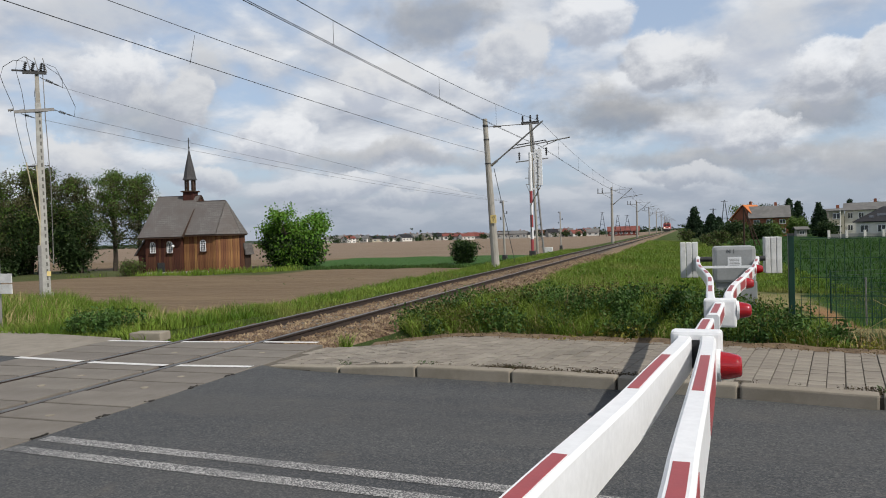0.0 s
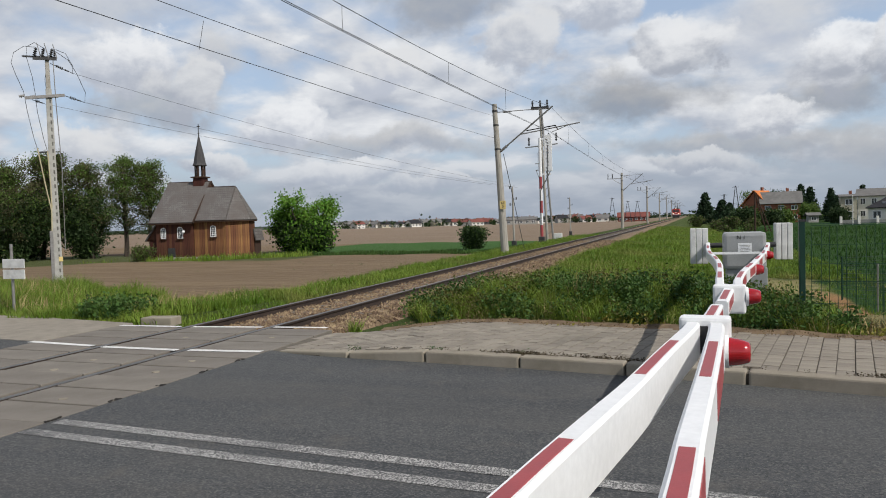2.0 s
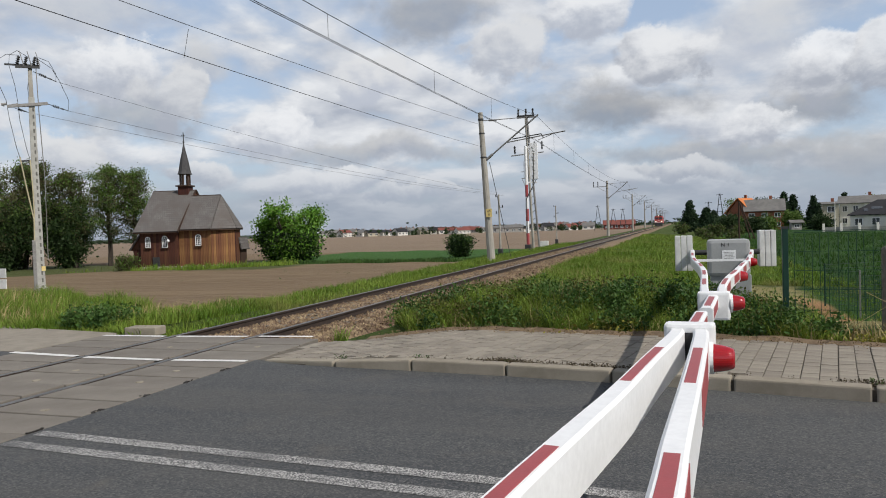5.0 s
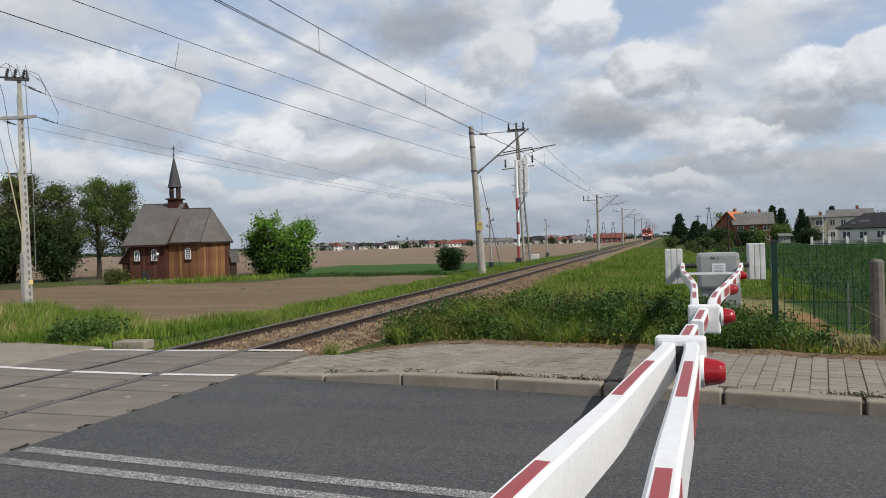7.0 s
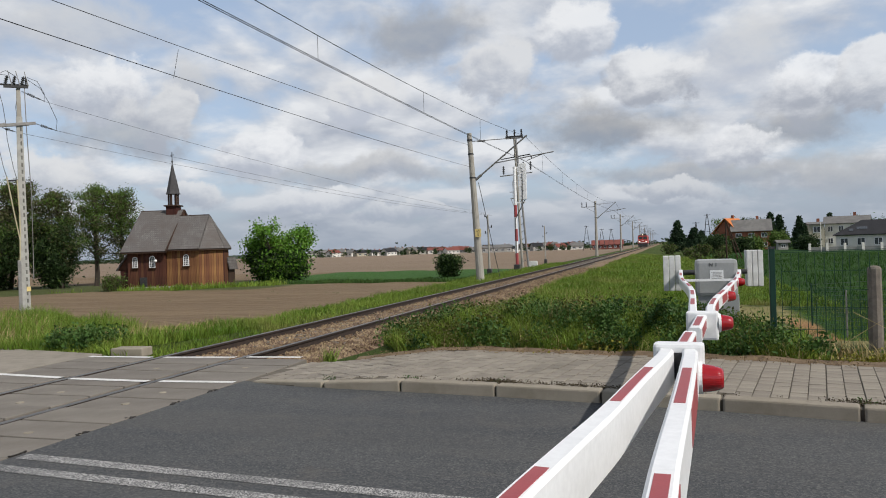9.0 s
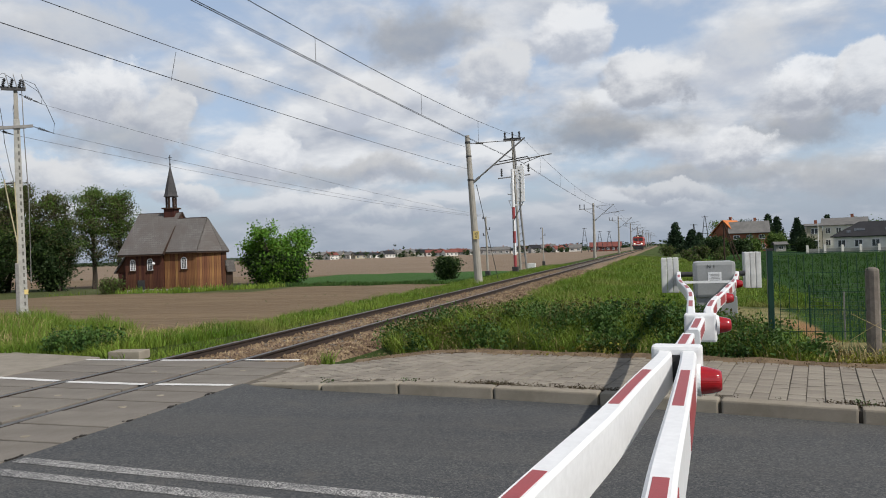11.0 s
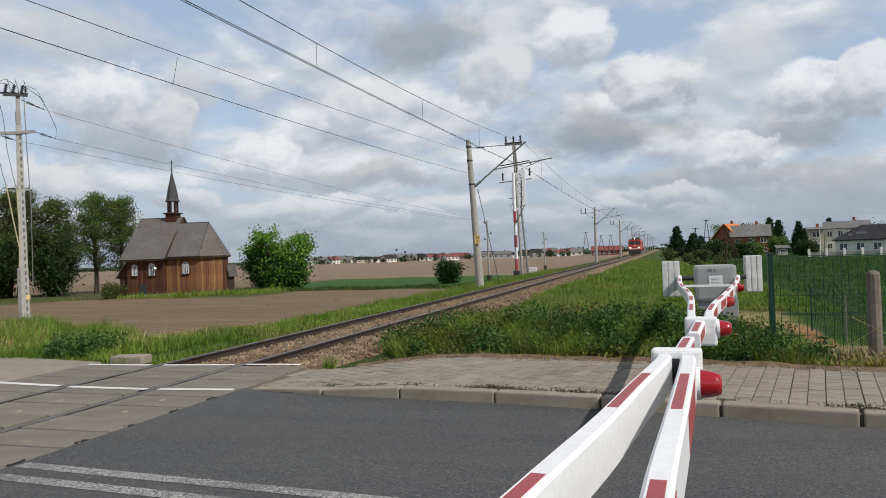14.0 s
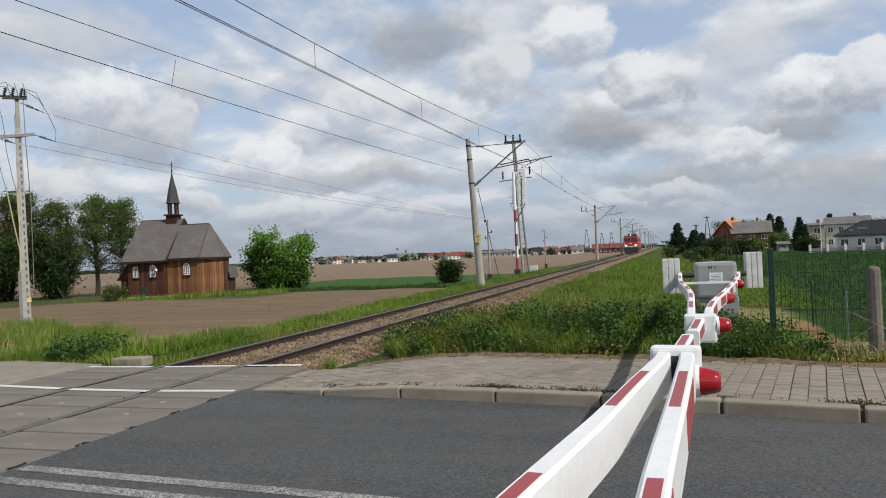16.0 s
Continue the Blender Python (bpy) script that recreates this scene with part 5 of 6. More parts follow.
def tree(at, H, spread, clear, label, crowns, seed, forks=3, thick=0.30, sigma=0.55, leaf=0.17, name="tree", group="", lean=0.0, clumps=1.0):
    """Tapered trunk, forking limbs and crowns of leaves at the twig ends."""
    r = random.Random(seed)
    t = thing(name, at, label, "tree" if name == "tree" else "bush", group)
    segs, tips = [], []
    R = spread * H * 0.5

    def run(p, d, length, rad, n, wob, up):
        """A wandering limb; gives its points."""
        out = [p]
        for i in range(n):
            d = (d + Vector((r.uniform(-wob, wob), r.uniform(-wob, wob), r.uniform(-wob * 0.5, wob * 0.5) + up))).normalized()
            q = p + d * length / n
            if q.z > H:
                q.z = H - r.uniform(0, 0.3)
            segs.append((p, q, rad * (1 - 0.8 * i / n), rad * (1 - 0.8 * (i + 1) / n)))
            p = q
            out.append(p)
        return out

    stems = 1 if clear > 1.0 else 4
    for s_ in range(stems):
        w = 2 * math.pi * (s_ + r.random() * 0.5) / stems
        out_ = 0.0 if stems == 1 else 0.35 * R / H * 2
        axis_ = run(Vector((0, 0, -0.2)), Vector((lean + math.cos(w) * out_, math.sin(w) * out_, 1)).normalized(), H * (0.97 if stems == 1 else r.uniform(0.72, 0.98)), thick, 7, 0.10, 0.04)
        boughs = 30 if stems == 1 else 13
        for b_ in range(boughs):
            f = (b_ + r.random()) / boughs
            z = clear + (H * 0.97 - clear) * f ** 0.9
            k = min(len(axis_) - 2, max(0, int(z / H * 7)))
            p = axis_[k].lerp(axis_[k + 1], min(1.0, max(0.0, z / H * 7 - k)))
            wide = math.sqrt(max(0.06, 1 - (1.75 * f - 0.72) ** 2)) * r.uniform(0.55, 1.12)
            w = b_ * 2.4 + r.uniform(-0.5, 0.5)
            ln = R * wide * (1.0 if stems == 1 else 0.72)
            pts = run(p, Vector((math.cos(w), math.sin(w), r.uniform(0.15, 0.75))).normalized(), ln, thick * 0.30 * (1 - 0.5 * f), 4, 0.28, 0.06)
            tips.extend(pts[3:])
            for q in pts[1:]:
                for _ in range(2):
                    v = r.uniform(0, 6.28)
                    tw = run(q, Vector((math.cos(v), math.sin(v), r.uniform(-0.1, 0.9))).normalized(), ln * r.uniform(0.22, 0.45), thick * 0.10, 2, 0.35, 0.05)
                    tips.extend(tw[1:])
    part_v, part_f = limb_mesh(segs)
    raw("trunk", part_v, part_f, bark, t)
    for i, (mat, count, sg, pick) in enumerate(crowns):
        use = [p for p in tips if pick(p.z / H)] or tips
        use = r.sample(use, max(1, int(len(use) * clumps)))
        leaf_cloud("crown", use, sg * sigma, count, leaf, mat, t, seed * 7 + i)
    return t


def gz(x, y):
    return (x, y, land(x, y))


BIG = "tall budding roadside tree with dark twiggy crown beside a chapel"
anyz = lambda k: True
for i, (x, y, H, sp) in enumerate(((-63.5, 48.0, 9.6, 0.66), (-57.9, 53.6, 10.3, 0.62), (-66.5, 55.0, 9.8, 0.7), (-54.6, 59.6, 10.3, 0.52), (-52.9, 61.4, 9.7, 0.5), (-70.0, 47.0, 10.4, 0.7), (-60.6, 55.0, 10.0, 0.62), (-59.3, 50.2, 9.0, 0.6), (-55.0, 55.6, 9.6, 0.5))):
    green = i in (3, 4)
    # dark leaves below 0.62 of the height put lower-crown shade into colour
    cr = [(leaf_brown, 4200 if green else 8500, 0.55, lambda k: k > 0.25), (leaf_mid, 8000 if green else 5000, 0.6, (lambda k: k > 0.5) if green else (lambda k: k > 0.35)), (leaf_dark_shaded, 1500 if green else 7000, 0.8, lambda k: k < 0.62)]
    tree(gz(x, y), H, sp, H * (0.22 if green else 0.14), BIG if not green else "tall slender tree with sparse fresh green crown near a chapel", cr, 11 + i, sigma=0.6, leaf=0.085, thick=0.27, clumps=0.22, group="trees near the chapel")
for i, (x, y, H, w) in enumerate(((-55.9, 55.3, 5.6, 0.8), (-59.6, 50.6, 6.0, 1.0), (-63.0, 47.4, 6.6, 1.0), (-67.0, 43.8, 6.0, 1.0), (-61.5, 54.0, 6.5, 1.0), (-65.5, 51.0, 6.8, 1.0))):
    # the few lighter leaves stand in for sunlit bits on dark bushes
    tree(gz(x, y), H, w, 0.4, "dense dark green leafy bush below tall trees", [(leaf_dark_shaded, 12000, 1.0, anyz), (leaf_mid, 900, 0.8, anyz)], 31 + i, sigma=0.5, leaf=0.13, thick=0.16, name="bush", group="bushes near the chapel")
# dark leaves in the lower half put the canopy's shade into colour
tree(gz(-36.2, 63.3), 5.8, 1.34, 0.3, "broad bright green leafy tree at the field edge", [(leaf_bright, 15000, 0.8, anyz), (leaf_dark_shaded, 3000, 0.9, lambda k: k < 0.5)], 53, sigma=0.40, leaf=0.12, clumps=0.35, thick=0.2)
tree(gz(-37.6, 62.9), 3.6, 1.2, 0.2, "low dark green bush beside a broad tree", [(leaf_dark_shaded, 5000, 1.0, anyz), (leaf_bright, 2500, 1.0, anyz)], 55, sigma=0.4, leaf=0.14, thick=0.1, name="bush")
tree(gz(-36.0, 62.4), 2.4, 1.3, 0.1, "low bright green bush under a broad tree", [(leaf_dark_shaded, 3000, 1.0, anyz), (leaf_bright, 3500, 1.0, anyz)], 59, sigma=0.4, leaf=0.13, thick=0.1, name="bush")
tree(gz(-34.6, 63.0), 3.2, 1.25, 0.2, "low spreading green bush at the field edge", [(leaf_dark_shaded, 3000, 1.0, anyz), (leaf_bright, 2500, 1.0, anyz)], 57, sigma=0.4, leaf=0.14, thick=0.1, name="bush")
tree(gz(-19.3, 64.0), 2.3, 1.0, 0.12, "round dark green bush at the crop edge", [(leaf_dark_shaded, 7000, 1.0, anyz), (leaf_mid, 1200, 1.0, anyz)], 61, sigma=0.26, leaf=0.09, thick=0.07, name="bush")


def conifer(x, y, H, w, seed, label="dark green conifer beside village houses"):
    t = thing("conifer", gz(x, y), label, "tree", "conifers")
    bm = bm_new()
    tube(bm, (0, 0, -0.2), (0, 0, H * 0.96), 0.16, 0.03, 7)
    part("trunk", bm, bark, t)
    r = random.Random(seed)
    pts = []
    for i in range(420):
        k = r.random() ** 1.3
        a, d = r.uniform(0, 6.28), w * (1 - k) ** 0.8 * r.uniform(0.2, 1.0)
        pts.append((math.cos(a) * d, math.sin(a) * d, H * (0.08 + 0.92 * k) - d * 0.2))
    leaf_cloud("crown", pts, 0.25, 6500, 0.24, needle, t, seed)


for i, (x, y, H, w) in enumerate(((2.0, 170.0, 6.4, 2.6), (5.3, 165.0, 4.9, 2.3), (7.2, 175, 4.4, 2.2), (27.6, 172.0, 5.2, 1.7), (24.6, 200.0, 8.6, 3.4), (27.0, 202.0, 8.0, 3.0), (41.0, 215.0, 8.4, 2.2), (33.5, 214.0, 7.8, 2.6))):
    conifer(x, y, H, w, 71 + i)
for i, (x, y, H) in enumerate(((14.0, 196.0, 8.6), (18.5, 200.0, 9.0), (10.6, 152.0, 2.4), (13.4, 150.0, 2.4), (16.2, 156.0, 2.5), (8.3, 142.0, 3.0), (23.4, 178.0, 3.8), (26.0, 158.0, 2.2), (46.0, 195.0, 7.5), (50.0, 190.0, 6.5))):
    tree(gz(x, y), H, 1.0, 0.8, "leafy green garden tree near village houses", [(leaf_dark_shaded if i % 2 else leaf_mid, 4200, 1.1, anyz)], 91 + i, sigma=0.6, leaf=0.2, thick=0.2, group="garden trees")
for i, (x, y, H) in enumerate(((0.2, 126.0, 2.1), (2.9, 118.0, 1.5), (5.4, 122.0, 2.3), (6.6, 104.0, 1.1), (3.4, 96.0, 0.9), (9.0, 128.0, 1.6))):
    tree(gz(x, y), H, 1.1, 0.2, "brownish scrub bush on the railway bank", [(leaf_brown, 1100, 0.9, anyz), (leaf_mid, 800, 0.9, anyz)], 121 + i, sigma=0.3, leaf=0.11, clumps=0.3, thick=0.06, name="bush", group="scrub bushes")

# ---- houses ----
def wall_mat(name, a, b):
    return material(name, a, b, 0.85, 0.8, 12, 0.1)


W_WHITE = wall_mat("white_render", (0.66, 0.64, 0.59), (0.76, 0.74, 0.69))
W_CREAM = wall_mat("cream_render", (0.42, 0.38, 0.28), (0.50, 0.46, 0.36))
W_GREY = wall_mat("grey_render", (0.30, 0.29, 0.27), (0.38, 0.37, 0.34))
W_BRICK = wall_mat("red_brickwork", (0.24, 0.085, 0.05), (0.32, 0.12, 0.07))
R_ORANGE = wall_mat("orange_tiles", (0.50, 0.15, 0.04), (0.60, 0.20, 0.06))
R_RED = wall_mat("red_tiles", (0.16, 0.05, 0.04), (0.22, 0.07, 0.055))
R_GREY = wall_mat("grey_sheet_roof", (0.13, 0.125, 0.12), (0.18, 0.175, 0.165))
R_DARK = wall_mat("anthracite_tiles", (0.016, 0.016, 0.019), (0.026, 0.026, 0.03))
WIN = material("house_pane", (0.04, 0.045, 0.05), (0.08, 0.085, 0.09), 0.15, 2, 9, 0.0, spec=0.6)


def house(x, y, w, d, eave, ridge, turn, wall, roof, label, floors=1, hip=0.0, group="far houses", bays=3, chimney=True, z=None):
    """Walls, gabled or hipped roof, windows with frames, chimney."""
    t = thing("house", pose(x, y, land(x, y) if z is None else z, 0, 0, turn), label, "house", group)
    bm = bm_new()
    box(bm, (0, 0, eave / 2 - 0.3), (w, d, eave + 0.6))
    part("wall", bm, wall, t)
    o = 0.45
    rx = w / 2 + o if not hip else w / 2 - hip
    A = [(-w / 2 - o, -d / 2 - o, eave - 0.1), (w / 2 + o, -d / 2 - o, eave - 0.1), (rx, 0, ridge), (-rx, 0, ridge)]
    roof_plane("roof", A, t, 0.14, mat=roof)
    roof_plane("roof", [(-p[0], -p[1], p[2]) for p in A], t, 0.14, mat=roof)
    for s in (-1, 1):
        if hip:
            roof_plane("roof", [(s * (w / 2 + o), -d / 2 - o, eave - 0.1), (s * (w / 2 + o), d / 2 + o, eave - 0.1), (s * rx, 0, ridge)], t, 0.14, mat=roof)
        else:
            X = s * w / 2
            raw("gable", [(X, -d / 2, eave - 0.05), (X, d / 2, eave - 0.05), (X, 0, ridge - 0.05), (X - s * 0.2, -d / 2, eave - 0.05), (X - s * 0.2, d / 2, eave - 0.05), (X - s * 0.2, 0, ridge - 0.05)],
                [(0, 1, 2), (5, 4, 3), (0, 3, 4, 1), (1, 4, 5, 2), (2, 5, 3, 0)], wall, t)
    fh = eave / floors
    for f in range(floors):
        for i in range(bays):
            cx = -w / 2 + w * (i + 0.5) / bays
            bm = bm_new()
            box(bm, (cx, -d / 2 - 0.02, fh * f + fh * 0.55), (w / bays * 0.45, 0.06, fh * 0.45))
            win = part("window", bm, WIN, t)
            bm = bm_new()
            for s in (-1, 0, 1):
                box(bm, (cx + s * w / bays * 0.225, -d / 2 - 0.06, fh * f + fh * 0.55), (0.09, 0.05, fh * 0.47))
            for s in (-1, 1):
                box(bm, (cx, -d / 2 - 0.06, fh * f + fh * (0.55 + s * 0.225)), (w / bays * 0.47, 0.05, 0.09))
            part("window_frame", bm, white_mat, win)
    if chimney:
        bm = bm_new()
        box(bm, (w * 0.18, 0.3, ridge + 0.25), (0.6, 0.5, 1.3))
        part("chimney", bm, W_BRICK, t)
    return t


house(14.8, 189.5, 6.5, 6.0, 4.0, 7.5, 60, W_BRICK, R_ORANGE, "brick house with a bright orange tiled roof", 1, group="village houses", bays=2)
house(18.8, 187.5, 8.2, 7.0, 4.3, 7.0, -4, W_BRICK, R_GREY, "red brick house with a plain grey roof", 2, group="village houses")
house(39.4, 188.0, 8.6, 8.0, 5.4, 7.0, -14, W_WHITE, R_GREY, "white two-storey house with a shallow grey roof", 2, group="village houses", bays=4)
house(31.6, 181.0, 3.0, 7.0, 5.3, 5.7, -6, W_CREAM, R_GREY, "small cream two-storey house", 2, group="village houses", bays=1)
bungalow = house(35.8, 148.0, 13.0, 9.5, 2.7, 5.2, -12, W_WHITE, R_DARK, "bungalow with a dark hipped tile roof and pale walls", 1, 4.2, group="village houses", bays=5)
for k, wd in ((-2.4, 1.7), (1.9, 0.9), (-4.1, 0.7)):
    slope = math.atan2(2.5, 5.2)
    h_ = 0.42 if k > -4 else 0.3
    bm = bm_new()
    box(bm, (0, 0, 0), (wd, 1.0, 0.08), bevel=0.02, m=pose(k, -5.2 * (1 - h_), 2.6 + 2.6 * h_ + 0.17, math.degrees(slope), 0, 0))
    part("skylight", bm, WIN, bungalow, "grey roof window")
house(23.4, 172.0, 2.0, 1.8, 1.5, 2.0, 8, W_GREY, R_GREY, "small pale garden shed", 1, group="village houses", bays=1, chimney=False)


def garden_wall():
    t = thing("garden_fence", (0, 0, 0), "low pale garden fence with white posts before a bungalow", "fence", "")
    a, b = Vector((24.0, 143.5, 0)), Vector((48.0, 137.5, 0))
    n = 9
    for i in range(n + 1):
        p = a.lerp(b, i / n)
        z = land(p.x, p.y)
        bm = bm_new()
        box(bm, (p.x, p.y, z + 0.6), (0.4, 0.4, 1.5), bevel=0.03)
        part("post", bm, W_WHITE, t)
        if i < n:
            q = a.lerp(b, (i + 1) / n)
            bm = bm_new()
            beam(bm, (p.x, p.y, z + 0.35), (q.x, q.y, z + 0.35), 0.15, 0.7)
            part("panel", bm, W_GREY, t)
    lp = thing("street_lamp", (25.2, 140.0, land(25.2, 140.0)), "slim pale street lamp post", "lamp")
    bm = bm_new()
    tube(bm, (0, 0, -0.2), (0, 0, 5.0), 0.09, 0.06, 8)
    part("post", bm, W_WHITE, lp)


garden_wall()


def a_frame(x, y, H, w, label):
    t = thing("lattice_pylon", (x, y, land(x, y)), label, "pylon", "pylons")
    for s in (-1, 1):
        bm = bm_new()
        tube(bm, (s * w, 0, -0.2), (s * 0.08, 0, H), 0.12, 0.08, 6)
        part("leg", bm, dark_mat, t)
    for k, half in ((0.25, w * 0.75), (0.5, w * 0.5), (0.7, w * 0.3), (0.97, 0.9)):
        bm = bm_new()
        beam(bm, (-half, 0, H * k), (half, 0, H * k), 0.1, 0.11)
        part("brace", bm, dark_mat, t)


a_frame(10.2, 210.0, 9.6, 1.2, "dark timber A-frame power pole behind gardens")
a_frame(7.4, 212.0, 7.6, 0.3, "dark slim power pole behind gardens")
for i, x in enumerate((-31.5, -25.8, -22.3)):
    a_frame(x * 1.0, 300.0 + 4 * i, 10.0 - 1.6 * (i > 0), 1.5, "grey A-frame pylon of a distant switchyard")


def ladder_pole():
    """A braced wooden pole with a climbing ladder stay."""
    t = thing("braced_pole", (7.1, 100.0, land(7.1, 100.0)), "dark wooden pole with a lattice brace on a meadow", "pole")
    bm = bm_new()
    tube(bm, (0, 0, -0.2), (0, 0, 4.9), 0.11, 0.09, 8)
    part("mast", bm, dark_wood, t)
    a0, a1, top = Vector((1.35, 0, -0.2)), Vector((1.95, 0, -0.2)), Vector((0.08, 0, 4.7))
    bm = bm_new()
    for a in (a0, a1):
        tube(bm, a, top, 0.07, seg=6)
    for i in range(14):
        k = i / 15
        beam(bm, a0.lerp(top, k), a1.lerp(top, k + 0.03), 0.05, 0.06)
    part("brace", bm, dark_wood, t)


ladder_pole()

# far village along the horizon
def far_village():
    """A loose row of houses along the horizon, thicker towards its middle."""
    r = random.Random(17)
    walls = ((W_WHITE, "white"), (W_CREAM, "cream"), (W_WHITE, "white"), (W_GREY, "grey"), (W_WHITE, "white"))
    roofs = ((R_RED, "red tiled"), (R_DARK, "dark"), (R_GREY, "grey"), (R_RED, "red tiled"), (R_DARK, "dark"))
    spots = []
    for i in range(46):
        az = radians(-27.2 + 20.4 * ((i + r.uniform(-0.4, 0.4)) / 45) ** 0.85)
        d = r.uniform(540, 640)
        wm, wn = r.choice(walls)
        rm, rn = r.choice(roofs)
        w = r.uniform(7.0, 11.0)
        eave = r.uniform(2.2, 3.8)
        x, y = math.sin(az) * d, math.cos(az) * d
        house(x, y, w, 7.5, eave, eave + r.uniform(1.8, 2.8), math.degrees(-az) + r.uniform(-45, 45), wm, rm, "%s distant house with a %s roof" % (wn, rn), 1 if eave < 3.4 else 2, bays=2 if w < 9.5 else 3, z=land(x, y))
        spots.append((x, y))
    x, y = math.sin(radians(-13.2)) * 520, math.cos(radians(-13.2)) * 520
    house(x, y, 26.0, 9.0, 3.4, 5.0, 14, W_GREY, R_GREY, "long grey distant farm shed with a shallow roof", 1, bays=6, chimney=False, z=land(x, y))
    pts = []
    for x, y in spots:
        for k in range(3):
            cx, cy, h = x + r.uniform(-14, 14), y + r.uniform(-20, 10), r.uniform(2.2, 6.0)
            for j in range(16):
                pts.append((cx + r.gauss(0, h * 0.24), cy + r.gauss(0, h * 0.24), land(cx, cy) + h * r.uniform(0.1, 1.0)))
    ob = leaf_cloud("village_trees", pts, 0.45, 26000, 0.42, leaf_dark_shaded, None, 19)
    tagged(ob, "dark garden trees among the far village houses", "trees", kind="stuff")


far_village()
house(-25.5, 328.5, 13.0, 6.0, 1.9, 3.9, 5, R_RED, R_RED, "long low distant shed with a red roof", 1, bays=6, chimney=False)


def far_woods():
    r = np.random.RandomState(5)
    pts = []
    for az, d, wd, h in ((-28, 640, 60, 5), (-24.5, 650, 18, 7), (-20.5, 600, 9, 13), (-17, 640, 40, 5), (-12, 640, 40, 6), (-9, 630, 30, 6), (-6.5, 600, 16, 8), (-40, 700, 140, 7), (-50, 700, 120, 9), (-2.5, 700, 40, 6), (1.0, 520, 26, 8), (3.0, 420, 18, 7), (14, 420, 60, 9), (20, 420, 80, 10), (28, 420, 120, 10)):
        a = radians(az)
        c = Vector((math.sin(a) * d, math.cos(a) * d, 0))
        u = Vector((math.cos(a), -math.sin(a), 0))
        n = int(60 * wd / 20)
        for i in range(n):
            k = r.uniform(-1, 1)
            p = c + u * k * wd / 2
            pts.append((p.x + r.normal() * 2, p.y + r.normal() * 4, land(p.x, p.y) + min(abs(r.normal()) * 0.42, 0.75) * h * (1 - 0.5 * k * k)))
    t = leaf_cloud("far_woods", pts, 0.5, 30000, 0.6, leaf_dark_shaded, None, 3)
    tagged(t, "dark hedges and woods along the far horizon", "woods", kind="stuff")


far_woods()

# ---- fence beside the footway ----
post_concrete = material("weathered_post", (0.15, 0.13, 0.11), (0.23, 0.20, 0.17), 0.95, 9, 60, 0.5, stain=(0.09, 0.085, 0.07), amount=0.7)


def mesh_fence():
    t = thing("mesh_fence", (0, 0, 0), "green coated wire mesh fence with a slim post", "fence")
    z0 = ground_at(1.36, 10.9)
    bm = bm_new()
    box(bm, (1.36, 10.92, (1.52 + z0) / 2), (0.075, 0.075, 1.52 - z0), bevel=0.008)
    post = part("post", bm, green_mat, t)
    bm = bm_new()
    box(bm, (1.36, 10.92, 1.53), (0.085, 0.085, 0.03))
    part("cap", bm, dark_mat, post)
    x0, x1, z1 = 1.48, 7.4, 1.48
    n = 0
    x = x0
    me = None
    while x < x1:
        if me is None:
            bm = bm_new()
            tube(bm, (0, 0, 0), (0, 0, z1 - 0.08), 0.0043, seg=5)
            ob = part("wire", bm, green_mat, t)
            me = ob.data
        else:
            ob = new("wire", me)
            ob.parent = t
        ob.location = (x, 10.95 + 0.05 * (x - 1.4), 0.04)
        ob.rotation_euler = (0.01 * math.sin(n * 2.1), 0.012 * math.sin(n * 1.3), 0)
        x += 0.108
        n += 1
    for z in (0.12, 0.40, 0.68, 0.94, 1.20, 1.46):
        bm = bm_new()
        for dz in ((0.0, 0.02) if z in (0.12, 0.68, 1.46) else (0.0,)):
            tube(bm, (x0, 10.963, z + dz), (x1, 10.97 + 0.05 * (x1 - 1.4), z + dz - 0.03), 0.0043, seg=5)
        part("cross_wire", bm, green_mat, t)
    p = thing("concrete_post", (2.63, 11.04, ground_at(2.63, 11.04)), "weathered round-topped concrete fence post", "post")
    bm = bm_new()
    r = bmesh.ops.create_cone(bm, cap_ends=True, segments=10, radius1=0.092, radius2=0.085, depth=1.2, matrix=Matrix.Translation((0, 0, 0.6)))
    bmesh.ops.create_uvsphere(bm, u_segments=10, v_segments=6, radius=0.085, matrix=Matrix.Translation((0, 0, 1.2)) @ Matrix.Diagonal((1, 1, 0.55, 1)))
    part("shaft", bm, post_concrete, p)
    # second, older fence panel standing in the meadow
    t = thing("net_fence", (0, 0, 0), "sagging dark green net fence in the meadow", "fence")
    for i in range(5):
        x, y = 3.95 + 0.45 * i, 23.5 - 2.2 * i
        bm = bm_new()
        tube(bm, (x, y, land(x, y) - 0.1), (x, y, land(x, y) + 1.25), 0.025, seg=6)
        part("post", bm, steel_mat if i % 2 else green_mat, t)
    for j in range(90):
        k = j / 90 * 4
        x, y = 3.95 + 0.45 * k, 23.5 - 2.2 * k
        z = land(x, y)
        bm = bm_new()
        tube(bm, (x, y, z + 0.05), (x, y, z + 1.2), 0.004, seg=4)
        part("wire", bm, green_mat, t)
    for z in np.linspace(0.08, 1.2, 11).tolist():
        a, b = (3.95, 23.5), (5.75, 14.7)
        bm = bm_new()
        tube(bm, (*a, land(*a) + z), (*b, land(*b) + z), 0.004, seg=4)
        part("cross_wire", bm, green_mat, t)


mesh_fence()

# road sign back at the far left
sgn = thing("road_sign", (-13.75, 11.9, land(-13.75, 11.9)), "grey back of a small roadside sign on a post", "sign")
bm = bm_new()
tube(bm, (-0.25, 0, 0), (-0.25, 0, 1.5), 0.03, seg=8)
part("post", bm, steel_mat, sgn)
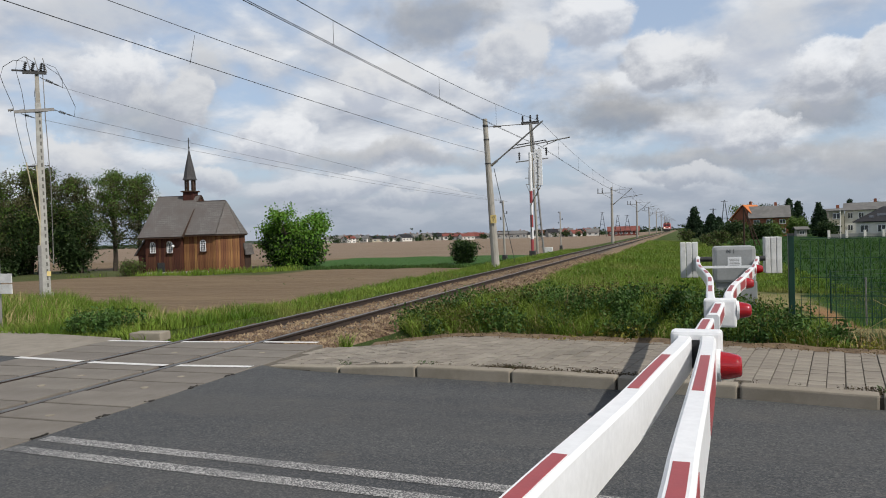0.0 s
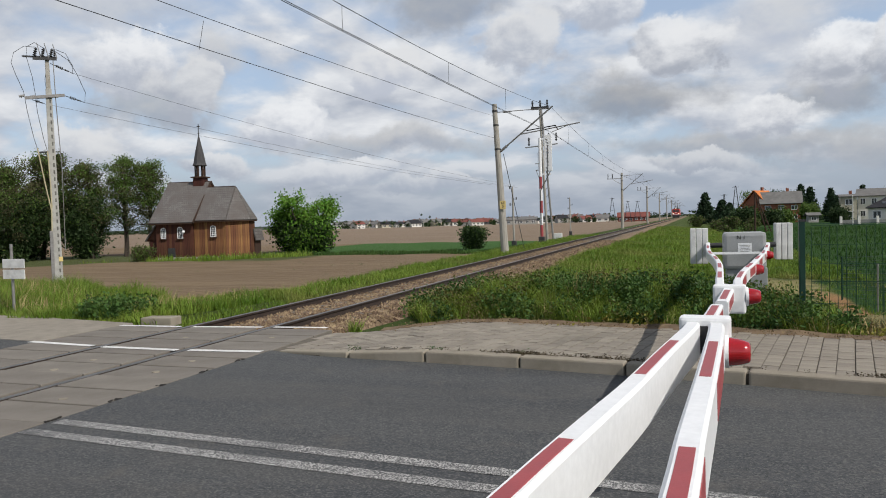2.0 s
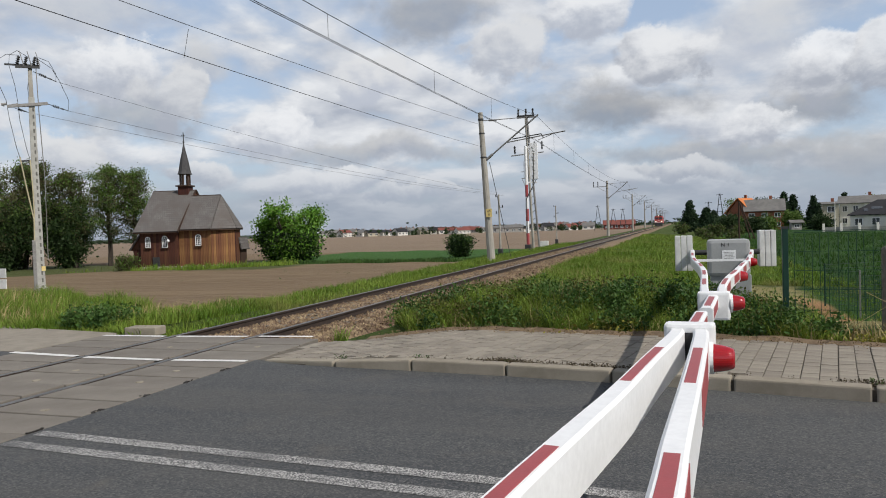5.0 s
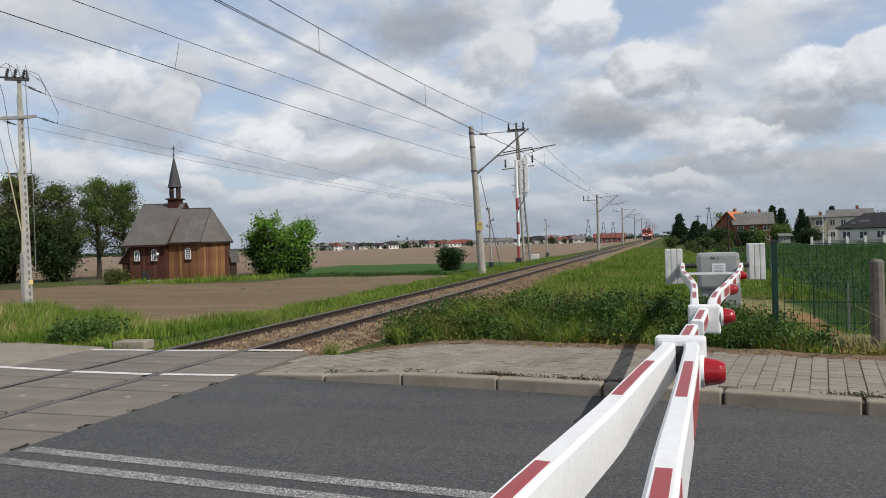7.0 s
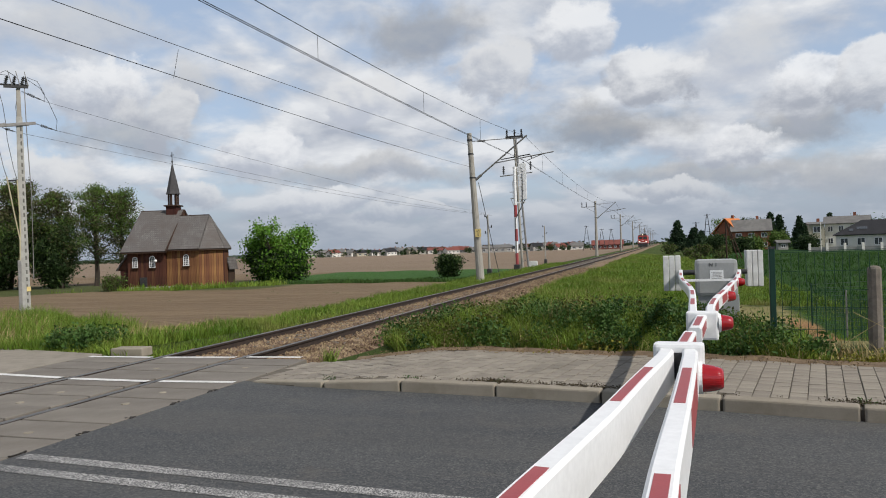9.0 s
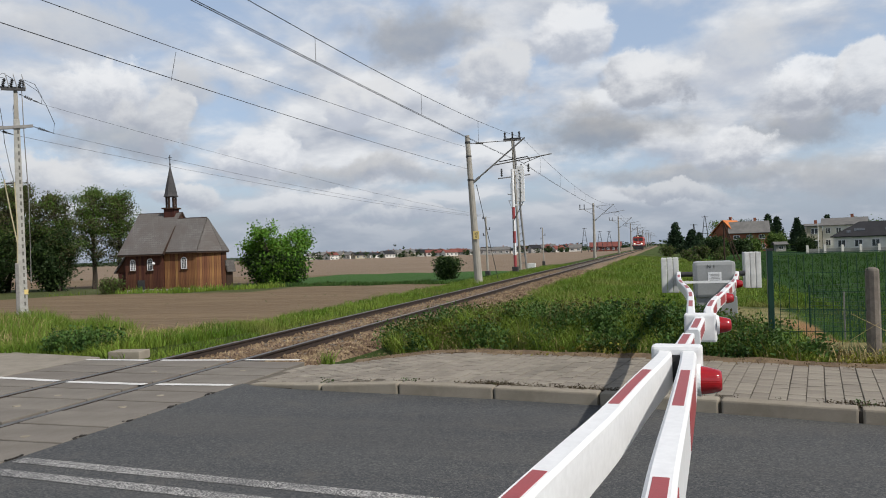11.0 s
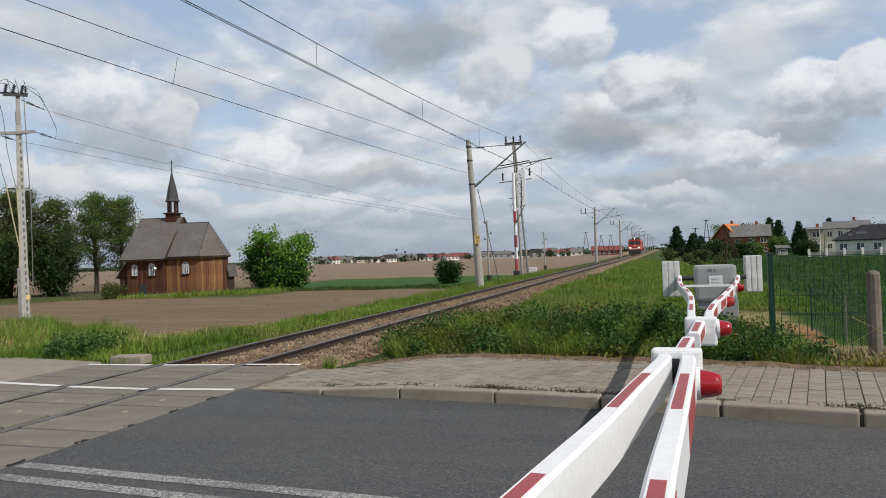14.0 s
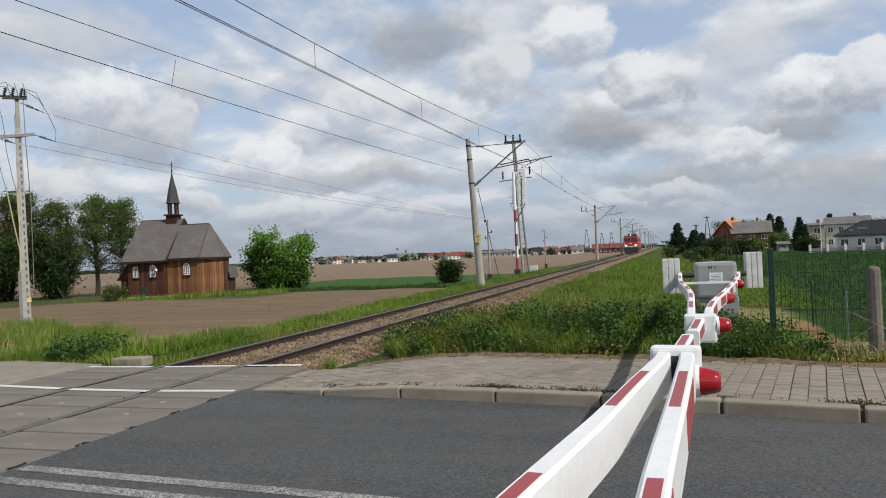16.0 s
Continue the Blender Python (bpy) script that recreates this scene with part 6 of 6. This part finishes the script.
for z in (1.08, 0.85):
    bm = bm_new()
    box(bm, (-0.16, -0.04, z), (0.62, 0.02, 0.20), bevel=0.005)
    part("plate", bm, weight_mat, sgn)

# ---- locomotive ----
loco_red = material("loco_red", (0.36, 0.026, 0.018), (0.46, 0.038, 0.026), 0.4, 1.5, 20, 0.03, spec=0.5)
loco_grey = material("loco_roof_grey", (0.045, 0.043, 0.042), (0.075, 0.072, 0.07), 0.7, 2, 20, 0.1)


def glow(name, colour, strength):
    m = bpy.data.materials.new(name)
    m.use_nodes = True
    k = G(m.node_tree)
    k.n("ShaderNodeOutputMaterial", {0: k.n("ShaderNodeEmission", {0: c4(colour), 1: strength}).outputs[0]})
    return m


lamp_glow = glow("headlight_glow", (1.0, 0.82, 0.55), 2.6)


def locomotive():
    """An electric locomotive; its front faces -y and stands at y = 0 of its own space."""
    t = thing("locomotive", (TX, 350.0, 0.0), "bright red electric locomotive with lit headlights on the railway", "locomotive")
    L, W = 16.0, 3.0
    # body: cab front with a bevelled nose
    prof = [(-W / 2, 1.15), (-W / 2, 3.2), (-W / 2 + 0.28, 3.62), (W / 2 - 0.28, 3.62), (W / 2, 3.2), (W / 2, 1.15)]
    verts = []
    for y, s, dz in ((0.0, 0.93, 0.0), (0.35, 1.0, 0.0), (L - 0.35, 1.0, 0.0), (L, 0.93, 0.0)):
        verts += [(x * s, y + (0.25 if (y < 1 and z > 2.2) else 0), z) for x, z in prof]
    n = 6
    faces = [(k * n + i, k * n + (i + 1) % n, (k + 1) * n + (i + 1) % n, (k + 1) * n + i) for k in range(3) for i in range(n)]
    faces += [tuple(range(n - 1, -1, -1)), tuple(3 * n + i for i in range(n))]
    raw("body", verts, faces, loco_red, t)
    bm = bm_new()
    box(bm, (0, L / 2, 3.68), (2.35, L - 1.2, 0.16), bevel=0.05)
    box(bm, (0, 1.2, 3.75), (0.7, 0.9, 0.22), bevel=0.05)
    part("roof", bm, loco_grey, t)
    bm = bm_new()
    box(bm, (0, 0.62, 3.60), (2.55, 0.75, 0.14), bevel=0.05)
    for y, ln in ((5.8, 1.6), (8.2, 2.2), (10.8, 1.4)):
        box(bm, (0.1, y, 3.92), (1.5, ln, 0.42), bevel=0.06)
    for s in (-1, 1):
        for y in (4.6, 7.0, 9.6):
            insulator(bm, (s * 0.7, y, 3.76), 0.45, 0.10)
    tube(bm, (0.0, 4.6, 4.3), (0.0, 10.0, 4.3), 0.03, seg=6)
    part("roof_gear", bm, loco_grey, t, "dark roof boxes and insulators")
    bm = bm_new()
    box(bm, (0, -0.03, 1.44), (2.5, 0.05, 0.13), bevel=0.01)
    part("front_stripe", bm, white_mat, t, "pale stripe across the cab front")
    for s in (-1, 1):
        bm = bm_new()
        tube(bm, (s * 1.30, -0.10, 1.5), (s * 1.30, -0.05, 2.5), 0.022, seg=6)
        part("handrail", bm, weight_mat, t)
        for y in (1.6, 14.4):
            bm = bm_new()
            box(bm, (s * 1.495, y, 2.75), (0.03, 0.7, 0.62), bevel=0.01)
            part("cab_side_window", bm, glass_mat, t)
        for y in (5.0, 7.0, 9.0, 11.0):
            bm = bm_new()
            box(bm, (s * 1.50, y, 2.8), (0.03, 1.1, 0.5), bevel=0.01)
            part("side_grille", bm, dark_mat, t)
    for y in (3.0, 12.5):
        bm = bm_new()
        for s in (-1, 1):
            beam(bm, (s * 0.6, y, 3.85), (s * 0.5, y + 1.6, 4.35), 0.06, 0.06)
            beam(bm, (s * 0.5, y + 1.6, 4.35), (s * 0.45, y, 4.75), 0.05, 0.05)
        beam(bm, (-0.95, y, 4.78), (0.95, y, 4.78), 0.12, 0.05)
        part("pantograph", bm, loco_grey, t)
    for s in (-1, 1):
        bm = bm_new()
        box(bm, (s * 0.66, 0.175, 2.86), (1.12, 0.06, 0.74), bevel=0.02)
        w = part("windscreen", bm, glass_mat, t)
        bm = bm_new()
        box(bm, (s * 0.66, 0.165, 2.48), (1.08, 0.05, 0.07))
        part("screen_frame", bm, dark_mat, w)
        bm = bm_new()
        tube(bm, (s * 0.98, 0.06, 1.72), (s * 0.98, -0.06, 1.72), 0.12, 0.11, 14)
        part("headlight", bm, lamp_glow, t, "lit round headlight")
        bm = bm_new()
        box(bm, (s * 0.98, 0.03, 1.72), (0.55, 0.06, 0.34), bevel=0.03)
        part("headlight_housing", bm, white_mat, t)
        bm = bm_new()
        tube(bm, (s * 0.88, 0.05, 1.02), (s * 0.88, -0.55, 1.02), 0.1, seg=10)
        tube(bm, (s * 0.88, -0.55, 1.02), (s * 0.88, -0.62, 1.02), 0.23, seg=14)
        part("buffer", bm, dark_mat, t)
    bm = bm_new()
    tube(bm, (0, 0.5, 3.80), (0, 0.36, 3.80), 0.13, 0.12, 14)
    part("top_light", bm, lamp_glow, t, "lit top headlight")
    bm = bm_new()
    box(bm, (0, 0.15, 0.95), (2.85, 0.4, 0.5), bevel=0.05)
    box(bm, (0, L - 0.15, 0.95), (2.85, 0.4, 0.5), bevel=0.05)
    box(bm, (0, -0.02, 0.48), (2.7, 0.16, 0.62), bevel=0.03)
    part("buffer_beam", bm, dark_mat, t)
    bm = bm_new()
    box(bm, (0, L / 2, 0.92), (2.6, L - 1.0, 0.42))
    part("underframe", bm, dark_mat, t)
    bm = bm_new()
    box(bm, (0, -0.02, 2.12), (0.5, 0.05, 0.16))
    part("front_plate", bm, white_mat, t)
    me = None
    for y in (2.2, 5.0, 11.0, 13.8):
        if me is None:
            bm = bm_new()
            for s in (-1, 1):
                tube(bm, (s * 0.69, 0, 0), (s * 0.82, 0, 0), 0.58, seg=20)
            tube(bm, (-0.8, 0, 0), (0.8, 0, 0), 0.09, seg=8)
            ob = part("wheelset", bm, dark_mat, t)
            me = ob.data
        else:
            ob = new("wheelset", me)
            ob.parent = t
        ob.location = (0, y, 0.58)
        WHEELS.append(ob)
    for y in (3.6, 12.4):
        bm = bm_new()
        box(bm, (0, y, 0.62), (2.1, 4.2, 0.4), bevel=0.05)
        part("bogie", bm, dark_mat, t)
    return t


WHEELS = []
loco = locomotive()

# ---- grass and weeds ----
def blades(name, label, n, sampler, hmin, hmax, width, mat, seed, lean=0.45):
    """Thousands of single grass blades rooted in the ground."""
    r = np.random.RandomState(seed)
    xy = sampler(r, n)
    n = len(xy)
    z = np.array([land(a, b) for a, b in xy]) - 0.02
    h = r.uniform(hmin, hmax, n) * np.clip(np.array([0.95 + 0.75 * noise.noise((a * 0.7, b * 0.7, seed)) + 0.55 * noise.noise((a * 2.6, b * 2.6, seed + 3.0)) for a, b in xy]), 0.3, 2.0)
    a = r.uniform(0, 2 * np.pi, n)
    w = width * r.uniform(0.6, 1.3, n)
    dx, dy = np.cos(a) * w, np.sin(a) * w
    la, ll = r.uniform(0, 2 * np.pi, n), lean * h * r.rand(n)
    bx, by = np.cos(la) * ll, np.sin(la) * ll
    x, y = xy[:, 0], xy[:, 1]
    v = np.stack([np.stack([x - dx, y - dy, z], 1), np.stack([x + dx, y + dy, z], 1),
                  np.stack([x + bx * 0.4 + dx * 0.8, y + by * 0.4 + dy * 0.8, z + h * 0.6], 1), np.stack([x + bx * 0.4 - dx * 0.8, y + by * 0.4 - dy * 0.8, z + h * 0.6], 1),
                  np.stack([x + bx, y + by, z + h], 1)], 1).reshape(-1, 3)
    k = (np.arange(n) * 5)[:, None]
    f = (k + np.array([[0, 1, 2, 3]])).tolist() + (k + np.array([[3, 2, 4]])).tolist()
    ob = raw(name, v.tolist(), f, mat)
    tagged(ob, label, "grass", kind="stuff")
    return ob


def region(x0, x1, y0, y1, power=1.0, keep=None):
    def f(r, n):
        xy = np.stack([r.uniform(x0, x1, n), y0 + (y1 - y0) * r.rand(n) ** power], 1)
        if keep is not None:
            xy = xy[[bool(keep(a, b)) for a, b in xy]]
        return xy
    return f


def clear_of_bed(a, b):
    """Keeps plants off the stony ground where track and footway meet."""
    return a > -4.35 - 0.30 * (b - 11.0) + 0.15 * math.sin(b * 3.1) or (a + 5.1) ** 2 + (b - 10.35) ** 2 < 0.010


def not_stone(a, b):
    return b > back_y(a) + 0.28 and clear_of_bed(a, b) and a > TX + 2.1 + 0.25 * math.sin(b * 0.8) + 0.2 * math.sin(b * 2.3)


blades("bank_grass", "tall green grass on the railway bank", 130000, region(-5.4, 2.0, 10.2, 40, 1.9, not_stone), 0.10, 0.30, 0.0055, blade_mat, 1, 1.0)
blades("bank_grass_beyond", "green grass along the railway further off", 70000, region(-5.0, 6.0, 30, 110, 1.5, lambda a, b: a > TX + 2.3), 0.10, 0.28, 0.013, blade_mat, 2, 0.9)
blades("verge_grass", "tall green roadside grass beside the field", 60000, region(-32, -14.5, 10.9, 23.5, 1.2, lambda a, b: b > 10.5 + 0.10 * max(0, -a - 9.5) + 0.4 and b < 18.6 + 0.42 * max(0, -a - 14.5) + math.sin(a) * 0.5), 0.16, 0.46, 0.0075, blade_mat, 3, 1.0)
blades("low_verge_grass", "short green grass between road, field and track", 30000, region(-15.5, -9.6, 10.9, 19.0, 1.3, lambda a, b: b > 10.5 + 0.10 * max(0, -a - 9.5) + 0.4 and b < 17.6 + 0.3 * (-9.6 - a) + math.sin(a) * 0.4), 0.08, 0.24, 0.0065, blade_mat, 13, 1.0)
blades("track_grass", "green grass strip between track and field", 46000, region(-12.9, -9.1, 10.8, 75, 1.5, lambda a, b: a < TX - 1.75 + 0.2 * math.sin(b * 1.1)), 0.08, 0.28, 0.009, blade_mat, 4, 0.9)
blades("meadow_grass", "short green grass of the fenced meadow", 30000, region(1.3, 16, 10.6, 34, 1.5, lambda a, b: a > 4.2 + 0.6 * noise.noise((a, b * 0.5, 1.0)) or noise.noise((a * 0.8, b * 0.8, 5.0)) > 0.32 or b < 10.9), 0.05, 0.16, 0.008, blade_mat, 5)
blades("dry_grass", "dry yellow stalks at the footway edge", 2600, region(-4.2, 5.5, 10.2, 11.3, 1.5, lambda a, b: clear_of_bed(a, b) and b > back_y(a) + 0.02), 0.08, 0.30, 0.006, dry_mat, 6, 1.1)
blades("dry_verge_grass", "dry straw-coloured grass among the roadside verge", 9000, region(-30, -10.2, 11.2, 19.5, 1.2, lambda a, b: b > 10.9 + 0.10 * max(0, -a - 9.5) + 0.4 and noise.noise((a * 0.4, b * 0.4, 4.0)) > -0.1), 0.12, 0.42, 0.006, dry_mat, 9, 0.9)
blades("dry_bank_grass", "dry straw-coloured grass on the railway bank", 6000, region(-5.2, 2.0, 10.4, 30, 1.8, lambda a, b: not_stone(a, b) and noise.noise((a * 0.5, b * 0.5, 6.0)) > 0.0), 0.10, 0.36, 0.005, dry_mat, 10, 0.9)
blades("chapel_grass", "green grass round the chapel plinth", 9000, region(-52, -31, 46.5, 56, 1.0, lambda a, b: max(b - 48.8, -0.75 * a + 0.66 * b - 65.8) > 0 and abs((a + 40.6) * -0.6156 + (b - 52) * 0.788 + 2.4) < 2.4), 0.15, 0.5, 0.03, blade_mat, 7)
blades("yard_edge_grass", "uneven green grass at the crop edge", 9000, region(-34, -13, 55.5, 58.5), 0.1, 0.32, 0.03, weed_mat, 8)


blades("edge_tufts", "long overhanging grass along the footway edge", 17000, region(-4.9, 1.6, 10.3, 12.6, 1.3, lambda a, b: clear_of_bed(a, b) and b > back_y(a) + 0.34 + 0.2 * noise.noise((a * 2.0, 0.0, 2.0)) and noise.noise((a * 1.6, b * 1.6, 11.0)) > -0.18), 0.14, 0.36, 0.005, blade_mat, 11, 1.2)
blades("far_meadow_grass", "deep green grass over the open meadow", 30000, region(3.5, 44, 30, 125, 1.2, lambda a, b: a > 3.5 + 0.02 * b), 0.12, 0.34, 0.022, meadow_blade, 12, 0.8)


leaf_yellow = leaf_mat("yellow_leaves", (0.20, 0.19, 0.03), (0.30, 0.27, 0.05))
leaf_olive = leaf_mat("olive_leaves", (0.085, 0.085, 0.022), (0.14, 0.135, 0.04))


def weeds(name, label, n, sampler, size, height, seed, mat=None):
    """Broad-leaved weeds in low clumps."""
    r = np.random.RandomState(seed)
    xy = sampler(r, n)
    pts = []
    for a, b in xy:
        z = land(a, b)
        h = height * r.uniform(0.5, 1.2)
        for j in range(5):
            pts.append((a + r.normal() * 0.06, b + r.normal() * 0.06, z + h * r.rand()))
    ob = leaf_cloud(name, pts, 0.05, len(pts) * 5, size, mat or weed_mat, None, seed, shell=-0.9)
    tagged(ob, label, "weeds", kind="stuff")


weeds("bank_weeds", "dark nettles and weeds behind the footway", 2600, region(-4.6, 1.6, 10.4, 13.2, 1.3, lambda a, b: clear_of_bed(a, b) and b > back_y(a) + 0.25 and noise.noise((a * 1.5, b * 1.5, 8.0)) > 0.02 - 0.10 * (a > -1)), 0.028, 0.38, 21)
weeds("olive_weeds", "olive and half-dry weeds among the bank grass", 1100, region(-4.6, 1.4, 10.5, 14.5, 1.3, lambda a, b: clear_of_bed(a, b) and b > back_y(a) + 0.2 and noise.noise((a * 1.2, b * 1.2, 17.0)) > 0.05), 0.024, 0.42, 28, leaf_olive)
weeds("bank_weeds_upper", "dark weeds scattered over the grassy bank", 500, region(-4.2, 2.0, 12.5, 24, 1.3, lambda a, b: noise.noise((a * 0.7, b * 0.5, 3.0)) > 0.12), 0.034, 0.34, 22)
weeds("verge_weeds", "dark leafy weeds in the roadside verge", 150, region(-11.6, -10.3, 11.0, 12.2, 1.2, lambda a, b: noise.noise((a * 0.8, b * 0.8, 2.0)) > -0.2), 0.036, 0.40, 23)
weeds("drive_weeds", "leafy green weeds round the barrier drive", 260, region(0.3, 2.0, 10.35, 12.6, 1.6, lambda a, b: (a < 1.3 or b < 10.7) and b > back_y(a) + 0.15), 0.030, 0.28, 24)
weeds("field_weeds", "few pale weeds on the ploughed field", 60, region(-38, -14, 22, 46), 0.03, 0.07, 25)
weeds("yellow_weeds", "yellowish low weeds at the footway edge", 70, region(-2.0, -0.5, 10.45, 10.8), 0.04, 0.14, 26, leaf_yellow)
weeds("yellow_fence_weeds", "yellow-green weeds below the wire fence", 40, region(1.5, 2.8, 9.95, 10.4, 1.0, lambda a, b: b > back_y(a) + 0.05), 0.022, 0.11, 29, leaf_yellow)


def kerb_tufts():
    r = np.random.RandomState(27)
    pts = [(x + r.normal() * 0.05, kerb_y(x) + 0.24 + r.normal() * 0.03, pave_z(x) + 0.035 * r.rand()) for x in (-4.1, -3.05, -1.9, 1.68) for _ in range(9)]
    ob = leaf_cloud("kerb_weeds", pts, 0.02, 230, 0.013, weed_mat, None, 28)
    tagged(ob, "small weeds in the kerb joints", "weeds", kind="stuff")


kerb_tufts()



def kerb_grit():
    """Dry soil and moss gathered behind the kerb."""
    r = np.random.RandomState(31)
    pts = [(x, kerb_y(x) + 0.21 + r.normal() * 0.035, pave_z(x) + 0.004 + 0.02 * r.rand()) for x in np.concatenate([r.normal(-1.85, 0.22, 170), r.normal(-0.75, 0.35, 150), r.normal(1.7, 0.15, 60), r.uniform(-4.9, 6.0, 90)])]
    ob = leaf_cloud("kerb_grit", pts, 0.018, 3600, 0.010, grit_leaf, None, 33)
    tagged(ob, "dark soil and moss gathered behind the kerb", "soil", kind="stuff")
    ob = leaf_cloud("edge_litter", [(x, back_y(x) - 0.05 + r.normal() * 0.12, pave_z(x) + 0.005 + 0.03 * r.rand()) for x in r.uniform(-4.4, 7, 500)], 0.03, 2600, 0.013, straw, None, 35)
    tagged(ob, "dry plant litter along the footway edge", "litter", kind="stuff")


grit_leaf = material("moss_and_soil", (0.045, 0.034, 0.02), (0.085, 0.065, 0.035), 0.95, 8, 40, 0.0, island=0.5)
straw = material("plant_litter", (0.17, 0.12, 0.065), (0.25, 0.185, 0.10), 0.95, 8, 40, 0.0, island=0.5)
kerb_grit()


def stalks():
    t = thing("dry_stalks", (2.6, 10.6, 0.0), "fallen straw-coloured reed stalks by the fence", "dead plants")
    r = random.Random(9)
    for i in range(22):
        a = Vector((r.uniform(-1.0, 1.6), r.uniform(-0.25, 0.35), r.uniform(0.0, 0.08)))
        b = a + Vector((r.uniform(-1.3, 1.3), r.uniform(-0.2, 0.2), r.uniform(0.02, 0.7)))
        bm = bm_new()
        tube(bm, a, b, 0.006, 0.003, 5)
        part("stalk", bm, dry_mat, t)


stalks()

# small concrete slab by the deck, and shrub at the chapel
slb = thing("concrete_slab", (-9.35, 11.0, -0.03), "small worn concrete slab at the crossing edge", "slab")
bm = bm_new()
box(bm, (0, 0, 0.0), (0.62, 0.35, 0.16), rz=8, bevel=0.02)
part("slab_body", bm, kerb_mat, slb)
tree((-43.4, 49.0, -1.05), 1.5, 1.2, 0.1, "yellowish shrub at the chapel corner", [(leaf_mid, 1600, 1.0, anyz), (leaf_brown, 1600, 1.0, anyz)], 151, sigma=0.22, leaf=0.07, thick=0.05, name="bush")

# soil ridge between pavement and bank
def edge_dirt():
    r = np.random.RandomState(12)
    xs = np.arange(-4.6, 12, 0.15)
    verts, faces = [], []
    for i, x in enumerate(xs):
        y = back_y(x)
        h = 0.01 + 0.05 * abs(noise.noise((x * 1.3, 0, 0)))
        verts += [(x, y - 0.08 - 0.14 * noise.noise((x * 1.4, 3, 0)), pave_z(x) - 0.006), (x, y + 0.12, pave_z(x) + 0.01 + h), (x, y + 0.55, -0.15)]
        if i:
            k = 3 * i
            faces += [(k - 3, k, k + 1, k - 2), (k - 2, k + 1, k + 2, k - 1)]
    ob = raw("soil_edge", verts, faces, earth, smooth=True)
    tagged(ob, "dry brown soil spilling onto the footway edge", "soil", kind="structure")


earth = material("dry_earth", (0.12, 0.082, 0.05), (0.22, 0.155, 0.095), 0.95, 5, 60, 0.6, depth=0.02)
edge_dirt()

# ---- footway blocks ----
def paving():
    home = thing("block_paving", (0, 0, 0), "weathered grey-beige concrete paving blocks", "paving", kind="structure")
    ang = math.atan(-0.18)
    ca, sa = math.cos(ang), math.sin(ang)
    bw, bd = 0.165, 0.205
    spots = []
    for i in range(-40, 90):
        for j in range(-14, 24):
            # columns lie in pairs, shifted by half a block against each other
            u, v = i * bw + (0.001 if i % 2 else -0.001), (j + 0.5 * (i % 2)) * bd
            x, y = u * ca - v * sa, 7.80 + u * sa + v * ca
            if -5.25 < x < 12 and kerb_y(x) + 0.27 < y < back_y(x) - 0.06:
                spots.append((x, y))
    spots.sort(key=lambda p: abs(p[0] - 0.8) * 0.9 + (p[1] - 7.5))
    bm = bm_new()
    box(bm, (0, 0, 0), (bw - 0.009, bd - 0.009, 0.06), bevel=0.004)
    me = None
    r = random.Random(2)
    zz = pave_z
    for x, y in spots[:300]:
        ob = part("paving_block", bm, brick_mat, home) if me is None else new("paving_block", me)
        me = ob.data
        ob.parent = home
        ob.location, ob.rotation_euler = (x, y, zz(x) - 0.03 + r.uniform(-0.003, 0.003)), (r.uniform(-.012, .012), r.uniform(-.012, .012) - (zz(x + 0.1) - zz(x - 0.1)) / 0.2, ang)
    v, f = [], []
    base = [Vector(q.co) for q in me.vertices]
    polys = [tuple(p.vertices) for p in me.polygons]
    for x, y in spots[300:]:
        k = len(v)
        m = pose(x, y, zz(x) - 0.03 + r.uniform(-0.003, 0.003), r.uniform(-.7, .7), r.uniform(-.7, .7) - math.degrees((zz(x + 0.1) - zz(x - 0.1)) / 0.2), math.degrees(ang))
        v += [m @ q for q in base]
        f += [tuple(k + a for a in p) for p in polys]
    ob = raw("paving_blocks_beyond", v, f, brick_mat, home)
    ob["kind"] = "stuff"


paving()


def motions():
    # the locomotive nears at a steady pace; its wheelsets roll
    rows = [(i * 0.1, TRAIN0 - TRAIN_V * i * 0.1) for i in range(161)]
    walk(loco, [(t, pose(TX, y, 0.0)) for t, y in (rows[0], rows[80], rows[-1])])
    for w in WHEELS:
        at = w.location.copy()
        spin = TRAIN_V / 0.58
        steps = [i / 15 for i in range(241)]
        walk(w, [(t, pose(at.x, at.y, at.z, math.degrees(spin * t) % 360)) for t in steps])


TRAIN0, TRAIN_V = 330.0, 10.9
motions()
